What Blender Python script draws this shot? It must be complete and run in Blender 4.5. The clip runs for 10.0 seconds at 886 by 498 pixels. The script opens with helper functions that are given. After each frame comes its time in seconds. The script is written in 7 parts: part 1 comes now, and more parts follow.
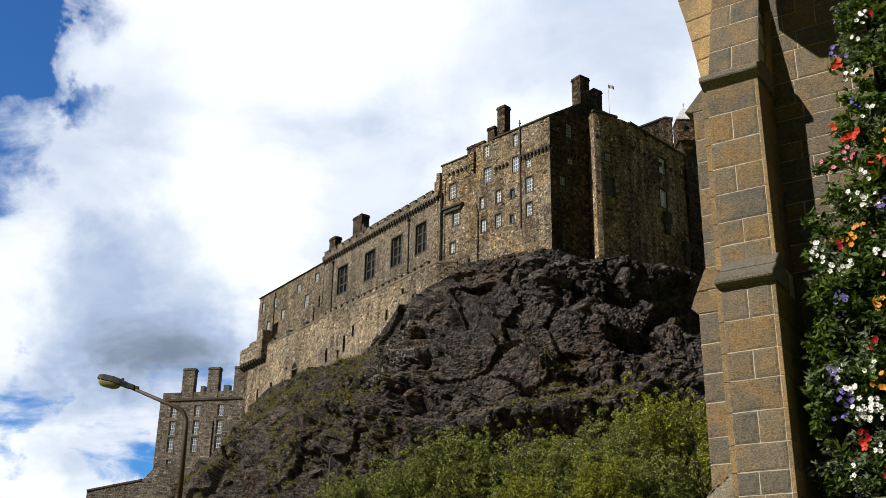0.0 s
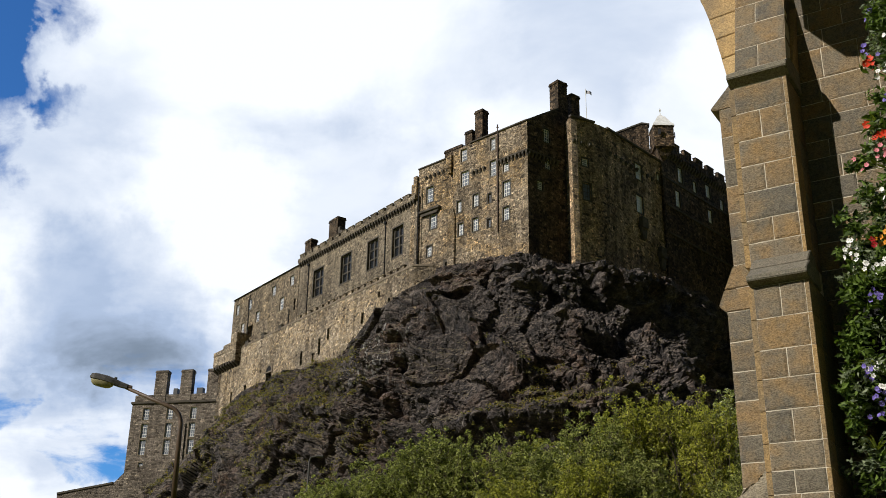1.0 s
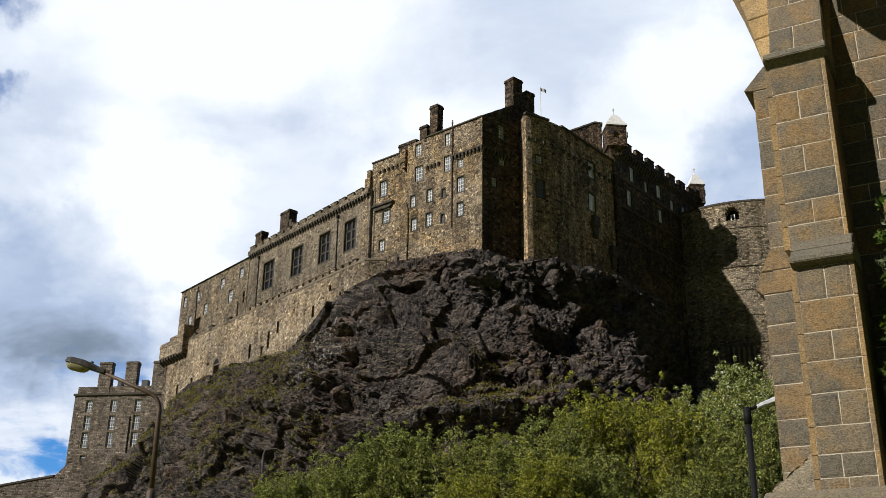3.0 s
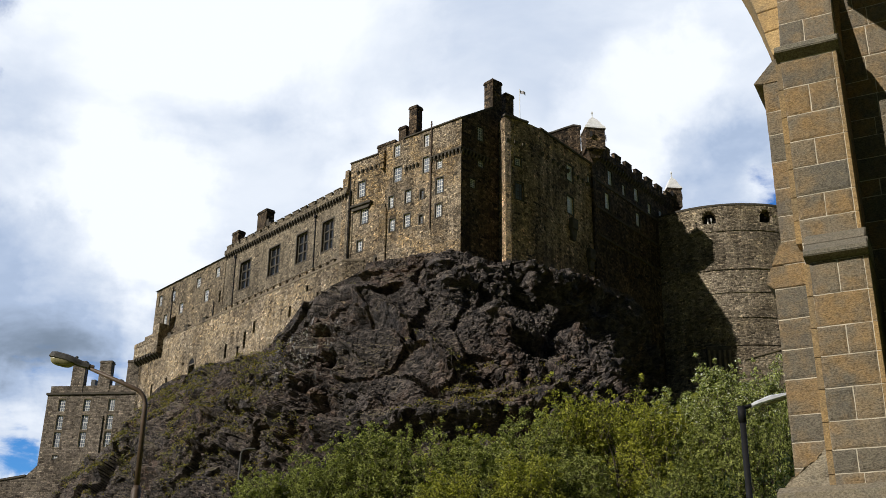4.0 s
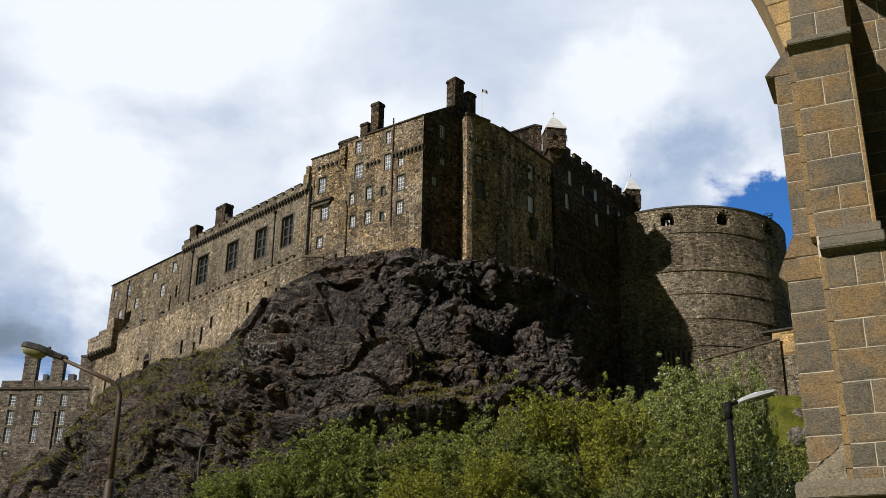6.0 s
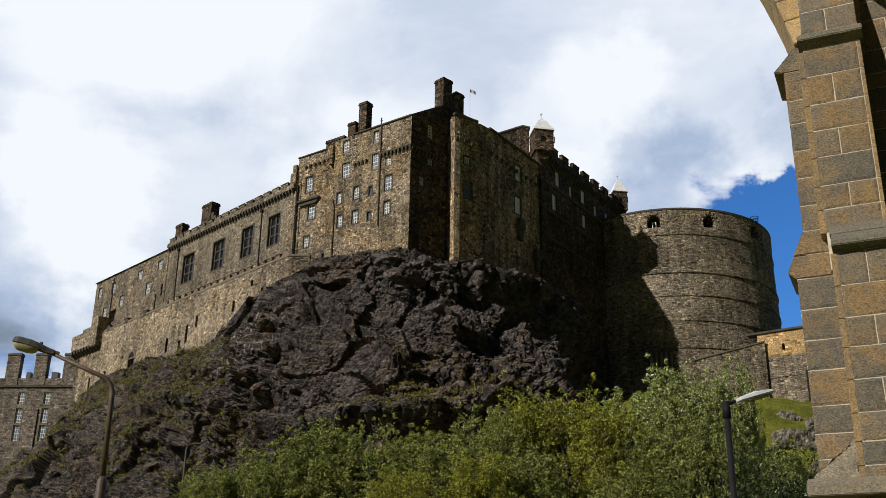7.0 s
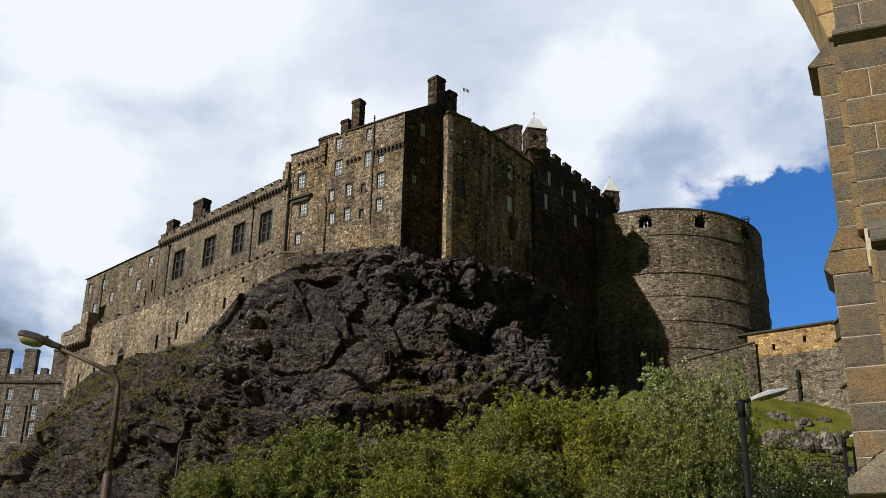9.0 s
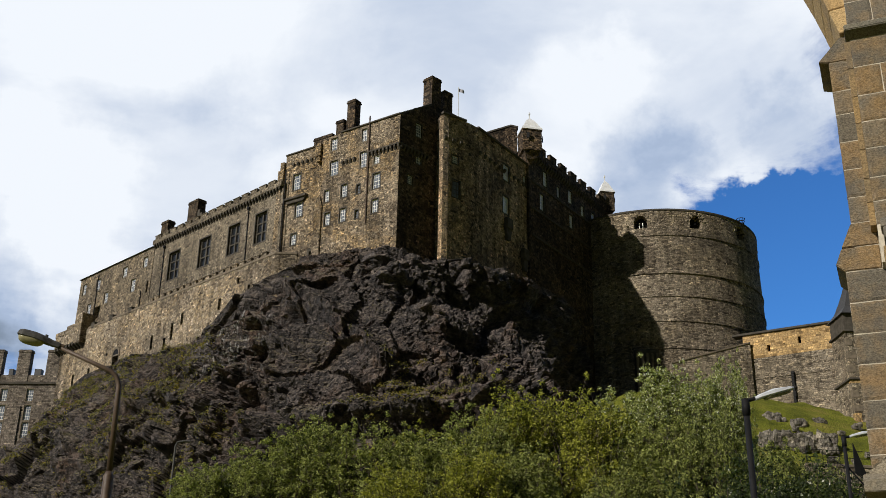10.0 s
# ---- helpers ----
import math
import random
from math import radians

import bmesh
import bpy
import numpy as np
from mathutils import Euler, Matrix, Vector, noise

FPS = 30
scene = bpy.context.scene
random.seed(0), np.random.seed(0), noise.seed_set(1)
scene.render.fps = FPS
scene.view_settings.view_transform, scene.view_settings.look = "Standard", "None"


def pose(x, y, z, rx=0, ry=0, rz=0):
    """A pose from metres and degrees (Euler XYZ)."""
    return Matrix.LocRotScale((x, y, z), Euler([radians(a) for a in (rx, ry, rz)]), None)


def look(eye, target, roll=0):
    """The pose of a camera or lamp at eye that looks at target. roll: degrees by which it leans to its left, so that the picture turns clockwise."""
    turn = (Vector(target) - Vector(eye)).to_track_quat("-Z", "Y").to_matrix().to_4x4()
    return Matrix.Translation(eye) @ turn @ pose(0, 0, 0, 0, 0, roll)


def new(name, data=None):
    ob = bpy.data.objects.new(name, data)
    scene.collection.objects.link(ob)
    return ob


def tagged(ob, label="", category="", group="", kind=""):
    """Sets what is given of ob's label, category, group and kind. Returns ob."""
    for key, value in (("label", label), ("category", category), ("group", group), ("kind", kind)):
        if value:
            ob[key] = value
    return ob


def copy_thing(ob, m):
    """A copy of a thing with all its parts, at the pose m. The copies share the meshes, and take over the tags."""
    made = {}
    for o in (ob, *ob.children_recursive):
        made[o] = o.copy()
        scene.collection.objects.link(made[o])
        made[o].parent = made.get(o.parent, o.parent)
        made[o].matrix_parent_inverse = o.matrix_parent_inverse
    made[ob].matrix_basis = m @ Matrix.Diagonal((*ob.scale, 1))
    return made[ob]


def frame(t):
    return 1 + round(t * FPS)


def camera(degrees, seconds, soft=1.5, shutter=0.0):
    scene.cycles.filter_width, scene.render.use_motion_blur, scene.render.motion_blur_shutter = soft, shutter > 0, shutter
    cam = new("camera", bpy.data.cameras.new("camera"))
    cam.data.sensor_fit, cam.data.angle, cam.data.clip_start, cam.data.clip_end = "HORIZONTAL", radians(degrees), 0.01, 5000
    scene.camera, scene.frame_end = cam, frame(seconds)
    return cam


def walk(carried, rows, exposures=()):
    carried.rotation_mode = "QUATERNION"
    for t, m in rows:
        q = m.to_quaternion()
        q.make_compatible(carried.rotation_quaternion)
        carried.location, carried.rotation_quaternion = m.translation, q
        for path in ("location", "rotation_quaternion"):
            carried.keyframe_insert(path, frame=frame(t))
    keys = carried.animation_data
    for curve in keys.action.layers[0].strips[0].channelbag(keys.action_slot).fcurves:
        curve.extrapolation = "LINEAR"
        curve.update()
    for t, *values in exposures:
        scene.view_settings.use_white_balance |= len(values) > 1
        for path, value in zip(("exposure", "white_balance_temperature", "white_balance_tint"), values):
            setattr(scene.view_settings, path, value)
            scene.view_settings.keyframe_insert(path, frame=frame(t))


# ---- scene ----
cam = camera(45.0, 10.0, soft=0.6)

PATH = [
    (0, (0.751, -1.557, 1.763), (0.759, 0.3, 2.506), 1.1),
    (0.5, (0.437, -1.466, 1.73), (0.471, 0.389, 2.476), 1.1),
    (1, (0.147, -1.367, 1.716), (0.205, 0.486, 2.467), 1.0),
    (1.5, (-0.119, -1.266, 1.702), (-0.047, 0.587, 2.451), 1.0),
    (2, (-0.359, -1.155, 1.685), (-0.266, 0.698, 2.432), 1.0),
    (2.5, (-0.594, -1.045, 1.653), (-0.466, 0.807, 2.399), 0.9),
    (4, (-1.121, -0.653, 1.575), (-0.919, 1.19, 2.325), 0.9),
    (4.5, (-1.278, -0.553, 1.56), (-1.052, 1.287, 2.313), 0.8),
    (5, (-1.421, -0.479, 1.553), (-1.173, 1.357, 2.305), 0.8),
    (5.5, (-1.554, -0.407, 1.552), (-1.287, 1.429, 2.301), 0.8),
    (7, (-1.89, -0.148, 1.518), (-1.581, 1.68, 2.268), 0.9),
    (7.5, (-2.001, -0.082, 1.501), (-1.679, 1.744, 2.251), 1.1),
    (8, (-2.108, -0.018, 1.504), (-1.779, 1.807, 2.253), 1.0),
    (8.5, (-2.212, 0.044, 1.514), (-1.883, 1.868, 2.266), 1.0),
    (9, (-2.313, 0.106, 1.516), (-1.984, 1.932, 2.264), 1.1),
    (9.5, (-2.394, 0.174, 1.508), (-2.059, 1.999, 2.254), 0.9),
    (10, (-2.46, 0.241, 1.498), (-2.121, 2.064, 2.248), 1.0),
]
walk(cam, [(t, look(eye, target, lean)) for t, eye, target, lean in PATH], [(0.0, 0.0), (2.5, 0.0), (5.0, -0.09), (10.0, -0.15)])

# ---- world, sun, exposure ----
SUN_AZ, SUN_EL = -118.0, 31.0          # degrees; azimuth counted from +y to the right
sun_dir = Vector((math.sin(radians(SUN_AZ)) * math.cos(radians(SUN_EL)),
                  math.cos(radians(SUN_AZ)) * math.cos(radians(SUN_EL)), math.sin(radians(SUN_EL))))


class Nodes:
    """Small helper round a node tree."""

    def __init__(self, tree):
        self.tree = tree
        tree.nodes.clear()

    def add(self, kind, props=None, **inputs):
        nd = self.tree.nodes.new(kind)
        props = props or {}
        if "operation" in props:
            nd.operation = props["operation"]
        if "use_clamp" in props:
            nd.use_clamp = props["use_clamp"]
        if "interpolation_type" in props:
            nd.interpolation_type = props["interpolation_type"]
        if "data_type" in props:
            nd.data_type, nd.blend_type = props["data_type"], props["blend_type"]
        if "feature" in props:
            nd.feature = props["feature"]
        for k, v in inputs.items():
            key = int(k[1:]) if k[0] == "i" and k[1:].isdigit() else k.replace("_", " ")
            self.put(nd.inputs[key], v)
        return nd

    def put(self, socket, v):
        if isinstance(v, bpy.types.NodeSocket):
            self.tree.links.new(v, socket)
        elif isinstance(v, bpy.types.Node):
            self.tree.links.new(v.outputs[0], socket)
        elif socket.type == "RGBA" and len(v) == 3:
            socket.default_value = (*v, 1)
        else:
            socket.default_value = v

    def math(self, op, a, b=0.0, c=0.0, clamp=False):
        return self.add("ShaderNodeMath", {"operation": op, "use_clamp": clamp}, i0=a, i1=b, i2=c).outputs[0]

    def vec(self, op, a, b=(0, 0, 0)):
        nd = self.add("ShaderNodeVectorMath", {"operation": op}, i0=a, i1=b)
        return nd.outputs["Value"] if op in ("DOT_PRODUCT", "LENGTH") else nd.outputs[0]

    def scaled(self, a, k):
        nd = self.add("ShaderNodeVectorMath", {"operation": "SCALE"}, i0=a)
        self.put(nd.inputs["Scale"], k)
        return nd.outputs[0]

    def ramp(self, fac, stops, interp="LINEAR"):
        nd = self.add("ShaderNodeValToRGB", i0=fac)
        cr = nd.color_ramp
        cr.interpolation = interp
        while len(cr.elements) < len(stops):
            cr.elements.new(0.5)
        for el, (p, c) in zip(cr.elements, stops):
            el.position, el.color = p, (*c, 1) if len(c) == 3 else c
        return nd.outputs[0]

    def span(self, v, a, b, c=0.0, d=1.0, smooth=True):
        return self.add("ShaderNodeMapRange", {"interpolation_type": "SMOOTHSTEP" if smooth else "LINEAR"},
                        i0=v, i1=a, i2=b, i3=c, i4=d).outputs[0]

    def mix(self, fac, a, b, blend="MIX"):
        nd = self.add("ShaderNodeMix", {"data_type": "RGBA", "blend_type": blend})
        self.put(nd.inputs[0], fac)
        for i, v in ((6, a), (7, b)):
            self.put(nd.inputs[i], (*v, 1) if isinstance(v, tuple) and len(v) == 3 else v)
        return nd.outputs[2]

    def noise(self, vector, scale, detail=4.0, rough=0.55, distort=0.0):
        return self.add("ShaderNodeTexNoise", Vector=vector, Scale=scale, Detail=detail, Roughness=rough, Distortion=distort).outputs[0]


def direction(az, el):
    az, el = radians(az), radians(el)
    return (math.sin(az) * math.cos(el), math.cos(az) * math.cos(el), math.sin(el))


def make_world():
    world = bpy.data.worlds.new("sky")
    world.use_nodes = True
    n = Nodes(world.node_tree)
    sky = n.add("ShaderNodeTexSky")
    sky.sky_type, sky.sun_disc, sky.sun_elevation, sky.sun_rotation = "NISHITA", False, radians(SUN_EL), radians(SUN_AZ)
    sky.dust_density, sky.ozone_density = 0.4, 2.0
    blue = n.mix(1.0, n.scaled(sky.outputs[0], SKY_BLUE), (0.27, 0.62, 1.05), "MULTIPLY")
    d = n.add("ShaderNodeTexCoord").outputs["Generated"]
    puff = n.add("ShaderNodeTexNoise", Vector=d, Scale=9.0, Detail=6.0, Roughness=0.6).outputs["Color"]
    bent = n.vec("NORMALIZE", n.vec("ADD", d, n.scaled(n.vec("SUBTRACT", puff, (0.5, 0.5, 0.5)), 0.17)))
    sep = n.add("ShaderNodeSeparateXYZ", i0=d)
    lift = n.math("MAXIMUM", n.math("ADD", sep.outputs[2], 0.22), 0.08)
    flat = n.vec("DIVIDE", d, n.add("ShaderNodeCombineXYZ", i0=lift, i1=lift, i2=lift))
    big = n.noise(flat, 1.7, 3.0, 0.5)
    mid = n.noise(flat, 4.2, 7.0, 0.6, 0.6)
    cover = n.math("ADD", n.math("MULTIPLY", big, 0.55), n.math("MULTIPLY", mid, 0.75))
    # broad openings in the cloud, and one broad bank of it
    for az, el, half, amount in CLOUD_FORMS:
        dot = n.vec("DOT_PRODUCT", bent, direction(az, el))
        cover = n.math("ADD", cover, n.span(dot, math.cos(radians(half)), math.cos(radians(half * 0.35)), 0.0, amount))
    cloud = n.span(cover, 0.60, 0.80)
    # grey undersides
    under = n.noise(n.vec("ADD", flat, (3.1, 1.7, 0.4)), 2.6, 6.0, 0.55, 0.3)
    shade = n.math("MULTIPLY", n.span(under, 0.38, 0.72), 0.75)
    for az, el, half, amount in CLOUD_SHADES:
        dot = n.vec("DOT_PRODUCT", bent, direction(az, el))
        shade = n.math("ADD", shade, n.span(dot, math.cos(radians(half)), math.cos(radians(half * 0.3)), 0.0, amount))
    lit = n.mix(n.math("MINIMUM", n.math("MAXIMUM", shade, 0.0), 1.0), (0.99, 1.04, 1.11), (0.46, 0.57, 0.77))
    lit = n.mix(n.span(shade, 0.9, 1.7), lit, (0.21, 0.27, 0.36))
    # the unseen sky behind the view is dimmed so that shaded walls stay dark
    back = n.span(sep.outputs[1], -0.2, 0.6, SKY_BACK_DIM, 1.0)
    col = n.scaled(n.mix(cloud, blue, lit), back)
    bg = n.add("ShaderNodeBackground", Color=col, Strength=1.0)
    n.add("ShaderNodeOutputWorld", Surface=bg)
    scene.world = world


SKY_BLUE, SKY_BACK_DIM = 0.14, 0.085
CLOUD_FORMS = ((31.5, 18.8, 6.6, -0.75), (30.5, 22.0, 3.0, -0.25), (-25.0, 30.0, 3.6, -0.33), (-25, 8.0, 13.0, 0.34), (-19.4, 26.9, 2.0, -0.22), (-21.5, 12.0, 3.2, -0.32), (-17.5, 10.0, 2.4, -0.2), (0, 32, 22, 0.30), (-12, 22, 12, 0.25), (24, 31, 11, 0.28))
CLOUD_SHADES = ((-16.2, 17.5, 6.5, 0.95), (-5.2, 26.0, 7.0, 0.26), (9.0, 31.5, 6.5, -0.05), (-1, 33, 6, -0.3), (22.8, 25.4, 4.2, 0.65), (30.5, 27.5, 3.4, 0.4), (-12, 32, 9, -0.35), (-12.0, 22, 6.5, -0.5), (18.8, 28.6, 5.5, -0.5), (-22, 9, 4, -0.4), (2.5, 25.5, 3.0, -0.15))
make_world()
lamp = bpy.data.lights.new("sun", "SUN")
lamp.energy, lamp.angle, lamp.color = 4.7, radians(0.6), (1.0, 0.94, 0.84)
new("sun", lamp).matrix_world = look(sun_dir * 300, (0, 0, 0))

# ---- materials ----
def material(name):
    m = bpy.data.materials.new(name)
    m.use_nodes = True
    n = Nodes(m.node_tree)
    return m, n


def finish(n, color, rough=0.85, bump=None, strength=0.5, distance=0.05, metallic=0.0, specular=0.3):
    b = n.add("ShaderNodeBsdfPrincipled", Base_Color=color, Roughness=rough, Metallic=metallic)
    b.inputs["Specular IOR Level"].default_value = specular
    if bump is not None:
        n.put(b.inputs["Normal"], n.add("ShaderNodeBump", Strength=strength, Distance=distance, Height=bump))
    n.add("ShaderNodeOutputMaterial", Surface=b)
    return b


def rubble(name, colours, size=(0.5, 0.3), mortar=(0.16, 0.14, 0.11), soot=0.6, depth=0.06, mortar_show=0.5, coursed=False, rough=0.9, grey=0.0):
    """Rubble masonry: stones of their own tone and size in mortar, weathered, pitted and sooty."""
    m, n = material(name)
    pos = n.add("ShaderNodeNewGeometry").outputs["Position"]
    # rough courses: the bed joints wander, the upright joints fall at random along each course
    wob = n.add("ShaderNodeTexNoise", Vector=pos, Scale=0.55, Detail=4.0).outputs["Color"]
    sway = n.scaled(n.vec("SUBTRACT", wob, (0.5, 0.5, 0.5)), 0.25 if coursed else 1.1)
    p = n.vec("ADD", pos, n.vec("MULTIPLY", sway, (1, 1, size[1] / 0.34)))
    sp = n.add("ShaderNodeSeparateXYZ", i0=p)
    lvl = n.math("DIVIDE", sp.outputs[2], size[1])
    row = n.math("FLOOR", lvl)
    lie = n.math("SUBTRACT", lvl, row)
    v2 = n.add("ShaderNodeCombineXYZ", i0=n.math("DIVIDE", sp.outputs[0], size[0]), i1=n.math("DIVIDE", sp.outputs[1], size[0]), i2=n.math("MULTIPLY", row, 7.31))
    vor = n.add("ShaderNodeTexVoronoi", {"feature": "F1"}, Vector=v2, Scale=1.0, Randomness=1.0)
    up_edge = n.add("ShaderNodeTexVoronoi", {"feature": "DISTANCE_TO_EDGE"}, Vector=v2, Scale=1.0, Randomness=1.0).outputs["Distance"]
    bed_edge = n.math("MULTIPLY", n.math("MINIMUM", lie, n.math("SUBTRACT", 1.0, lie)), size[1] / size[0])
    edge = n.math("MINIMUM", up_edge, n.math("MULTIPLY", bed_edge, 1.2))
    part_of = n.add("ShaderNodeSeparateColor", i0=vor.outputs["Color"])
    pick, pick2 = part_of.outputs[0], part_of.outputs[1]
    k = len(colours)
    fine = n.noise(pos, 4.0, 6.0, 0.7)
    patchy = n.noise(pos, 0.30, 5.0, 0.65, 0.4)
    tone = n.math("ADD", n.math("MULTIPLY", pick, 0.62), n.math("MULTIPLY", n.span(patchy, 0.30, 0.70, smooth=False), 0.38))
    col = n.ramp(tone, [((i + 0.5) / k, c) for i, c in enumerate(colours)])
    # weathered grey areas between the warmer ones
    if grey:
        bw = n.add("ShaderNodeRGBToBW", i0=col).outputs[0]
        dull = n.mix(1.0, n.add("ShaderNodeCombineColor", i0=bw, i1=bw, i2=bw).outputs[0], (0.92, 0.80, 0.66), "MULTIPLY")
        col = n.mix(n.math("MULTIPLY", n.span(n.noise(pos, 0.13, 4.0, 0.6, 0.5), 0.40, 0.58), grey), col, dull)
    col = n.mix(0.8, col, n.ramp(fine, [(0.33, (0.30, 0.29, 0.28)), (0.5, (1.05, 1.03, 1.0)), (0.66, (1.9, 1.85, 1.75))]), "MULTIPLY")
    # a few pale and a few black stones
    col = n.mix(n.span(pick2, 0.86, 0.90, 0.0, 0.65), col, n.mix(1.0, col, (1.9, 1.85, 1.75), "MULTIPLY"))
    col = n.mix(n.span(pick2, 0.16, 0.10, 0.0, 0.8), col, n.mix(1.0, col, (0.32, 0.30, 0.29), "MULTIPLY"))
    worn = n.noise(pos, 1.7, 3.0, 0.6)
    gap = n.span(n.math("ADD", edge, n.math("MULTIPLY", n.math("SUBTRACT", worn, 0.5), 0.34)), -0.02, 0.16)
    col = n.mix(n.math("MULTIPLY", n.math("SUBTRACT", 1.0, gap), mortar_show), col, mortar)
    # pits where stones have weathered away, their inner shade darkened into the colour
    pit = n.span(n.noise(n.vec("MULTIPLY", pos, (1, 1, 1.7)), 1.5, 6.0, 0.68, 0.3), 0.40, 0.34)
    col = n.mix(n.math("MULTIPLY", pit, 0.7), col, n.mix(1.0, col, (0.18, 0.17, 0.16), "MULTIPLY"))
    # soot: broad clouds and streaks that run down
    broad = n.noise(pos, 0.11, 5.0, 0.6)
    run = n.noise(n.vec("MULTIPLY", pos, (0.8, 0.8, 0.09)), 1.0, 5.0, 0.6)
    dirt = n.span(n.math("ADD", n.math("MULTIPLY", broad, 0.6), n.math("MULTIPLY", run, 0.5)), 0.46, 0.66)
    col = n.mix(n.math("MULTIPLY", dirt, soot), col, n.mix(1.0, col, (0.28, 0.27, 0.26), "MULTIPLY"))
    h = n.math("ADD", n.math("MULTIPLY", gap, 0.7), n.math("MULTIPLY", fine, 0.7))
    h = n.math("ADD", h, n.math("MULTIPLY", pick, 0.6))
    h = n.math("SUBTRACT", h, n.math("MULTIPLY", pit, 0.8))
    finish(n, col, rough, h, 1.0, depth * 2.2, specular=0.15)
    return m


def plain(name, colour, rough=0.6, metallic=0.0, vary=0.25, scale=3.0, bump=0.15, specular=0.4):
    """A painted, cast or sawn surface with slight unevenness."""
    m, n = material(name)
    pos = n.add("ShaderNodeNewGeometry").outputs["Position"]
    a = n.noise(pos, scale, 6.0, 0.6)
    b = n.noise(pos, scale * 9, 4.0, 0.6)
    col = n.mix(1.0, colour, n.ramp(a, [(0.25, (1 - vary,) * 3), (0.75, (1 + vary,) * 3)]), "MULTIPLY")
    r = n.span(b, 0.3, 0.7, max(rough - 0.12, 0.03), min(rough + 0.12, 1.0))
    finish(n, col, r, b, bump, 0.02, metallic, specular)
    return m


def ashlar(name, colours, grain=0.5):
    """Rock-faced sandstone: each block takes its own tone."""
    m, n = material(name)
    pos = n.add("ShaderNodeNewGeometry").outputs["Position"]
    rnd = n.add("ShaderNodeObjectInfo").outputs["Random"]
    k = len(colours)
    tone = n.math("ADD", rnd, n.math("MULTIPLY", n.math("SUBTRACT", n.noise(pos, 3.2, 4.0, 0.6), 0.5), 0.6))
    col = n.ramp(tone, [((i + 0.5) / k, c) for i, c in enumerate(colours)])
    # pecked face: short rounded tool marks, close together
    warp = n.vec("ADD", pos, n.scaled(n.add("ShaderNodeTexNoise", Vector=pos, Scale=14.0, Detail=3.0).outputs["Color"], 0.05))
    tool = n.noise(n.vec("MULTIPLY", warp, (1, 1, 1.5)), 52.0, 2.0, 0.5)
    fine = n.noise(pos, 130.0, 4.0, 0.7)
    pit = n.noise(pos, 30.0, 6.0, 0.7)
    blotch = n.noise(pos, 5.0, 4.0, 0.6, 0.4)
    col = n.mix(0.65, col, n.ramp(tool, [(0.36, (0.50, 0.47, 0.43)), (0.60, (1.25, 1.22, 1.16))]), "MULTIPLY")
    col = n.mix(0.5, col, n.ramp(pit, [(0.32, (0.45, 0.42, 0.38)), (0.62, (1.2, 1.18, 1.12))]), "MULTIPLY")
    col = n.mix(n.span(blotch, 0.5, 0.66, 0.0, 0.55), col, n.mix(1.0, col, (0.80, 0.86, 0.96), "MULTIPLY"))
    stain = n.span(n.noise(n.vec("MULTIPLY", pos, (1, 1, 0.35)), 2.2, 5.0, 0.6), 0.5, 0.72)
    col = n.mix(n.math("MULTIPLY", stain, 0.55), col, (0.10, 0.095, 0.088))
    h = n.math("ADD", n.math("MULTIPLY", tool, 1.0), n.math("ADD", n.math("MULTIPLY", pit, 0.5), n.math("MULTIPLY", fine, 0.2)))
    finish(n, col, 0.9, h, grain, 0.016, specular=0.2)
    return m


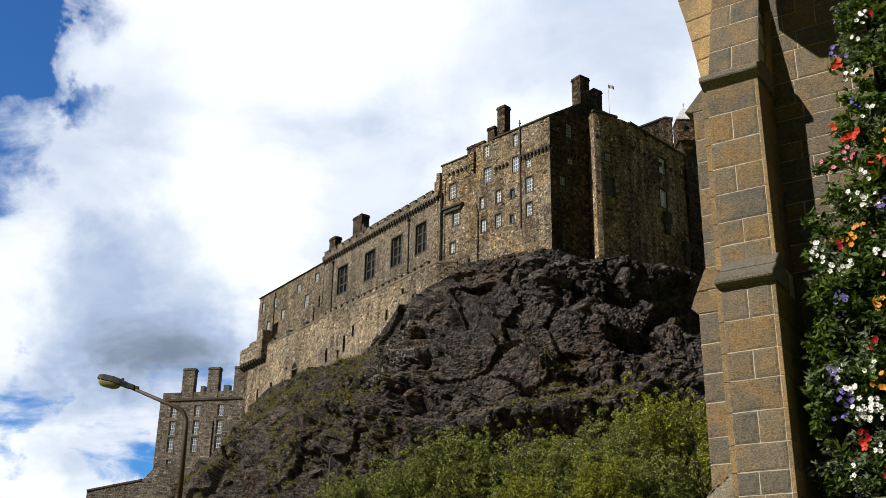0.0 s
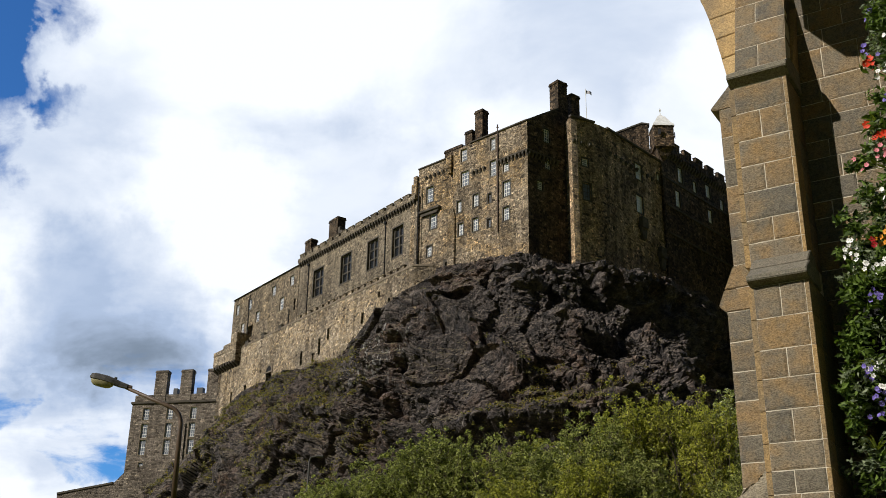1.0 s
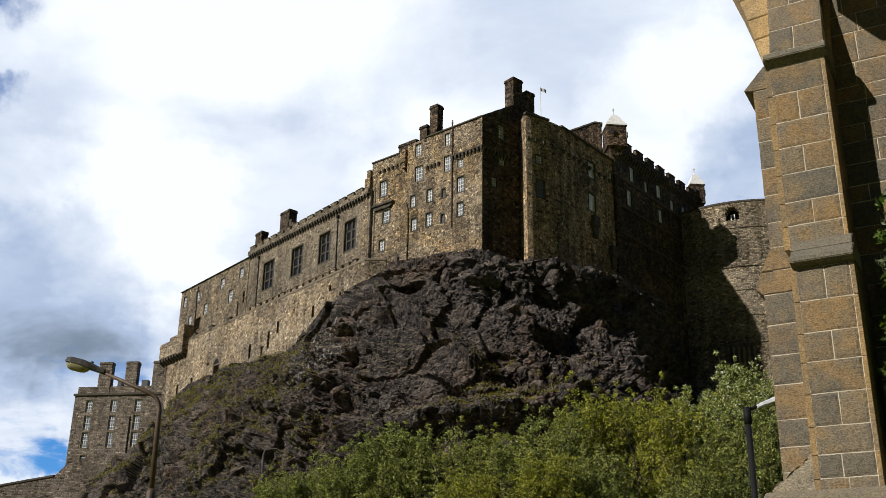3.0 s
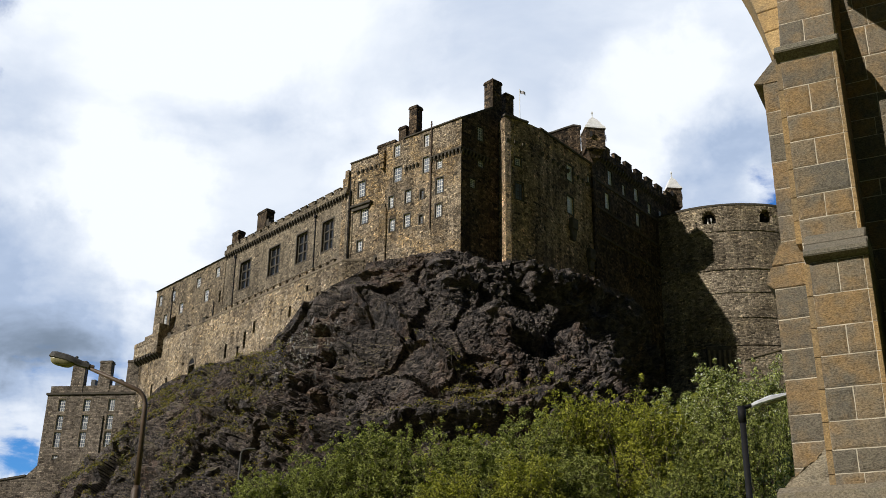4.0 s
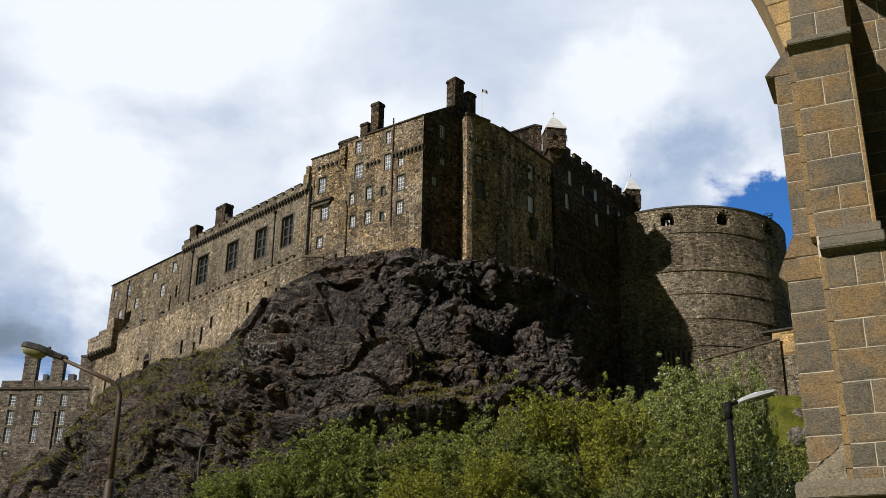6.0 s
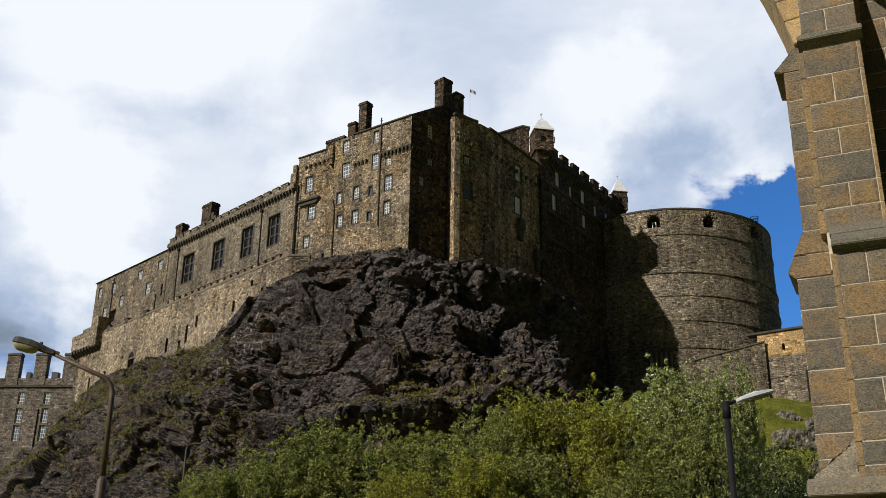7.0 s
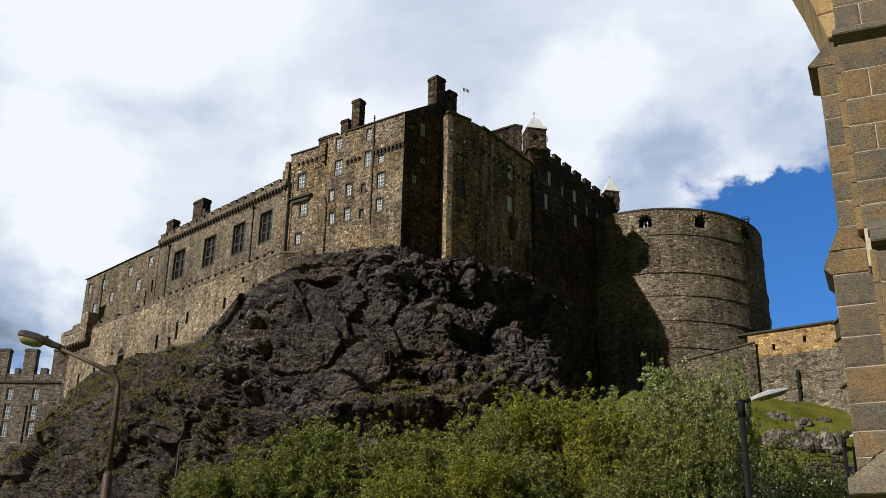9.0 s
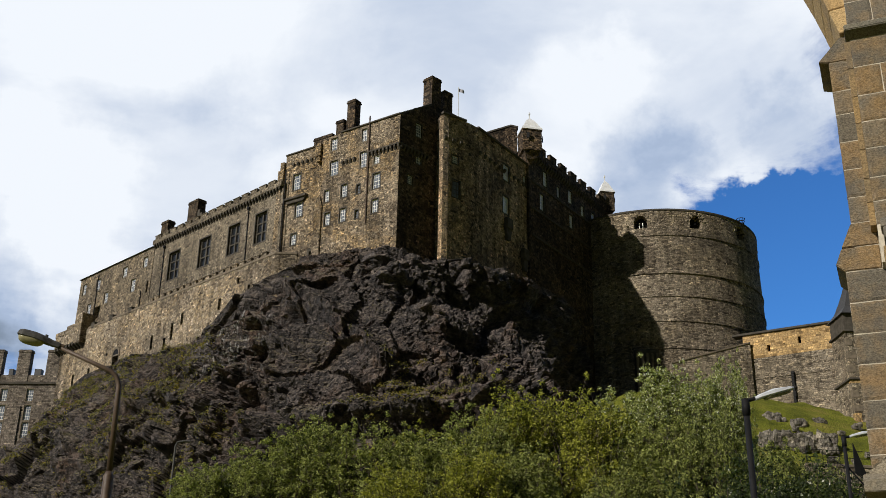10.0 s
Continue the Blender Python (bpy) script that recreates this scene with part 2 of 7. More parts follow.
def rock_material():
    m, n = material("crag_basalt")
    geo = n.add("ShaderNodeNewGeometry")
    pos, nor = geo.outputs["Position"], geo.outputs["Normal"]
    a = n.noise(pos, 0.10, 6.0, 0.62, 0.6)
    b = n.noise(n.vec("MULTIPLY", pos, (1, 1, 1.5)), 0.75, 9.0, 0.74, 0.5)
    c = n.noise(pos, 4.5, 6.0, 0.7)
    # the near-black low stops put crevice shade into the rock's colour
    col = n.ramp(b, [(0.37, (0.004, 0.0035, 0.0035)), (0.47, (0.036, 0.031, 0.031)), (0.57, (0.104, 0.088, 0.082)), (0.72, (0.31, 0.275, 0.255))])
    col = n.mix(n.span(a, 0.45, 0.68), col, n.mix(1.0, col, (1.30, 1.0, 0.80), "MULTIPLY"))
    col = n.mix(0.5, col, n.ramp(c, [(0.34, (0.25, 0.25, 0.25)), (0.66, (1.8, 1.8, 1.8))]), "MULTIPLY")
    # moss and grass that holds on the ledges
    up = n.add("ShaderNodeSeparateXYZ", i0=nor).outputs[2]
    patch = n.noise(pos, 0.17, 5.0, 0.6, 0.5)
    moss = n.math("MULTIPLY", n.span(up, 0.40, 0.70), n.span(n.math("SUBTRACT", patch, n.span(n.add("ShaderNodeSeparateXYZ", i0=pos).outputs[0], -25.0, 20.0, 0.0, 0.12)), 0.42, 0.52))
    col = n.mix(n.math("MULTIPLY", moss, 0.85), col, n.ramp(c, [(0.3, (0.045, 0.042, 0.018)), (0.7, (0.20, 0.17, 0.07))]))
    # brown soil and grit that lies where the face leans back
    soil = n.math("MULTIPLY", n.span(up, 0.22, 0.52), n.span(n.noise(pos, 0.9, 5.0, 0.65), 0.36, 0.60))
    col = n.mix(n.math("MULTIPLY", soil, 0.75), col, n.ramp(c, [(0.3, (0.075, 0.058, 0.047)), (0.7, (0.29, 0.235, 0.195))]))
    # pale streaks
    st = n.noise(n.vec("MULTIPLY", pos, (1.6, 1.6, 0.16)), 1.0, 3.0, 0.5)
    streak = n.math("MULTIPLY", n.span(st, 0.56, 0.66), n.span(n.vec("LENGTH", n.vec("SUBTRACT", n.vec("MULTIPLY", pos, (1, 0.35, 0.8)), (-4.5, 56.0, 38.6))), 3.0, 9.0, 1.0, 0.0))
    col = n.mix(n.math("MULTIPLY", streak, 0.6), col, (0.48, 0.47, 0.46))
    crack = n.add("ShaderNodeTexVoronoi", {"feature": "DISTANCE_TO_EDGE"}, Vector=n.vec("ADD", n.vec("MULTIPLY", pos, (0.8, 0.8, 0.55)), n.scaled(n.add("ShaderNodeTexNoise", Vector=pos, Scale=0.8, Detail=4.0).outputs["Color"], 0.9)), Scale=1.0).outputs["Distance"]
    h = n.math("ADD", n.math("MULTIPLY", b, 1.0), n.math("MULTIPLY", c, 0.34))
    h = n.math("ADD", h, n.math("MULTIPLY", n.span(crack, 0.0, 0.10), 0.35))
    finish(n, col, n.span(b, 0.35, 0.7, 0.6, 0.88), h, 1.0, 0.5, specular=0.3)
    return m


def leaf_material(name, dark, light, blossom=None, share=0.0):
    m, n = material(name)
    isl = n.add("ShaderNodeNewGeometry").outputs["Random Per Island"]
    pos = n.add("ShaderNodeNewGeometry").outputs["Position"]
    tone = n.math("ADD", n.math("MULTIPLY", isl, 0.65), n.math("MULTIPLY", n.noise(pos, 0.45, 3.0), 0.4))
    col = n.mix(n.span(tone, 0.15, 0.85), dark, light)
    if blossom:
        col = n.mix(n.span(isl, 1 - share, 1 - share + 0.01), col, blossom)
    b = n.add("ShaderNodeBsdfPrincipled", Base_Color=col, Roughness=0.55)
    b.inputs["Specular IOR Level"].default_value = 0.3
    tr = n.add("ShaderNodeBsdfTranslucent", Color=n.mix(1.0, col, (1.0, 1.1, 0.5), "MULTIPLY"))
    n.add("ShaderNodeOutputMaterial", Surface=n.add("ShaderNodeMixShader", i0=0.36, i1=b, i2=tr))
    return m


def grass_material():
    m, n = material("hillside_grass")
    pos = n.add("ShaderNodeNewGeometry").outputs["Position"]
    a, b = n.noise(pos, 0.22, 5.0, 0.6), n.noise(pos, 5.0, 6.0, 0.7)
    col = n.ramp(a, [(0.3, (0.11, 0.125, 0.018)), (0.5, (0.22, 0.24, 0.03)), (0.70, (0.32, 0.28, 0.07))])
    col = n.mix(0.7, col, n.ramp(b, [(0.34, (0.22, 0.22, 0.22)), (0.66, (1.6, 1.6, 1.5))]), "MULTIPLY")
    finish(n, col, 0.9, b, 1.0, 0.5, specular=0.15)
    return m


def glass_material():
    m, n = material("window_glass")
    pos = n.add("ShaderNodeNewGeometry").outputs["Position"]
    h = n.noise(pos, 2.5, 2.0)
    finish(n, (0.02, 0.024, 0.03), 0.08, h, 0.12, 0.03, specular=0.9)
    return m


PALACE = rubble("palace_stone", [(0.11, 0.09, 0.07), (0.26, 0.205, 0.143), (0.41, 0.31, 0.193), (0.56, 0.40, 0.215), (0.44, 0.345, 0.235), (0.68, 0.55, 0.37)], (0.50, 0.30), mortar=(0.10, 0.08, 0.057), mortar_show=0.45, soot=0.75, depth=0.08, grey=0.7)
SOUTH = rubble("south_range_stone", [(0.10, 0.084, 0.064), (0.22, 0.18, 0.128), (0.33, 0.262, 0.177), (0.24, 0.198, 0.143), (0.48, 0.39, 0.265)], (0.50, 0.30), mortar=(0.07, 0.06, 0.048), mortar_show=0.45, soot=0.55, grey=0.5)
HALL = rubble("hall_harled_stone", [(0.14, 0.12, 0.093), (0.20, 0.17, 0.131), (0.26, 0.22, 0.168), (0.36, 0.305, 0.23)], (0.42, 0.27), mortar=(0.11, 0.097, 0.077), mortar_show=0.4, soot=0.6, depth=0.035, grey=0.4)
RAMPART = rubble("rampart_stone", [(0.14, 0.117, 0.093), (0.28, 0.23, 0.17), (0.44, 0.34, 0.215), (0.43, 0.356, 0.265), (0.68, 0.59, 0.47)], (0.56, 0.32), mortar=(0.13, 0.106, 0.08), mortar_show=0.5, soot=0.7, grey=0.7)
# castle stone darkened to hold the east walls' shade; the chimneys share it
EAST_SHADED = rubble("east_shaded_stone", [(0.025, 0.021, 0.018), (0.10, 0.073, 0.051), (0.21, 0.146, 0.094), (0.05, 0.039, 0.03)], (0.56, 0.36), mortar=(0.035, 0.03, 0.024), mortar_show=0.5, soot=0.75, grey=0.4)
EASTFACE = rubble("east_front_stone", [(0.08, 0.062, 0.048), (0.42, 0.30, 0.19), (0.64, 0.46, 0.285), (0.72, 0.54, 0.34), (0.34, 0.255, 0.172)], (0.50, 0.32), mortar=(0.10, 0.08, 0.057), mortar_show=0.45, soot=0.88, depth=0.10, grey=0.4)
BATTERY = rubble("battery_stone", [(0.14, 0.117, 0.09), (0.33, 0.272, 0.197), (0.47, 0.39, 0.28), (0.29, 0.243, 0.18), (0.58, 0.49, 0.355)], (0.66, 0.31), mortar=(0.10, 0.084, 0.063), mortar_show=0.5, soot=0.65, depth=0.09, grey=0.6)
BARRACK = rubble("barrack_stone", [(0.19, 0.165, 0.142), (0.28, 0.241, 0.205), (0.15, 0.132, 0.117), (0.35, 0.305, 0.26)], (0.85, 0.34), mortar=(0.09, 0.077, 0.064), mortar_show=0.6, soot=0.5, depth=0.04, coursed=True)
CURTAIN = rubble("curtain_stone", [(0.15, 0.13, 0.10), (0.28, 0.235, 0.175), (0.38, 0.32, 0.24), (0.22, 0.19, 0.15), (0.55, 0.48, 0.38)], (0.80, 0.36), mortar=(0.11, 0.095, 0.075), mortar_show=0.5, soot=0.5, grey=0.3)
ORANGE = rubble("new_sandstone", [(0.42, 0.28, 0.13), (0.50, 0.35, 0.17), (0.36, 0.255, 0.14)], (0.8, 0.42), mortar=(0.24, 0.16, 0.08), soot=0.25, depth=0.02, coursed=True)
DARKSTONE = plain("sooty_dressed_stone", (0.075, 0.066, 0.055), 0.9, vary=0.5, scale=1.3, bump=0.5, specular=0.2)
DRESSED = plain("dressed_stone", (0.17, 0.14, 0.105), 0.9, vary=0.4, scale=1.6, bump=0.4, specular=0.2)
SLATE = plain("roof_slate", (0.055, 0.055, 0.058), 0.6, vary=0.35, scale=2.0)
LEAD = plain("pale_lead", (0.78, 0.79, 0.80), 0.5, vary=0.2, scale=2.0)
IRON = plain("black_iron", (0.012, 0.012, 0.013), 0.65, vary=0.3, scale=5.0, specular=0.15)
PIPE = plain("rusty_downpipe", (0.06, 0.035, 0.022), 0.7, vary=0.4, scale=4.0)
WHITEPAINT = plain("white_window_paint", (0.72, 0.72, 0.70), 0.5, vary=0.08)
DARKPAINT = plain("dark_window_timber", (0.05, 0.042, 0.034), 0.6, vary=0.3)
GLASS = glass_material()
# panes whose base colour carries the pale reflection of the sky
SKY_PANE = plain("window_glass_sky_tint", (0.16, 0.18, 0.22), 0.12, vary=0.5, scale=0.9, bump=0.02, specular=0.8)
# paler reflected sky in the colour, for windows on shaded walls
SKY_PANE_PALE = plain("window_glass_pale_sky_tint", (0.55, 0.60, 0.68), 0.15, vary=0.25, scale=0.9, bump=0.02, specular=0.8)
ROCK = rock_material()
GRASS = grass_material()

# ---- building helpers ----
def mesh_of(name, bm, mat, smooth=False):
    me = bpy.data.meshes.new(name)
    bmesh.ops.recalc_face_normals(bm, faces=bm.faces)
    bm.to_mesh(me)
    bm.free()
    if smooth:
        for p in me.polygons:
            p.use_smooth = True
    for mm in (mat if isinstance(mat, (list, tuple)) else [mat]):
        me.materials.append(mm)
    return me


def part(name, bm, mat, parent=None, label="", m=None, smooth=False):
    """Links a bmesh as one mesh object under a thing or a part. m: its place in the world."""
    ob = new(name, mesh_of(name, bm, mat, smooth))
    if m is not None:
        ob.matrix_basis = m
    if parent is not None:
        ob.parent = parent
        ob.matrix_parent_inverse = world_of(parent).inverted()
    return tagged(ob, label)


def world_of(ob):
    m = ob.matrix_basis.copy()
    while ob.parent:
        m = ob.parent.matrix_basis @ ob.matrix_parent_inverse @ m
        ob = ob.parent
    return m


def thing(name, label, category, base, group="", kind=""):
    ob = new(name)
    ob.empty_display_size = 0.5
    ob.location = base
    ob.matrix_basis = Matrix.Translation(base)
    return tagged(ob, label, category, group, kind)


def box(bm, x0, x1, y0, y1, z0, z1, bevel=0.0):
    vs = [bm.verts.new((x, y, z)) for z in (z0, z1) for y in (y0, y1) for x in (x0, x1)]
    fs = [bm.faces.new([vs[i] for i in f]) for f in ((0, 1, 3, 2), (4, 6, 7, 5), (0, 4, 5, 1), (2, 3, 7, 6), (0, 2, 6, 4), (1, 5, 7, 3))]
    if bevel:
        bmesh.ops.bevel(bm, geom=list({e for f in fs for e in f.edges}), offset=bevel, segments=1, affect="EDGES")
    return bm


def prism(bm, outline, y0, y1):
    """Extrudes an outline in x, z along y."""
    a = [bm.verts.new((x, y0, z)) for x, z in outline]
    b = [bm.verts.new((x, y1, z)) for x, z in outline]
    bm.faces.new(a)
    bm.faces.new(b[::-1])
    for i in range(len(a)):
        j = (i + 1) % len(a)
        bm.faces.new((a[i], b[i], b[j], a[j]))
    return bm


def slab(bm, outline, z0, z1):
    """Extrudes an outline in x, y upwards."""
    a = [bm.verts.new((x, y, z0)) for x, y in outline]
    b = [bm.verts.new((x, y, z1)) for x, y in outline]
    bm.faces.new(a[::-1])
    bm.faces.new(b)
    for i in range(len(a)):
        j = (i + 1) % len(a)
        bm.faces.new((a[i], a[j], b[j], b[i]))
    return bm


def rod(bm, a, b, r0, r1=None, sides=8):
    a, b = Vector(a), Vector(b)
    r1 = r0 if r1 is None else r1
    q = (b - a).to_track_quat("Z", "Y").to_matrix()
    rings = []
    for p, r in ((a, r0), (b, r1)):
        rings.append([bm.verts.new(p + q @ Vector((r * math.cos(t), r * math.sin(t), 0))) for t in [2 * math.pi * i / sides for i in range(sides)]])
    for i in range(sides):
        j = (i + 1) % sides
        bm.faces.new((rings[0][i], rings[0][j], rings[1][j], rings[1][i]))
    bm.faces.new(rings[0][::-1])
    bm.faces.new(rings[1])
    return bm


def tube(bm, pts, radii, sides=10):
    """One continuous tube along the points, closed at both ends."""
    pts = [Vector(p) for p in pts]
    rings = []
    for i, (p, r) in enumerate(zip(pts, radii)):
        d = (pts[min(i + 1, len(pts) - 1)] - pts[max(i - 1, 0)]).normalized()
        side = d.cross(Vector((0, 1, 0)))
        side = side.normalized() if side.length > 0.1 else Vector((1, 0, 0))
        up = side.cross(d)
        rings.append([bm.verts.new(p + (side * math.cos(2 * math.pi * k / sides) + up * math.sin(2 * math.pi * k / sides)) * r) for k in range(sides)])
    for a, b in zip(rings, rings[1:]):
        for k in range(sides):
            j = (k + 1) % sides
            bm.faces.new((a[k], a[j], b[j], b[k]))
    bm.faces.new(rings[0][::-1])
    bm.faces.new(rings[-1])
    return bm


def wall_sheet(bm, x0, x1, z0, z1, thick, holes=()):
    """A wall in x, z with its face at y = 0 and its back at y = thick, and openings that go through it."""
    xs = sorted({x0, x1, *[h[0] for h in holes], *[h[1] for h in holes]})
    zs = sorted({z0, z1, *[h[2] for h in holes], *[h[3] for h in holes]})
    xs, zs = [x for x in xs if x0 <= x <= x1], [z for z in zs if z0 <= z <= z1]
    solid = {}
    for i in range(len(xs) - 1):
        for j in range(len(zs) - 1):
            cx, cz = (xs[i] + xs[i + 1]) / 2, (zs[j] + zs[j + 1]) / 2
            solid[i, j] = not any(h[0] < cx < h[1] and h[2] < cz < h[3] for h in holes)
    cache = {}

    def v(i, j, y):
        if (i, j, y) not in cache:
            cache[i, j, y] = bm.verts.new((xs[i], y, zs[j]))
        return cache[i, j, y]
    for (i, j), full in solid.items():
        if not full:
            continue
        bm.faces.new((v(i, j, 0), v(i + 1, j, 0), v(i + 1, j + 1, 0), v(i, j + 1, 0)))
        bm.faces.new((v(i, j, thick), v(i, j + 1, thick), v(i + 1, j + 1, thick), v(i + 1, j, thick)))
        for (di, dj, a, b) in ((-1, 0, (i, j), (i, j + 1)), (1, 0, (i + 1, j + 1), (i + 1, j)), (0, -1, (i + 1, j), (i, j)), (0, 1, (i, j + 1), (i + 1, j + 1))):
            if not solid.get((i + di, j + dj), False):
                bm.faces.new((v(*a, 0), v(*b, 0), v(*b, thick), v(*a, thick)))
    return bm


def facing(px, py, az):
    """The frame of a wall that runs from (px, py) along azimuth az, with x along it, y into the wall on its left hand side seen
    from outside, and z up. The wall is seen from the side that y points away from."""
    a = radians(az)
    x = Vector((math.sin(a), math.cos(a), 0))
    y = Vector((-x.y, x.x, 0))
    m = Matrix.Identity(4)
    m.col[0], m.col[1], m.col[2], m.col[3] = (*x, 0), (*y, 0), (0, 0, 1, 0), (px, py, 0, 1)
    return m


def window(parent, m, xa, xb, za, zb, cols, rows, paint, set_in=0.22, surround=DRESSED, name="window", bar=0.065, sill=True, thick=None, glazing=SKY_PANE):
    """A sash window in its opening: pane, frame members, glazing bars, stone surround."""
    f = 0.13 if thick is None else thick
    bm = bmesh.new()
    box(bm, xa + 0.03, xb - 0.03, set_in + 0.05, set_in + 0.06, za + 0.03, zb - 0.03)
    w = part(name, bm, glazing, parent, m=m)
    bars = [("frame_stile", xa, xa + f, 0.0, 0.1, za, zb), ("frame_stile", xb - f, xb, 0.0, 0.1, za, zb),
            ("frame_rail", xa + f, xb - f, 0.0, 0.1, za, za + f), ("frame_rail", xa + f, xb - f, 0.0, 0.1, zb - f, zb)]
    for i in range(1, cols):
        x = xa + (xb - xa) * i / cols
        bars.append(("glazing_bar", x - bar / 2, x + bar / 2, 0.02, 0.08, za + f, zb - f))
    for j in range(1, rows):
        z = za + (zb - za) * j / rows
        k = bar * (1.6 if j == rows // 2 else 1)
        bars.append(("glazing_bar", xa + f, xb - f, 0.015, 0.085, z - k / 2, z + k / 2))
    for piece, x0, x1, ya, yb, z0, z1 in bars:
        bm = bmesh.new()
        box(bm, x0, x1, set_in + ya, set_in + yb, z0, z1)
        part(piece, bm, paint, w, m=m)
    if surround is not None:
        bm = bmesh.new()
        g = 0.2
        for x0, x1, z0, z1 in ((xa - g, xa, za - g * sill, zb + g), (xb, xb + g, za - g * sill, zb + g), (xa, xb, zb, zb + g)) + (((xa, xb, za - g, za),) if sill else ()):
            box(bm, x0, x1, -0.05, 0.12, z0, z1, 0.015)
        part("surround", bm, surround, w, m=m)
    return w


def merlons(parent, m, xs, width, y0, y1, z0, z1, mat):
    me = None
    for x in xs:
        bm = bmesh.new()
        box(bm, -width / 2, width / 2, y0, y1, z0, z1, 0.06)
        box(bm, -width / 2 - 0.08, width / 2 + 0.08, y0 - 0.08, y1 + 0.08, z1, z1 + 0.14, 0.03)
        if me is None:
            me = mesh_of("merlon", bm, mat)
        else:
            bm.free()
        ob = new("merlon", me)
        ob.matrix_basis = m @ Matrix.Translation((x, 0, 0))
        ob.parent = parent
        ob.matrix_parent_inverse = world_of(parent).inverted()


def corbels(parent, m, xs, z0, z1, out, width, mat):
    me = None
    for x in xs:
        if me is None:
            bm = bmesh.new()
            h = z1 - z0
            rot = Matrix.Rotation(radians(90), 4, "Z")
            prism(bm, [(0, z0), (-out * 0.45, z0 + h * 0.25), (-out, z0 + h * 0.55), (-out, z1), (0.05, z1)], -width / 2, width / 2)
            bmesh.ops.transform(bm, matrix=rot, verts=bm.verts)
            me = mesh_of("corbel", bm, mat)
        ob = new("corbel", me)
        ob.matrix_basis = m @ Matrix.Translation((x, 0, 0))
        ob.parent = parent
        ob.matrix_parent_inverse = world_of(parent).inverted()


def chimney(parent, m, xa, xb, ya, yb, za, zb, mat, pots=0):
    bm = bmesh.new()
    box(bm, xa, xb, ya, yb, za, zb - 0.35, 0.05)
    box(bm, xa - 0.12, xb + 0.12, ya - 0.12, yb + 0.12, zb - 0.6, zb - 0.3, 0.04)
    box(bm, xa - 0.05, xb + 0.05, ya - 0.05, yb + 0.05, zb - 0.3, zb, 0.05)
    c = part("chimney", bm, mat, parent, m=m)
    for i in range(pots):
        x = xa + (xb - xa) * (i + 0.5) / pots
        bm = bmesh.new()
        rod(bm, (x, (ya + yb) / 2, zb - 0.05), (x, (ya + yb) / 2, zb + 0.45), 0.17, 0.14)
        part("chimney_pot", bm, DRESSED, c, m=m)
    return c


def downpipe(parent, m, x, z0, z1, mat=None, r=0.09, hopper=True, lean=0.0):
    bm = bmesh.new()
    rod(bm, (x + lean, -0.14, z0), (x, -0.14, z1), r)
    if hopper:
        box(bm, x - 0.3, x + 0.3, -0.4, 0.0, z1, z1 + 0.45, 0.05)
    z = z0 + 1
    while z < z1:
        box(bm, x - 0.16, x + 0.16, -0.26, 0, z, z + 0.1)
        z += 2.2
    part("downpipe", bm, mat or PIPE, parent, "black cast-iron downpipe" if mat is IRON else "rust-brown iron downpipe", m=m)


# ---- the castle ----
W35 = Vector((-math.sin(radians(35)), math.cos(radians(35)), 0))      # along the hall, away
KX, KY = 18.07, 150.0                                                # the palace's corner

# walls on the hall side run away to the left, so their frame starts at the far end and runs back
def left_wall(px, py, az, length):
    """Frame of a wall seen from its outside whose right end is at (px, py); x runs to the right and ends at 0."""
    return facing(px, py, az + 180)


def great_hall():
    g = thing("great_hall", "long grey-brown harled stone hall with battlements and four tall windows", "building", (-10, 183, 62))
    m = left_wall(0.69, 167.38, -35, 40)
    holes = []
    wins = [(-34.1, -30.5), (-24.0, -20.5), (-14.9, -11.6), (-7.0, -3.8)]
    for xa, xb in wins:
        holes.append((xa, xb, 70.35, 75.9))
    bm = bmesh.new()
    wall_sheet(bm, -39.8, 0.3, 58.0, 79.1, 1.6, holes)
    part("wall", bm, HALL, g, m=m)
    # the end walls, back and roof close the body
    bm = bmesh.new()
    box(bm, -39.8, -38.6, 1.6, 13, 58, 79.1)
    box(bm, -1.0, 0.3, 1.6, 13, 58, 79.1)
    box(bm, -39.8, 0.3, 13, 14, 58, 79.1)
    part("back_wall", bm, HALL, g, m=m)
    bm = bmesh.new()
    prism(bm, [(1.9, 79.0), (13.6, 79.0), (7.7, 82.3)], -39.4, 0.1)
    bmesh.ops.transform(bm, matrix=Matrix(((0, 1, 0, 0), (1, 0, 0, 0), (0, 0, 1, 0), (0, 0, 0, 1))), verts=bm.verts)
    part("roof", bm, SLATE, g, m=m)
    for xa, xb in wins:
        big_window(g, m, xa, xb, 70.35, 75.9)
    corbels(g, m, [-39.4 + 0.85 * i for i in range(47)], 78.2, 79.1, 0.55, 0.36, DARKSTONE)
    bm = bmesh.new()
    box(bm, -39.9, 0.3, -0.6, 0.5, 79.1, 80.0, 0.05)
    part("parapet", bm, HALL, g, m=m)
    merlons(g, m, [-38.2 + 2.55 * i for i in range(15)], 1.95, -0.58, 0.1, 80.0, 80.6, HALL)
    chimney(g, m, -30.4, -27.2, 0.6, 2.4, 79.5, 85.6, EAST_SHADED, 0)
    chimney(g, m, -38.6, -36.3, 0.1, 1.6, 79.5, 83.7, EAST_SHADED, 0)
    for i in range(3):
        bm = bmesh.new()
        box(bm, -27.2 + i * 0.8, -26.4 + i * 0.8, 0.7, 2.0, 79.6, 83.2 - i * 0.9, 0.05)
        part("crow_step", bm, DARKSTONE, g, m=m)
    downpipe(g, m, -36.1, 66, 77.6, IRON, lean=0.15)
    downpipe(g, m, -9.2, 67, 77.6, IRON, lean=0.1)
    return g


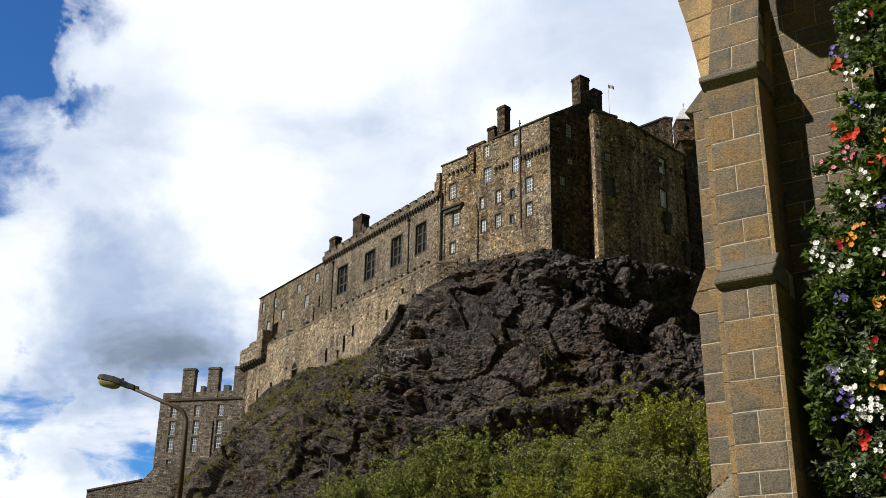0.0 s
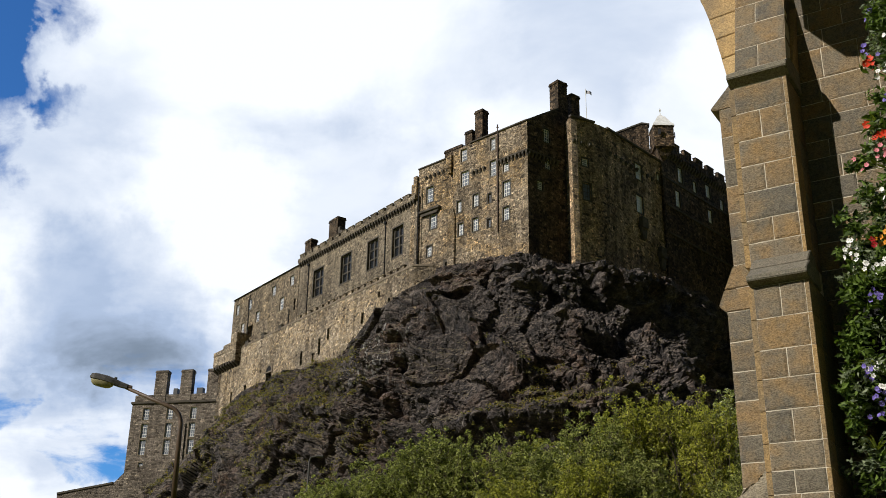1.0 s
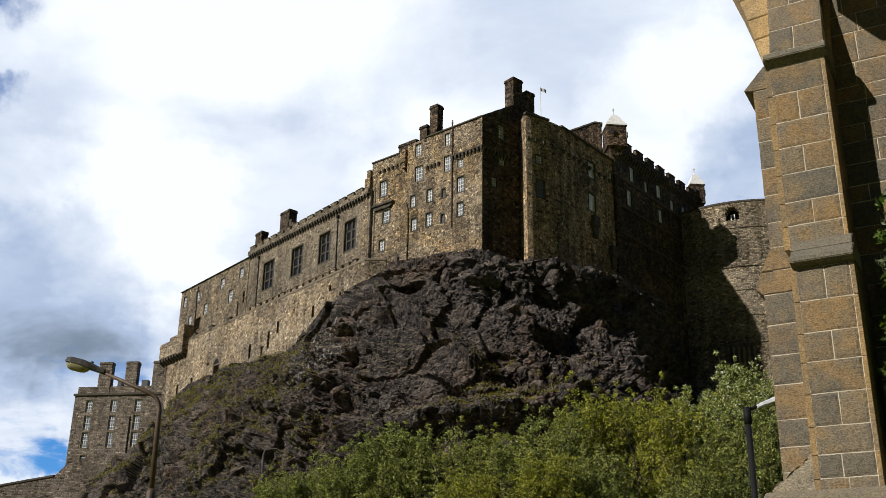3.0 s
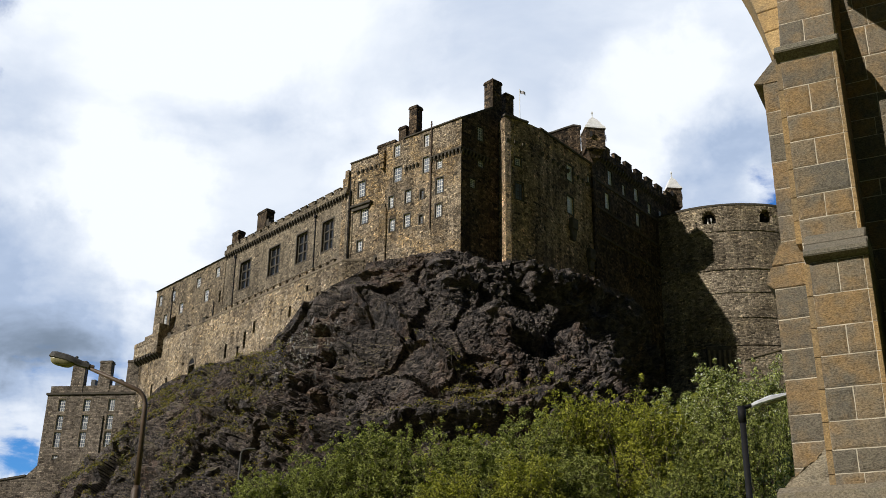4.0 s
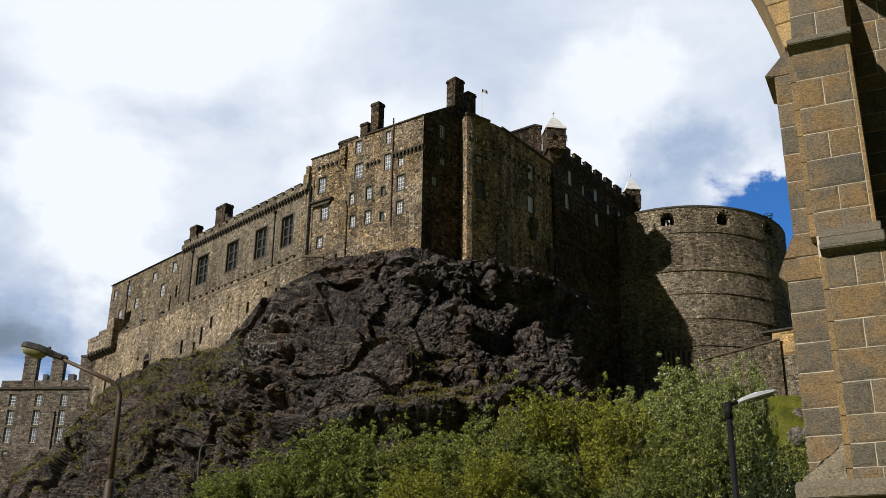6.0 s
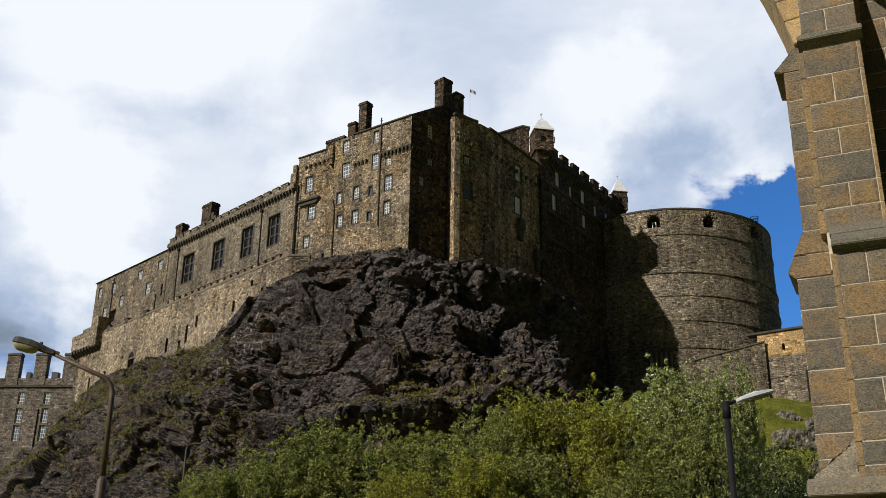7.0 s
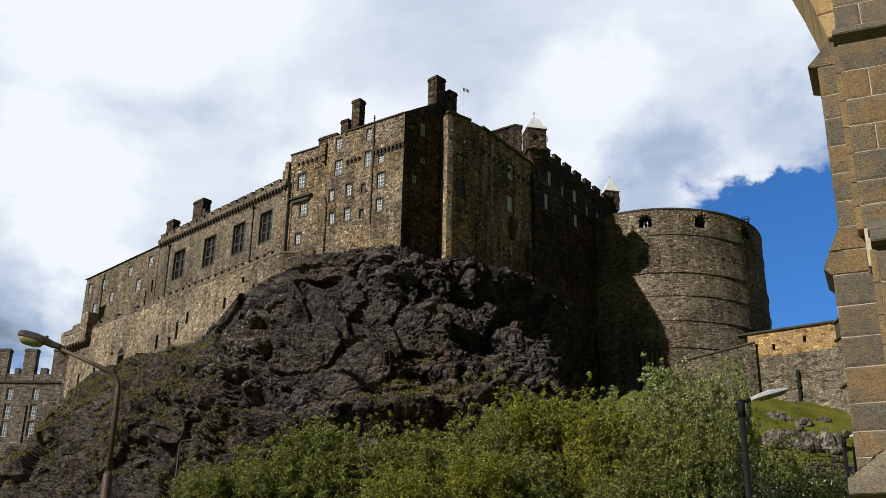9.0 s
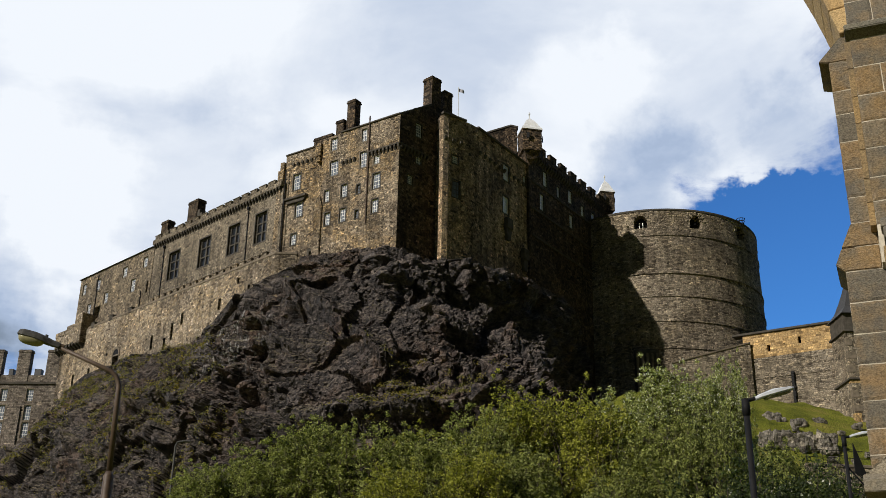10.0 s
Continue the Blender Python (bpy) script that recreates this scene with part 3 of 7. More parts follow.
def big_window(parent, m, xa, xb, za, zb):
    """A mullion-and-transom window of the hall: dark timber cross, leaded lights."""
    f, y0 = 0.26, 0.35
    bm = bmesh.new()
    box(bm, xa + 0.1, xb - 0.1, y0 + 0.22, y0 + 0.24, za + 0.1, zb - 0.1)
    w = part("window", bm, GLASS, parent, m=m)
    mid = (xa + xb) / 2
    bars = [("jamb", xa, xa + f, 0.0, za, zb), ("jamb", xb - f, xb, 0.0, za, zb), ("sill", xa + f, xb - f, 0.0, za, za + f), ("lintel", xa + f, xb - f, 0.0, zb - f, zb), ("mullion", mid - 0.17, mid + 0.17, 0.02, za + f, zb - f)]
    for k in (0.36, 0.68):
        z = za + (zb - za) * k
        bars += [("transom", xa + f, mid - 0.17, 0.04, z - 0.14, z + 0.14), ("transom", mid + 0.17, xb - f, 0.04, z - 0.14, z + 0.14)]
    for name, x0, x1, dy, z0, z1 in bars:
        bm = bmesh.new()
        box(bm, x0, x1, y0 + dy, y0 + 0.3, z0, z1, 0.03)
        part(name, bm, DARKSTONE, w, m=m)
    n = 8
    for i in range(1, n):
        x = xa + (xb - xa) * i / n
        bm = bmesh.new()
        box(bm, x - 0.02, x + 0.02, y0 + 0.17, y0 + 0.21, za + f, zb - f)
        part("glazing_bar", bm, IRON, w, m=m)
    for j in range(1, 14):
        z = za + (zb - za) * j / 14
        bm = bmesh.new()
        box(bm, xa + f, xb - f, y0 + 0.175, y0 + 0.205, z - 0.02, z + 0.02)
        part("glazing_bar", bm, IRON, w, m=m)
    bm = bmesh.new()
    g = 0.28
    for x0, x1, z0, z1 in ((xa - g, xa, za - g, zb + g), (xb, xb + g, za - g, zb + g), (xa, xb, zb, zb + g), (xa, xb, za - g, za)):
        box(bm, x0, x1, -0.06, 0.2, z0, z1, 0.02)
    part("surround", bm, DARKSTONE, w, m=m)


def south_range():
    g = thing("south_range", "brown rubble stone range with small sash windows and a plain eave", "building", (-31, 212, 55))
    p = Vector((0.69, 167.38, 0)) + W35 * 40.0
    m = left_wall(p.x, p.y, -35, 29)
    wins = [(-27.3, -25.8, 75.2, 77.6), (-24.2, -22.6, 70.2, 72.6), (-21.7, -20.0, 74.9, 77.4), (-17.6, -16.0, 71.2, 73.6), (-11.2, -9.5, 75.2, 77.4), (-7.4, -5.7, 71.2, 73.9), (-3.6, -2.0, 75.4, 77.6)]
    dark = (-20.8, -18.6, 68.6, 71.2)
    slit = (-1.4, -0.8, 69.8, 72.2)
    bm = bmesh.new()
    wall_sheet(bm, -28.6, 0.0, 52.0, 79.0, 1.2, wins + [dark, slit])
    part("wall", bm, SOUTH, g, m=m)
    bm = bmesh.new()
    box(bm, -28.6, -27.4, 1.2, 11, 52, 79.0)
    box(bm, -28.6, 0, 10, 11, 52, 79.0)
    box(bm, -20.9, -18.5, 0.9, 1.3, 68.5, 71.3)
    box(bm, -1.5, -0.7, 0.7, 1.3, 69.7, 72.3)
    part("back_wall", bm, DARKSTONE, g, m=m)
    bm = bmesh.new()
    prism(bm, [(-0.35, 79.0), (10.8, 79.0), (5.2, 81.0)], -28.9, -0.05)
    bmesh.ops.transform(bm, matrix=Matrix(((0, 1, 0, 0), (1, 0, 0, 0), (0, 0, 1, 0), (0, 0, 0, 1))), verts=bm.verts)
    part("roof", bm, SLATE, g, m=m)
    for w in wins:
        window(g, m, *w, 3, 4, WHITEPAINT)
    downpipe(g, m, -20.9, 63, 78.3, IRON, hopper=False)
    downpipe(g, m, -3.0, 66, 70.5, IRON, hopper=False)
    return g


def rampart():
    g = thing("rampart_wall", "tan rubble rampart wall with a low parapet and arrow slits", "wall", (-20, 194, 50))
    n = Vector((-math.cos(radians(35)), -math.sin(radians(35)), 0))
    p = Vector((0.69, 167.38, 0)) + n * 1.5
    m = left_wall(p.x, p.y, -35, 70)
    slits = [(-13.7, -12.9, 59.6, 61.7), (-25.1, -24.3, 59.4, 61.6), (-34.6, -33.8, 56.6, 59.4), (-30.2, -29.5, 55.4, 58.0), (-28.1, -27.3, 57.2, 60.4), (-63.2, -62.4, 54.4, 57.1), (-57.1, -56.3, 54.5, 57.3), (-8.6, -8.0, 63.2, 64.2), (-5.4, -4.8, 61.4, 62.2), (-50.6, -50.0, 58.6, 59.2)]
    door = (-47.9, -45.7, 55.4, 57.9)
    bm = bmesh.new()
    wall_sheet(bm, -69.8, 1.6, 40.0, 65.9, 1.9, slits + [door])
    part("wall", bm, RAMPART, g, m=m)
    bm = bmesh.new()
    wall_sheet(bm, 0, 11, 40.0, 66.4, 1.2)
    e = m @ Matrix.Translation((-69.8, 0, 0)) @ Matrix.Rotation(radians(90), 4, "Z") @ Matrix.Translation((-0.0, -1.2, 0))
    part("return_wall", bm, RAMPART, g, m=e)
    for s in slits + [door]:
        # black sheet set into the opening in place of its inner shade
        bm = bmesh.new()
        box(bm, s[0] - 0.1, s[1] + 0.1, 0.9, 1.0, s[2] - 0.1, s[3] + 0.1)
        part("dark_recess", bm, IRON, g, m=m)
        bm = bmesh.new()
        for x0, x1, z0, z1 in ((s[0] - 0.3, s[0], s[2] - 0.2, s[3] + 0.3), (s[1], s[1] + 0.3, s[2] - 0.2, s[3] + 0.3), (s[0], s[1], s[3], s[3] + 0.3)):
            box(bm, x0, x1, -0.05, 0.3, z0, z1, 0.03)
        part("surround", bm, RAMPART if s is not door else DRESSED, g, m=m)
    # door arch
    bm = bmesh.new()
    cx, r = -46.8, 1.1
    for i in range(9):
        a0, a1 = math.pi * i / 9, math.pi * (i + 0.94) / 9
        prism(bm, [(cx + r * math.cos(a0), 57.9 + r * 1.25 * math.sin(a0)), (cx + (r + 0.42) * math.cos(a0), 57.9 + (r + 0.42) * 1.2 * math.sin(a0)),
                   (cx + (r + 0.42) * math.cos(a1), 57.9 + (r + 0.42) * 1.2 * math.sin(a1)), (cx + r * math.cos(a1), 57.9 + r * 1.25 * math.sin(a1))], -0.12, 0.2)
    part("door_arch", bm, DRESSED, g, m=m)
    # flat black sheet drawn as the shade within the arch head
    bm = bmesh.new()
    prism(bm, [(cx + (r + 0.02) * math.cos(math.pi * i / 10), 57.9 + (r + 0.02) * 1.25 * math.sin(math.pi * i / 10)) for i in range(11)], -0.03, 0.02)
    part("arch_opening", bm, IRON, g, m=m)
    bm = bmesh.new()
    box(bm, -59.5, 1.6, -0.1, 0.55, 65.9, 66.35, 0.05)
    part("coping", bm, DRESSED, g, m=m)
    merlons(g, m, [-36.5 + 2.05 * i for i in range(18)], 1.35, -0.02, 0.5, 66.35, 66.95, RAMPART)
    merlons(g, m, [-57.6, -50.6, -43.6], 1.3, -0.1, 0.5, 65.8, 66.8, DARKSTONE)
    # short return that ties the rampart to the palace block
    mk = facing(0.38, 165.21, 96.6)
    bm = bmesh.new()
    wall_sheet(bm, 0.0, 3.5, 40.0, 65.9, 0.8)
    part("return_wall", bm, RAMPART, g, m=mk)
    bm = bmesh.new()
    box(bm, -0.1, 3.5, -0.1, 0.9, 65.9, 66.3, 0.05)
    part("coping", bm, DRESSED, g, m=mk)
    # stepped turret on the far corner
    bm = bmesh.new()
    box(bm, -70.6, -60.2, -1.2, 1.6, 63.6, 65.9, 0.1)
    box(bm, -70.7, -66.2, -1.25, 1.6, 65.9, 66.9, 0.08)
    box(bm, -66.2, -62.4, -1.25, 1.6, 65.9, 67.6, 0.08)
    box(bm, -62.4, -60.1, -1.3, 1.8, 63.2, 69.4, 0.1)
    part("corner_turret", bm, RAMPART, g, m=m)
    corbels(g, m, [-70.2 + 1.2 * i for i in range(9)], 62.2, 63.6, 1.2, 0.6, DARKSTONE)
    return g


def palace():
    g = thing("palace_block", "tall sooty golden-brown rubble palace block with corbelled attic storey", "building", (9, 162, 62))
    m = left_wall(KX, KY, -45, 25)
    W = [(-14.25, -12.9, 83.0, 85.3), (-14.2, -12.45, 78.3, 81.05), (-7.75, -6.65, 82.9, 85.2), (-7.9, -6.5, 78.2, 81.05), (-5.05, -3.9, 78.1, 79.7), (-5.1, -3.6, 73.75, 76.4), (-5.1, -3.85, 69.6, 71.9),
         (-11.5, -10.3, 73.85, 76.1), (-8.3, -7.6, 73.7, 75.3), (-11.6, -10.35, 69.5, 71.85), (-8.4, -7.7, 69.4, 70.85), (-15.05, -14.05, 73.85, 75.95), (-14.75, -13.6, 69.6, 71.8),
         (-22.7, -21.1, 78.1, 81.0), (-21.8, -20.2, 72.9, 75.7), (-22.4, -21.2, 68.0, 70.0)]
    bm = bmesh.new()
    wall_sheet(bm, -16.0, 0.0, 56.0, 85.8, 1.5, [w for w in W if w[0] > -16])
    part("wall", bm, PALACE, g, m=m)
    door = (-18.1, -17.0, 64.6, 66.0)
    bm = bmesh.new()
    wall_sheet(bm, -24.7, -16.0, 56.0, 85.1, 1.5, [w for w in W if w[0] < -16] + [door])
    m2 = m @ Matrix.Translation((0, 0.55, 0))
    part("wall", bm, PALACE, g, m=m2)
    bm = bmesh.new()
    box(bm, -18.3, -16.8, 0.7, 0.8, 64.5, 66.2)
    box(bm, -18.5, -18.1, -0.06, 0.3, 64.4, 66.5, 0.02)
    box(bm, -17.0, -16.6, -0.06, 0.3, 64.4, 66.5, 0.02)
    box(bm, -18.1, -17.0, -0.06, 0.3, 66.0, 66.5, 0.02)
    part("doorway", bm, DARKSTONE, g, m=m2)
    # narrow pier where the block meets the hall
    bm = bmesh.new()
    box(bm, -26.0, -24.72, 0.05, 1.6, 57.0, 82.4, 0.06)
    box(bm, -25.6, -24.72, 0.10, 1.6, 82.4, 83.9, 0.06)
    part("corner_pier", bm, PALACE, g, m=m)
    # buttress strip at the step between the two wall planes
    bm = bmesh.new()
    box(bm, -16.9, -15.3, -0.35, 0.8, 58, 73.4, 0.1)
    prism(bm, [(-16.9, 73.4), (-15.3, 73.4), (-15.8, 75.0), (-16.4, 75.0)], -0.3, 0.7)
    part("buttress", bm, PALACE, g, m=m)
    bm = bmesh.new()
    box(bm, -24.7, -23.6, 2.05, 14, 56, 84.6)
    box(bm, -24.7, 0, 13, 14, 56, 84.6)
    part("back_wall", bm, PALACE, g, m=m)
    for w in W:
        small = w[1] - w[0] < 0.9
        far = w[0] < -16
        window(g, m2 if far else m, *w, 2 if small else 3, 3 if small else 4, DARKPAINT if small else WHITEPAINT, surround=DARKSTONE if far or w[2] < 74 else DRESSED)
    # east-facing gable end, in the stone whose tones hold the shade
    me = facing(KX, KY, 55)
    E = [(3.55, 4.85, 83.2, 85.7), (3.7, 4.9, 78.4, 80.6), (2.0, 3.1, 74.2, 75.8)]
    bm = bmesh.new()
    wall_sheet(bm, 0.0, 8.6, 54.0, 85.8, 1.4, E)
    part("wall", bm, EAST_SHADED, g, m=me)
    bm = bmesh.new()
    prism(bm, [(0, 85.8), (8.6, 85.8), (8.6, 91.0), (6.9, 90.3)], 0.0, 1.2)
    part("gable", bm, EAST_SHADED, g, m=me)
    bm = bmesh.new()
    a = [(0, 86.1), (0, 85.75), (7.0, 90.3), (7.0, 90.65)]
    prism(bm, a, -0.12, 1.3)
    part("gable_coping", bm, DARKSTONE, g, m=me)
    for w in E:
        window(g, me, *w, 3, 5, WHITEPAINT, surround=DARKSTONE)
    # corbelled string under the attic
    corbels(g, m, [-6.0 + 0.75 * i for i in range(9)], 79.5, 80.35, 0.4, 0.34, DARKSTONE)
    corbels(g, m, [-11.4 + 0.8 * i for i in range(4)], 79.6, 80.4, 0.4, 0.36, DARKSTONE)
    corbels(g, me, [0.2 + 0.75 * i for i in range(9)], 79.5, 80.35, 0.4, 0.34, DARKSTONE)
    bm = bmesh.new()
    box(bm, -6.4, 0.35, -0.42, 0.1, 80.35, 80.6, 0.04)
    part("string_course", bm, DARKSTONE, g, m=m)
    bm = bmesh.new()
    box(bm, -0.4, 7.0, -0.42, 0.1, 80.35, 80.6, 0.04)
    part("string_course", bm, DARKSTONE, g, m=me)
    # eaves and roof
    bm = bmesh.new()
    box(bm, -12.2, 0.1, -0.25, 0.3, 85.8, 86.05, 0.04)
    part("eave", bm, DARKSTONE, g, m=m)
    bm = bmesh.new()
    box(bm, -24.8, -16.0, 0.35, 0.9, 85.1, 85.35, 0.04)
    part("eave", bm, DARKSTONE, g, m=m)
    bm = bmesh.new()
    prism(bm, [(0.1, 85.6), (13, 85.6), (7.0, 89.2)], -16.0, -1.0)
    prism(bm, [(0.6, 84.5), (13, 84.5), (7.0, 87.0)], -24.7, -16.1)
    bmesh.ops.transform(bm, matrix=Matrix(((0, 1, 0, 0), (1, 0, 0, 0), (0, 0, 1, 0), (0, 0, 0, 1))), verts=bm.verts)
    part("roof", bm, SLATE, g, m=m)
    # chimneys
    chimney(g, m, -11.3, -9.6, 0.1, 1.6, 85.6, 91.7, EAST_SHADED, 0)
    chimney(g, m, -13.6, -12.0, 0.2, 1.7, 85.6, 88.6, EAST_SHADED, 0)
    chimney(g, m, -19.6, -15.6, 1.6, 3.2, 84.6, 87.6, EAST_SHADED, 0)
    chimney(g, me, 7.1, 9.25, 0.1, 2.2, 88.0, 96.2, EAST_SHADED, 0)
    chimney(g, me, 10.9, 12.8, 0.8, 2.8, 86.0, 95.3, EAST_SHADED, 0)
    chimney(g, me, 12.8, 14.2, 0.9, 2.2, 86.0, 91.6, EAST_SHADED, 0)
    # bracketed stone balcony and water shoot of the recessed end
    bm = bmesh.new()
    box(bm, -24.2, -19.2, -0.7, 0.1, 76.2, 76.6, 0.05)
    prism(bm, [(-24.0, 76.2), (-19.4, 76.2), (-19.9, 75.6), (-23.5, 75.6)], -0.4, 0.1)
    part("balcony_slab", bm, DARKSTONE, g, m=m2)
    bm = bmesh.new()
    box(bm, -17.3, -16.1, -0.5, 0.6, 82.6, 85.0, 0.08)
    box(bm, -17.1, -16.3, -0.35, 0.6, 81.6, 82.6, 0.1)
    part("corbelled_turret", bm, PALACE, g, m=m)
    corbels(g, m2, [-22.8 + 1.0 * i for i in range(6)], 82.5, 83.2, 0.35, 0.4, DARKSTONE)
    downpipe(g, m, -6.1, 68.0, 87.2, PIPE, hopper=False, r=0.11)
    downpipe(g, m, -23.9, 66.0, 82.0, IRON, hopper=False)
    return g


def polyline_wall(g, name, pts, z0, z1, thick, mat):
    """A wall along a run of plan points, seen from its right-hand side."""
    bm = bmesh.new()
    rings = []
    for i, p in enumerate(pts):
        p = Vector((*p, 0))
        a = Vector((*pts[max(i - 1, 0)], 0))
        b = Vector((*pts[min(i + 1, len(pts) - 1)], 0))
        d = (b - a).normalized()
        q = p + Vector((-d.y, d.x, 0)) * thick
        rings.append([bm.verts.new((p.x, p.y, z0)), bm.verts.new((p.x, p.y, z1)), bm.verts.new((q.x, q.y, z1)), bm.verts.new((q.x, q.y, z0))])
    for r, s in zip(rings, rings[1:]):
        for i in range(4):
            j = (i + 1) % 4
            bm.faces.new((r[i], s[i], s[j], r[j]))
    bm.faces.new(rings[0][::-1])
    bm.faces.new(rings[-1])
    return part(name, bm, mat, g)


def east_range():
    g = thing("east_range", "dark shaded rubble range with a rounded front and white sash windows", "building", (34, 160, 58))
    # the narrow lit flank, the front facet and the rounded turn
    polyline_wall(g, "wall", [(24.9, 154.9), (25.6, 152.6)], 52, 88.2, 1.0, PALACE)
    mf = facing(25.6, 152.6, 64)
    F = [(1.9, 3.1, 79.8, 81.2), (2.0, 3.5, 73.8, 76.8)]
    bm = bmesh.new()
    wall_sheet(bm, 0, 4.6, 52, 88.2, 1.0, F)
    part("wall", bm, EASTFACE, g, m=mf)
    for w in F:
        window(g, mf, *w, 3, 4, WHITEPAINT if w[2] > 78 else DARKPAINT, surround=DARKSTONE)
    x, y = 25.6 + 4.6 * math.sin(radians(64)), 152.6 + 4.6 * math.cos(radians(64))
    pts = [(x, y)]
    for az in (59, 54, 49):
        x, y = x + 1.0 * math.sin(radians(az)), y + 1.0 * math.cos(radians(az))
        pts.append((x, y))
    polyline_wall(g, "wall", pts, 38, 88.2, 1.0, EASTFACE)
    ml = facing(x, y, 45)
    L = 16.6
    E = [(8.3, 10.3, 82.2, 85.2), (8.1, 10.1, 75.9, 79.1), (15.2, 16.1, 84.0, 85.7)]
    holes = [w for w in E if w[1] < L]
    bm = bmesh.new()
    wall_sheet(bm, 0, L, 38, 88.2, 1.0, holes)
    part("wall", bm, EASTFACE, g, m=ml)
    for w in holes:
        window(g, ml, *w, 4, 6, WHITEPAINT, surround=DARKSTONE, glazing=SKY_PANE_PALE)
    # eave string
    for mm, a, b in ((mf, -0.2, 4.7), (ml, 0.0, L)):
        bm = bmesh.new()
        box(bm, a, b, -0.3, 0.4, 88.2, 88.6, 0.05)
        part("eave", bm, DARKSTONE, g, m=mm)
        corbels(g, mm, [a + 0.6 + 1.6 * i for i in range(int((b - a) / 1.6))], 83.4, 84.1, 0.35, 0.5, DARKSTONE)
    # corbelled closets on the flank
    for cx, z in ((9.4, 75.4), (14.9, 71.6)):
        bm = bmesh.new()
        box(bm, cx - 0.9, cx + 0.9, -0.8, 0.1, z - 2.4, z - 0.4, 0.1)
        prism(bm, [(cx - 0.9, z - 2.4), (cx + 0.9, z - 2.4), (cx + 0.45, z - 4.4), (cx - 0.45, z - 4.4)], -0.5, 0.1)
        part("closet", bm, DARKSTONE, g, m=ml)
    # roof
    bm = bmesh.new()
    tip = ml @ Vector((L, 0, 0))
    out = [(25.0, 155.0), (25.6, 152.7), *[p for p in pts[1:]], (tip.x, tip.y), (tip.x - 7, tip.y + 7), (24.0, 160.0)]
    cen = bm.verts.new((33, 163, 90.4))
    vs = [bm.verts.new((px, py, 88.3)) for px, py in out]
    for i in range(len(vs)):
        bm.faces.new((vs[i], vs[(i + 1) % len(vs)], cen))
    bm.faces.new(vs[::-1])
    part("roof", bm, SLATE, g)
    bm = bmesh.new()
    slab(bm, [(26.4, 156.6), (29.8, 157.2), (31.5, 158.4), (43.4, 170.3), (38, 175.5), (24, 161)], 52, 88.0)
    part("core", bm, EASTFACE, g)
    # flagpole behind the roof
    bm = bmesh.new()
    rod(bm, (30.1, 163.0, 86.5), (30.1, 163.0, 99.8), 0.09, 0.05)
    pole = thing("flagpole", "thin white flagpole with a small flag on the roof", "flagpole", (30.1, 163.0, 86.5))
    part("pole", bm, WHITEPAINT, pole)
    bm = bmesh.new()
    n = 8
    rows = [[bm.verts.new((30.15 + 1.0 * i / n, 163.0 + 0.12 * math.sin(i * 0.9), 99.6 - 0.65 * j - 0.05 * i)) for i in range(n + 1)] for j in (0, 1)]
    for i in range(n):
        bm.faces.new((rows[0][i], rows[0][i + 1], rows[1][i + 1], rows[1][i]))
    fl = part("flag", bm, FLAG, pole, "small pale weathered flag")
    sol = fl.modifiers.new("cloth", "SOLIDIFY")
    sol.thickness = 0.02
    return g


def turret(parent, x, y, z, r, mat, cap):
    """Corbelled bartizan with a pale ogee lead cap and a finial."""
    bm = bmesh.new()
    prof = [(0.15, z - 3.4), (r * 0.45, z - 2.6), (r * 0.8, z - 1.4), (r, z - 1.2), (r, z + 2.6), (r + 0.15, z + 2.7), (r + 0.15, z + 2.95)]
    spin(bm, x, y, prof, 4)
    t = part("turret", bm, mat, parent)
    bm = bmesh.new()
    spin(bm, x, y, [(r + 0.25, z + 2.9), (r + 0.1, z + 3.3), (r * 0.80, z + 3.9), (r * 0.62, z + 4.6), (r * 0.40, z + 5.3), (r * 0.14, z + 5.8), (0.12, z + 6.1), (0.1, z + 6.6), (0.26, z + 6.9), (0.05, z + 7.3)], 4)
    part("cap", bm, cap, t, "pale lead ogee cap with a finial")
    for k in range(8):
        a = 2 * math.pi * (k + 0.5) / 8
        if k % 2 == 0:
            continue
        # black plate put on the turret as the dark of a slit
        bm = bmesh.new()
        c = Vector((x + r * 0.93 * math.cos(a), y + r * 0.93 * math.sin(a), 0))
        box(bm, -0.25, 0.25, -0.06, 0.06, z + 0.9, z + 2.0)
        part("slit", bm, IRON, t, m=Matrix.Translation(c) @ Matrix.Rotation(a + math.pi / 2, 4, "Z"))


def spin(bm, x, y, prof, sides, phase=0.5):
    rings = [[bm.verts.new((x + r * math.cos(2 * math.pi * (i + phase) / sides), y + r * math.sin(2 * math.pi * (i + phase) / sides), z)) for i in range(sides)] for r, z in prof]
    for a, b in zip(rings, rings[1:]):
        for i in range(sides):
            j = (i + 1) % sides
            bm.faces.new((a[i], a[j], b[j], b[i]))
    bm.faces.new(rings[0][::-1])
    bm.faces.new(rings[-1])


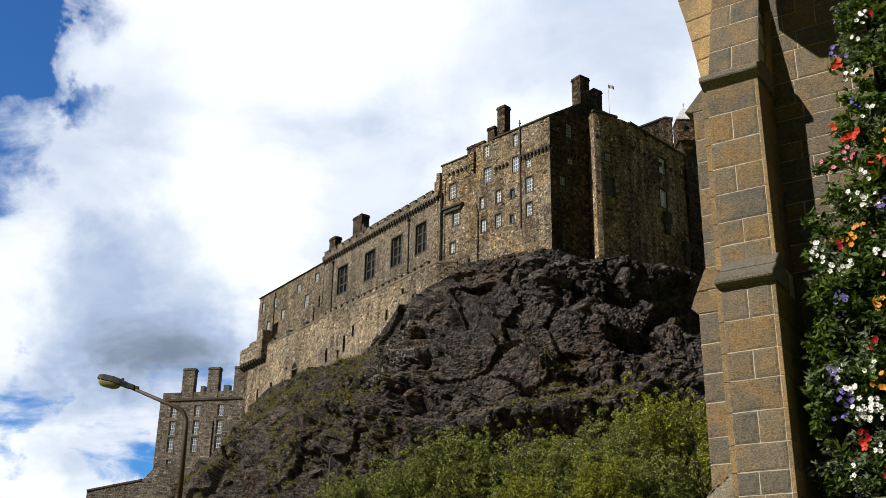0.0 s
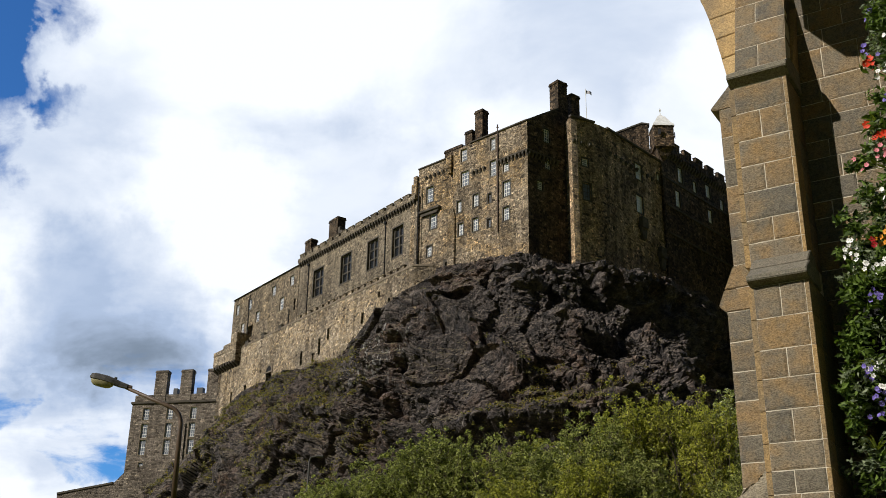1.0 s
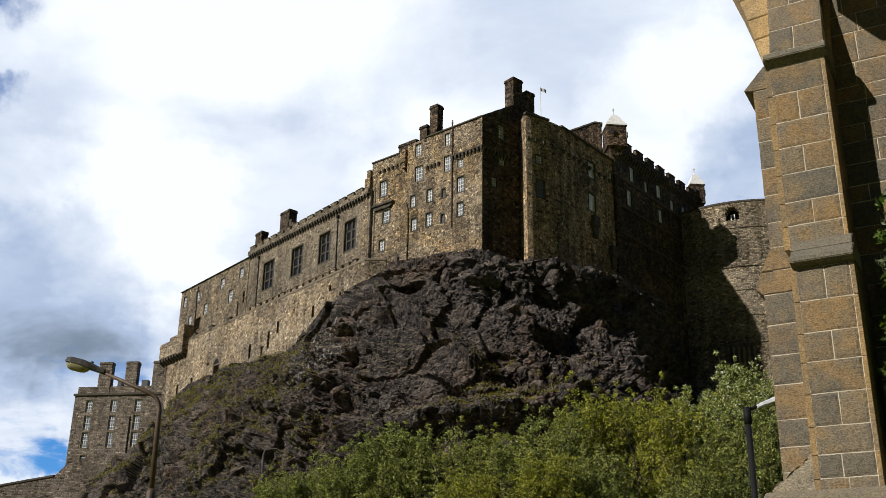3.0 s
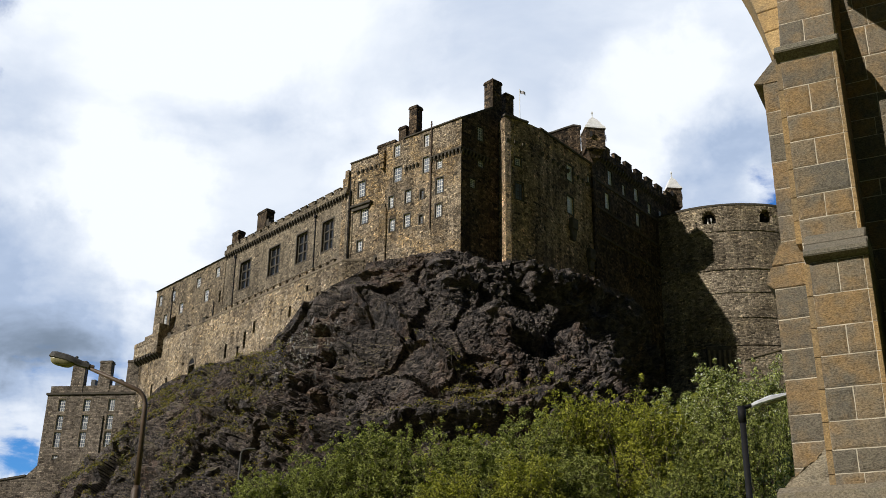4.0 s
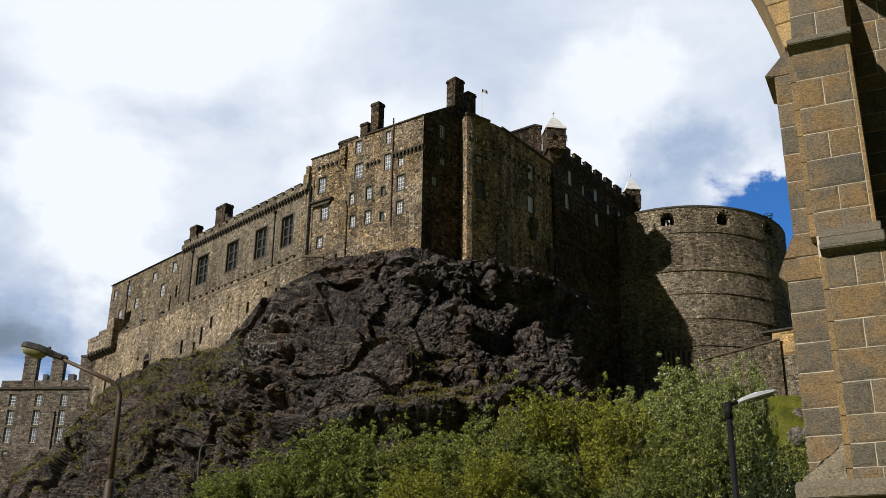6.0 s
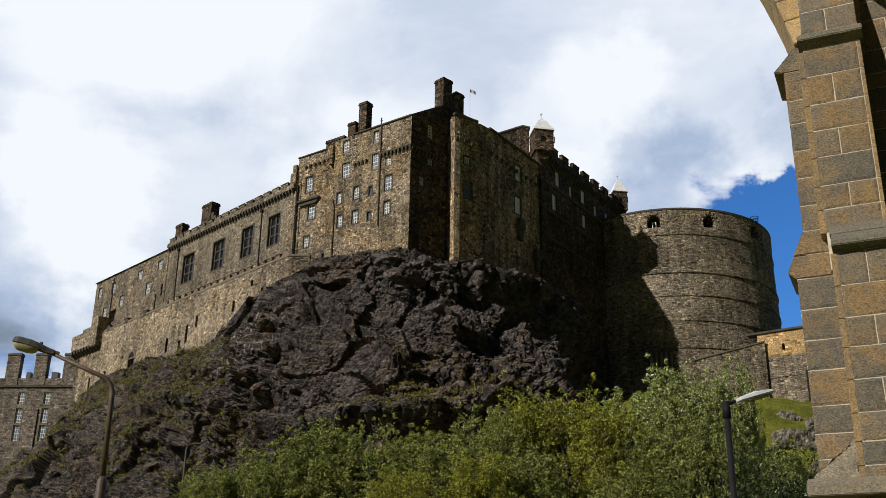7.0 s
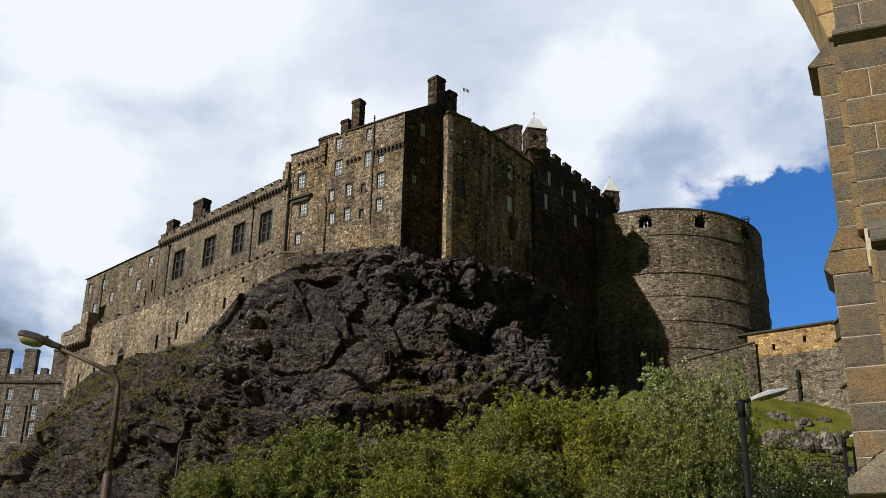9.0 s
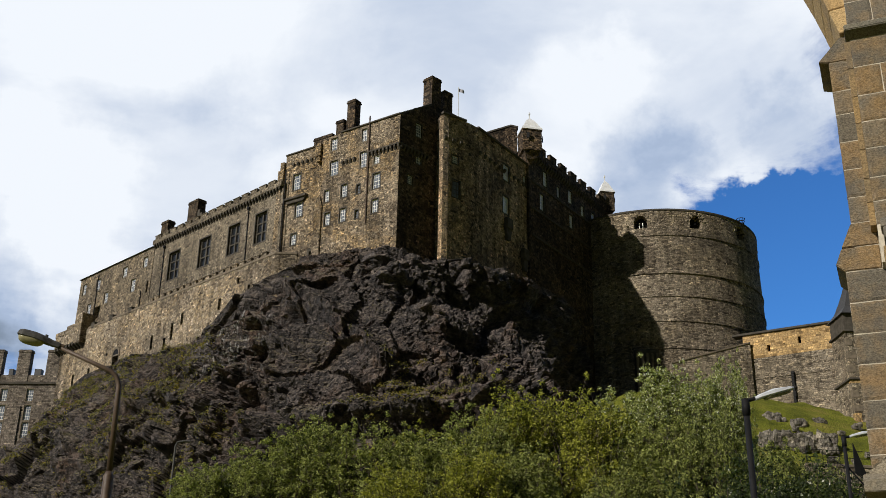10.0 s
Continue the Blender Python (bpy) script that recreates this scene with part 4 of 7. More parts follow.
def north_range():
    g = thing("battlemented_range", "shaded stone range with battlements and two square lead-capped corner turrets", "building", (54, 175, 60))
    m = facing(44.08, 167.68, 45) @ Matrix.Translation((0, 0, 1.1))
    E = [(5.4, 7.0, 85.2, 88.2), (4.0, 5.6, 79.9, 83.1), (15.2, 16.9, 85.6, 88.3), (15.4, 16.9, 80.5, 83.2), (10.6, 11.8, 85.0, 87.2), (20.4, 21.8, 84.8, 87.0), (25.0, 26.5, 84.6, 87.2)]
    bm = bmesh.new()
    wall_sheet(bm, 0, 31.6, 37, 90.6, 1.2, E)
    part("wall", bm, EAST_SHADED, g, m=m)
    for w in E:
        window(g, m, *w, 3, 5, WHITEPAINT, surround=DARKSTONE, glazing=SKY_PANE_PALE)
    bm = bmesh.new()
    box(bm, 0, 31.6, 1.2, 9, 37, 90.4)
    part("core", bm, EAST_SHADED, g, m=m)
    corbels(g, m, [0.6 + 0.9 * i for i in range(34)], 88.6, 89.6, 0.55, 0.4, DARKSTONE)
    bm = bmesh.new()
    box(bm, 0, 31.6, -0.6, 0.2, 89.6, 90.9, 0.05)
    part("parapet", bm, EAST_SHADED, g, m=m)
    merlons(g, m, [4.4 + 4.1 * i for i in range(7)], 2.5, -0.58, 0.1, 90.9, 92.0, EAST_SHADED)
    for k in range(3):
        bm = bmesh.new()
        box(bm, 1.0, 31, -0.22, 0.05, 73.6 + 5.3 * k, 73.95 + 5.3 * k, 0.03)
        part("string_course", bm, DARKSTONE, g, m=m)
    a, b = m @ Vector((0.1, -0.3, 0)), m @ Vector((31.8, -0.3, 0))
    turret(g, a.x, a.y, 91.6, 2.5, EAST_SHADED, LEAD)
    turret(g, b.x - 0.3, b.y, 91.8, 2.0, EAST_SHADED, LEAD)
    # the cross gable behind the first turret
    mg = facing(36.6, 172.0, 100)
    bm = bmesh.new()
    prism(bm, [(-2.2, 84), (6.4, 84), (6.4, 97.3), (5.2, 97.6), (-2.2, 94.9)], 0, 1)
    part("gable", bm, EAST_SHADED, g, m=mg)
    bm = bmesh.new()
    prism(bm, [(-2.3, 94.9), (5.2, 97.6), (6.6, 97.3), (6.6, 97.6), (5.2, 97.9), (-2.3, 95.2)], -0.15, 1.15)
    part("gable_coping", bm, DARKSTONE, g, m=mg)
    return g


HMX, HMY, HMR = 78.7, 197.6, 21.5


def battery():
    g = thing("half_moon_battery", "great round stone gun battery with string courses and gun ports", "battery", (HMX, HMY, 45))
    sides = 160
    bm = bmesh.new()
    spin(bm, HMX, HMY, [(22.2, 38.0), (21.85, 63.7), (HMR, 81.0)], sides, 0)
    part("drum", bm, BATTERY, g)
    for r, z in ((22.0, 54.4), (21.95, 58.5), (21.85, 63.7), (21.75, 68.6), (21.7, 73.2), (21.5, 81.0)):
        bm = bmesh.new()
        ring(bm, r - 0.1, r + 0.17, z - 0.10, z + 0.13, sides)
        part("string_course", bm, BATTERY, g)
    # parapet with embrasures
    ports = [-116.5, -88.0, -58.0, -30.0]             # bearing of each port round the drum
    half = math.degrees(1.25 / HMR)
    edges = [-180.0] + [x for p in ports for x in (p - half, p + half)] + [180.0]
    for i in range(0, len(edges), 2):
        bm = bmesh.new()
        arc(bm, HMR - 1.8, HMR, 81.0, 86.1, edges[i], edges[i + 1])
        part("parapet", bm, BATTERY, g)
    bm = bmesh.new()
    arc(bm, HMR - 1.9, HMR + 0.12, 86.1, 86.45, -180, 180)
    part("coping", bm, DARKSTONE, g)
    for p in ports:
        for z0, z1, a, b in ((81.0, 82.6, -1, 1), (85.25, 86.1, -1, 1), (84.85, 85.25, -1, -0.5), (84.85, 85.25, 0.5, 1), (84.35, 84.85, -1, -0.8), (84.35, 84.85, 0.8, 1)):
            bm = bmesh.new()
            arc(bm, HMR - 1.8, HMR, z0, z1, p + half * a, p + half * b)
            part("parapet", bm, BATTERY, g)
        # black curved sheet added behind the port as the shade inside
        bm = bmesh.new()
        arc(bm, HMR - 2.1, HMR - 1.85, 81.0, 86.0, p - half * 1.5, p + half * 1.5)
        part("port_shutter", bm, IRON, g, "black sheet that stands for the shade inside the port")
        c = Vector((HMX + (HMR - 1.2) * math.cos(radians(p)), HMY + (HMR - 1.2) * math.sin(radians(p)), 0))
        d = Vector((math.cos(radians(p)), math.sin(radians(p)), 0))
        w = Vector((-d.y, d.x, 0))
        for side in (-0.32, 0.32) if p == ports[0] else ():
            bm = bmesh.new()
            rod(bm, c + w * side + Vector((0, 0, 82.6)), c + w * side + Vector((0, 0, 84.2)), 0.13, 0.11, 10)
            part("carriage_cheek", bm, WHITEPAINT, g, "pale painted gun carriage cheek")
        bm = bmesh.new()
        rod(bm, c + Vector((0, 0, 83.6)) - d * 0.5, c + Vector((0, 0, 83.7)) + d * 0.9, 0.2, 0.15, 12)
        part("gun_barrel", bm, IRON, g, "black iron gun barrel in its port")
        for k in range(7):
            t = math.pi * k / 6
            q = radians(p) + 1.25 / HMR * math.cos(t)
            bm = bmesh.new()
            box(bm, -0.22, 0.22, -0.1, 0.6, 0, 0.6, 0.03)
            mm = Matrix.Translation((HMX + HMR * math.cos(q), HMY + HMR * math.sin(q), 84.2 + 1.25 * math.sin(t))) @ Matrix.Rotation(q + math.pi / 2, 4, "Z") @ Matrix.Rotation(-(t - math.pi / 2), 4, "Y")
            part("arch_stone", bm, BATTERY, g, m=mm)
    bm = bmesh.new()
    spin(bm, HMX, HMY, [(HMR - 1.5, 80.9), (HMR - 1.5, 81.2)], 48)
    part("gun_deck", bm, DRESSED, g)
    # iron fire basket on the rim
    q = radians(-52)
    cx, cy = HMX + (HMR - 0.8) * math.cos(q), HMY + (HMR - 0.8) * math.sin(q)
    fb = thing("iron_basket", "small black iron basket standing on the battery rim", "brazier", (cx, cy, 86.4))
    bm = bmesh.new()
    for k in range(8):
        t = 2 * math.pi * k / 8
        rod(bm, (cx + 0.55 * math.cos(t), cy + 0.55 * math.sin(t), 86.4), (cx + 0.8 * math.cos(t), cy + 0.8 * math.sin(t), 88.0), 0.05)
    for z, r in ((86.8, 0.62), (87.4, 0.72), (87.9, 0.8)):
        ring(bm, r - 0.04, r + 0.04, z, z + 0.09, 16, cx, cy)
    part("cage", bm, IRON, fb)
    return g


def ring(bm, r0, r1, z0, z1, sides, x=None, y=None):
    x, y = HMX if x is None else x, HMY if y is None else y
    rows = []
    for i in range(sides):
        t = 2 * math.pi * i / sides
        c, s = math.cos(t), math.sin(t)
        rows.append([bm.verts.new((x + r * c, y + r * s, z)) for r, z in ((r0, z0), (r1, z0), (r1, z1), (r0, z1))])
    for i in range(sides):
        a, b = rows[i], rows[(i + 1) % sides]
        for k in range(4):
            bm.faces.new((a[k], b[k], b[(k + 1) % 4], a[(k + 1) % 4]))


def arc(bm, r0, r1, z0, z1, d0, d1):
    n = max(2, int(abs(d1 - d0) / 2.5))
    rows = []
    for i in range(n + 1):
        t = radians(d0 + (d1 - d0) * i / n)
        c, s = math.cos(t), math.sin(t)
        rows.append([bm.verts.new((HMX + r * c, HMY + r * s, z)) for r, z in ((r0, z0), (r1, z0), (r1, z1), (r0, z1))])
    for a, b in zip(rows, rows[1:]):
        for k in range(4):
            bm.faces.new((a[k], b[k], b[(k + 1) % 4], a[(k + 1) % 4]))
    bm.faces.new(rows[0])
    bm.faces.new(rows[-1][::-1])


def hospital():
    g = thing("barrack_house", "grey-brown coursed stone house with sash windows and three tall chimney stacks", "building", (-55, 240, 40))
    m = facing(-55, 240, 103)
    cols = (-4.4, 1.4, 7.1)
    rows = ((55.9, 58.6), (51.8, 55.0), (47.9, 51.3))
    W = [(c - 0.75, c + 0.75, a, b) for c in cols for a, b in rows] + [(-4.9, -3.6, 44.2, 46.2)]
    bm = bmesh.new()
    wall_sheet(bm, -8.0, 14.0, 36, 59.6, 1.0, W)
    part("wall", bm, BARRACK, g, m=m)
    bm = bmesh.new()
    box(bm, -8.0, 14.0, 9, 10, 36, 59.6)
    box(bm, -8.0, -7.0, 1.0, 9, 36, 59.6)
    part("back_wall", bm, BARRACK, g, m=m)
    for w in W:
        window(g, m, *w, 3, 4, WHITEPAINT, surround=DRESSED)
    bm = bmesh.new()
    box(bm, -8.3, 14, -0.35, 0.6, 59.6, 60.1, 0.05)
    part("cornice", bm, DARKSTONE, g, m=m)
    bm = bmesh.new()
    box(bm, -7.6, 14, 0.1, 0.7, 60.1, 61.7, 0.05)
    part("parapet", bm, BARRACK, g, m=m)
    bm = bmesh.new()
    prism(bm, [(1.0, 59.8), (9.6, 59.8), (5.5, 62.6)], -7.4, 13.8)
    bmesh.ops.transform(bm, matrix=Matrix(((0, 1, 0, 0), (1, 0, 0, 0), (0, 0, 1, 0), (0, 0, 0, 1))), verts=bm.verts)
    part("roof", bm, SLATE, g, m=m)
    for a, b in ((-3.1, -0.1), (3.2, 6.0), (9.7, 12.6)):
        chimney(g, m, a, b, -0.05, 1.5, 60.1, 67.4, BARRACK)
    for a, b in ((1.2, 2.2), (6.9, 8.4)):
        bm = bmesh.new()
        box(bm, a, b, 0.9, 2.2, 61.2, 63.3, 0.05)
        part("dormer", bm, SLATE, g, m=m)
    downpipe(g, m, 5.6, 46.5, 54.8, IRON, hopper=False)
    # lower terrace walls
    t = thing("terrace_wall", "low weathered rubble terrace wall below the house", "wall", (-52, 232, 38))
    mt = facing(-62, 236, 100)
    bm = bmesh.new()
    prism(bm, [(-14, 32), (16, 32), (16, 45.0), (7.5, 45.6), (0.8, 43.0), (-1.5, 40.6), (-14, 38.4)], 0, 1.5)
    part("wall", bm, BARRACK, t, m=mt)
    bm = bmesh.new()
    prism(bm, [(-14, 38.4), (-1.5, 40.6), (-1.5, 41.0), (-14, 38.8)], -0.2, 1.6)
    part("coping", bm, DARKSTONE, t, m=mt)
    return g


def curtain():
    g = thing("curtain_wall", "weathered stone curtain wall whose upper courses are new orange sandstone", "wall", (92, 162, 46))
    grow = Matrix.Translation((-2.46, 0.24, 1.5)) @ Matrix.Scale(1.02, 4) @ Matrix.Translation((2.46, -0.24, -1.5))
    m = grow @ facing(84.0, 170.0, 133)
    slits = [(4.0, 4.5, 56.2, 57.4), (9.4, 9.9, 56.9, 58.1)]
    bm = bmesh.new()
    wall_sheet(bm, -2.0, 40, 38, 55.2, 1.6)
    part("wall", bm, CURTAIN, g, m=m)
    bm = bmesh.new()
    wall_sheet(bm, -0.2, 40, 55.2, 59.6, 1.5, slits)
    part("upper_wall", bm, ORANGE, g, "new orange sandstone courses", m=m)
    bm = bmesh.new()
    box(bm, -2.0, 40, -0.35, 1.8, 59.6, 60.0, 0.06)
    part("coping", bm, DARKSTONE, g, m=m)
    bm = bmesh.new()
    box(bm, -2, 40, -0.12, 0.1, 51.4, 51.65, 0.05)
    part("string_course", bm, CURTAIN, g, m=m)
    for s in slits:
        # black sheet behind the slit as its inner shade
        bm = bmesh.new()
        box(bm, s[0] - 0.05, s[1] + 0.05, 0.8, 0.9, s[2] - 0.05, s[3] + 0.05)
        part("dark_recess", bm, IRON, g, m=m)
    bm = bmesh.new()
    for i in range(14):
        random.seed(i)
        box(bm, 7.7 + random.uniform(-0.05, 0.05), 8.2 + random.uniform(-0.1, 0.1), -0.5, 0, 45 + i * 0.5, 45.5 + i * 0.5, 0.05)
    part("dark_pipe_shaft", bm, IRON, g, m=m)
    r = thing("raking_wall", "grey-brown rubble wall with a sloping coping against the battery foot", "wall", (72, 160, 40))
    mr = facing(71.3, 173.0, 93.8)
    bm = bmesh.new()
    prism(bm, [(0, 32), (14.9, 32), (14.9, 59.05), (0, 54.5)], 0, 1.2)
    part("wall", bm, CURTAIN, r, m=mr)
    bm = bmesh.new()
    prism(bm, [(0, 54.5), (14.9, 59.05), (14.9, 59.3), (0, 54.75)], -0.15, 1.35)
    part("coping", bm, DRESSED, r, m=mr)
    # ribbed stone buttress at the battery's foot
    b = thing("foot_buttress", "dark ribbed stone buttress at the foot of the battery", "buttress", (57, 152, 40))
    mb = facing(66.4, 177.9, 105)
    bm = bmesh.new()
    box(bm, 0, 4.4, 0, 3.2, 38, 58.2, 0.1)
    part("body", bm, DARKSTONE, b, m=mb)
    for i in range(5):
        bm = bmesh.new()
        box(bm, 0.2 + i * 0.9, 0.6 + i * 0.9, -0.4, 0.1, 38, 57.4, 0.06)
        part("rib", bm, DRESSED, b, m=mb)
    # small tower with a slated bell roof
    t = thing("small_tower", "square rubble tower with dressed quoins and a slated bell roof", "tower", (92, 150, 38))
    mt = grow @ facing(91.6, 150.2, 100)
    bm = bmesh.new()
    box(bm, 0, 6.5, 0, 6, 30, 55.2, 0.05)
    part("wall", bm, CURTAIN, t, m=mt)
    for k, (z, h) in enumerate(((40, 1.6), (41.9, 1.0), (44.0, 1.3), (46.4, 0.9), (48.2, 1.2), (50.5, 1.0), (52.6, 1.1))):
        bm = bmesh.new()
        box(bm, -0.06, 1.6 if k % 2 else 1.0, -0.06, 0.8, z, z + h, 0.04)
        part("quoin", bm, ORANGE if k in (0, 3) else DRESSED, t, m=mt)
    for z in (46.9, 54.9):
        bm = bmesh.new()
        box(bm, -0.35, 6.9, -0.35, 6.4, z, z + 0.35, 0.06)
        part("string_course", bm, DARKSTONE, t, m=mt)
    bm = bmesh.new()
    wall_sheet(bm, 0, 6.5, 55.2, 58.0, 0.8, [(3.0, 5.0, 55.9, 57.6)])
    box(bm, 0, 0.8, 0.8, 6, 55.2, 58)
    part("belfry", bm, DARKSTONE, t, m=mt)
    bm = bmesh.new()
    box(bm, 2.8, 5.2, 0.9, 1.0, 55.8, 57.7)
    part("louvre_panel", bm, IRON, t, m=mt)
    bm = bmesh.new()
    rings = []
    for s, z in ((3.6, 58.0), (3.3, 58.4), (2.5, 59.4), (1.8, 61.2), (1.2, 63.0), (0.7, 65.0), (0.1, 67.0)):
        rings.append([bm.verts.new((3.25 + sx * s, 3 + sy * s, z)) for sx, sy in ((-1, -1), (1, -1), (1, 1), (-1, 1))])
    for a, c in zip(rings, rings[1:]):
        for i in range(4):
            j = (i + 1) % 4
            bm.faces.new((a[i], a[j], c[j], c[i]))
    bm.faces.new(rings[0][::-1])
    part("bell_roof", bm, SLATE, t, m=mt)
    return g


FLAG = plain("flag_cloth", (0.34, 0.33, 0.36), 0.8, vary=0.5, scale=2.2)
great_hall()
south_range()
rampart()
palace()
east_range()
north_range()
battery()
hospital()
curtain()


# ---- ground and crag ----
def hash3(ix, iy, iz, k):
    h = np.sin(ix * 127.1 + iy * 311.7 + iz * 74.7 + k * 53.3) * 43758.5453
    return h - np.floor(h)


def value_noise(p, k=0.0):
    i = np.floor(p)
    f = p - i
    f = f * f * (3 - 2 * f)
    out = 0
    for dx in (0, 1):
        for dy in (0, 1):
            for dz in (0, 1):
                w = (f[:, 0] if dx else 1 - f[:, 0]) * (f[:, 1] if dy else 1 - f[:, 1]) * (f[:, 2] if dz else 1 - f[:, 2])
                out = out + w * hash3(i[:, 0] + dx, i[:, 1] + dy, i[:, 2] + dz, k)
    return out * 2 - 1


def fbm(p, octaves=4, k=0.0, gain=0.5, ridged=False):
    out, amp = 0, 1.0
    for o in range(octaves):
        v = value_noise(p * 2.03 ** o, k + o * 7.1)
        out = out + amp * ((1 - 2 * np.abs(v)) if ridged else v)
        amp *= gain
    return out


def facets(p, k=0.0):
    """Broken rock: every cell is a tilted plane of its own."""
    i = np.floor(p)
    best = np.full(len(p), 1e9)
    val = np.zeros(len(p))
    for dx in (-1, 0, 1):
        for dy in (-1, 0, 1):
            for dz in (-1, 0, 1):
                c = i + np.array((dx, dy, dz))
                r = [hash3(c[:, 0], c[:, 1], c[:, 2], k + j) for j in range(7)]
                off = p - (c + np.stack(r[:3], 1))
                d = (off ** 2).sum(1)
                v = (r[3] - 0.5) * 1.0 + off[:, 0] * (r[4] - 0.5) * 1.6 + off[:, 1] * (r[5] - 0.5) * 1.6 + off[:, 2] * (r[6] - 0.38) * 1.5
                near = d < best
                best = np.where(near, d, best)
                val = np.where(near, v, val)
    return val


def smooth_run(nodes, u):
    """A smooth run through control nodes, for u in 0..1."""
    nodes = np.array(nodes, float)
    d = np.concatenate(([0], np.cumsum(np.linalg.norm(np.diff(nodes[:, :2], axis=0), axis=1))))
    d /= d[-1]
    return np.stack([np.interp(u, d, nodes[:, c]) for c in range(nodes.shape[1])], 1)


def grid_mesh(name, pts, nu, nv, mat, smooth=True):
    me = bpy.data.meshes.new(name)
    idx = np.arange(nu * nv).reshape(nu, nv)
    quads = np.stack([idx[:-1, :-1], idx[1:, :-1], idx[1:, 1:], idx[:-1, 1:]], -1).reshape(-1, 4)
    me.vertices.add(len(pts))
    me.vertices.foreach_set("co", np.ascontiguousarray(pts, dtype=np.float32).ravel())
    me.loops.add(quads.size)
    me.loops.foreach_set("vertex_index", quads.ravel().astype(np.int32))
    me.polygons.add(len(quads))
    me.polygons.foreach_set("loop_start", np.arange(0, quads.size, 4, dtype=np.int32))
    me.polygons.foreach_set("use_smooth", np.full(len(quads), smooth))
    me.update(calc_edges=True)
    me.validate()
    me.materials.append(mat)
    return me


def step(a, b, v):
    t = np.clip((v - a) / (b - a), 0, 1)
    return t * t * (3 - 2 * t)


def leaves_mesh(name, centres, spread, per, size, mat, seed, droop=0.2):
    """Many small folded leaves in clumps round the centres."""
    rng = np.random.default_rng(seed)
    c = np.repeat(np.array(centres), per, 0)
    n = len(c)
    off = rng.normal(size=(n, 3))
    off /= np.linalg.norm(off, axis=1, keepdims=True)
    off *= (rng.random((n, 1)) ** 0.5) * np.repeat(np.array(spread), per)[:, None]
    p = c + off * np.array((1, 1, 0.85))
    a = rng.normal(size=(n, 3)) * np.array((1, 1, 0.7)) + np.array((0, 0, 0.25 - droop))
    a /= np.linalg.norm(a, axis=1, keepdims=True)
    b = np.cross(a, rng.normal(size=(n, 3)))
    b /= np.linalg.norm(b, axis=1, keepdims=True)
    s = size * rng.uniform(0.6, 1.35, (n, 1))
    fold = np.cross(a, b) * s * 0.16
    v = np.stack([p - a * s, p + b * s * 0.45 + fold, p + a * s, p - b * s * 0.45 + fold], 1).reshape(-1, 3)
    i = np.arange(n)[:, None] * 4
    tris = np.concatenate((i + np.array((0, 1, 2)), i + np.array((0, 2, 3))), 1).reshape(-1, 3)
    me = bpy.data.meshes.new(name)
    me.from_pydata(v.tolist(), [], tris.tolist())
    me.materials.append(mat)
    return me


TURF = leaf_material("ledge_turf", (0.065, 0.066, 0.022), (0.28, 0.255, 0.08))
GORSE = leaf_material("ledge_gorse", (0.11, 0.09, 0.015), (0.36, 0.29, 0.05))


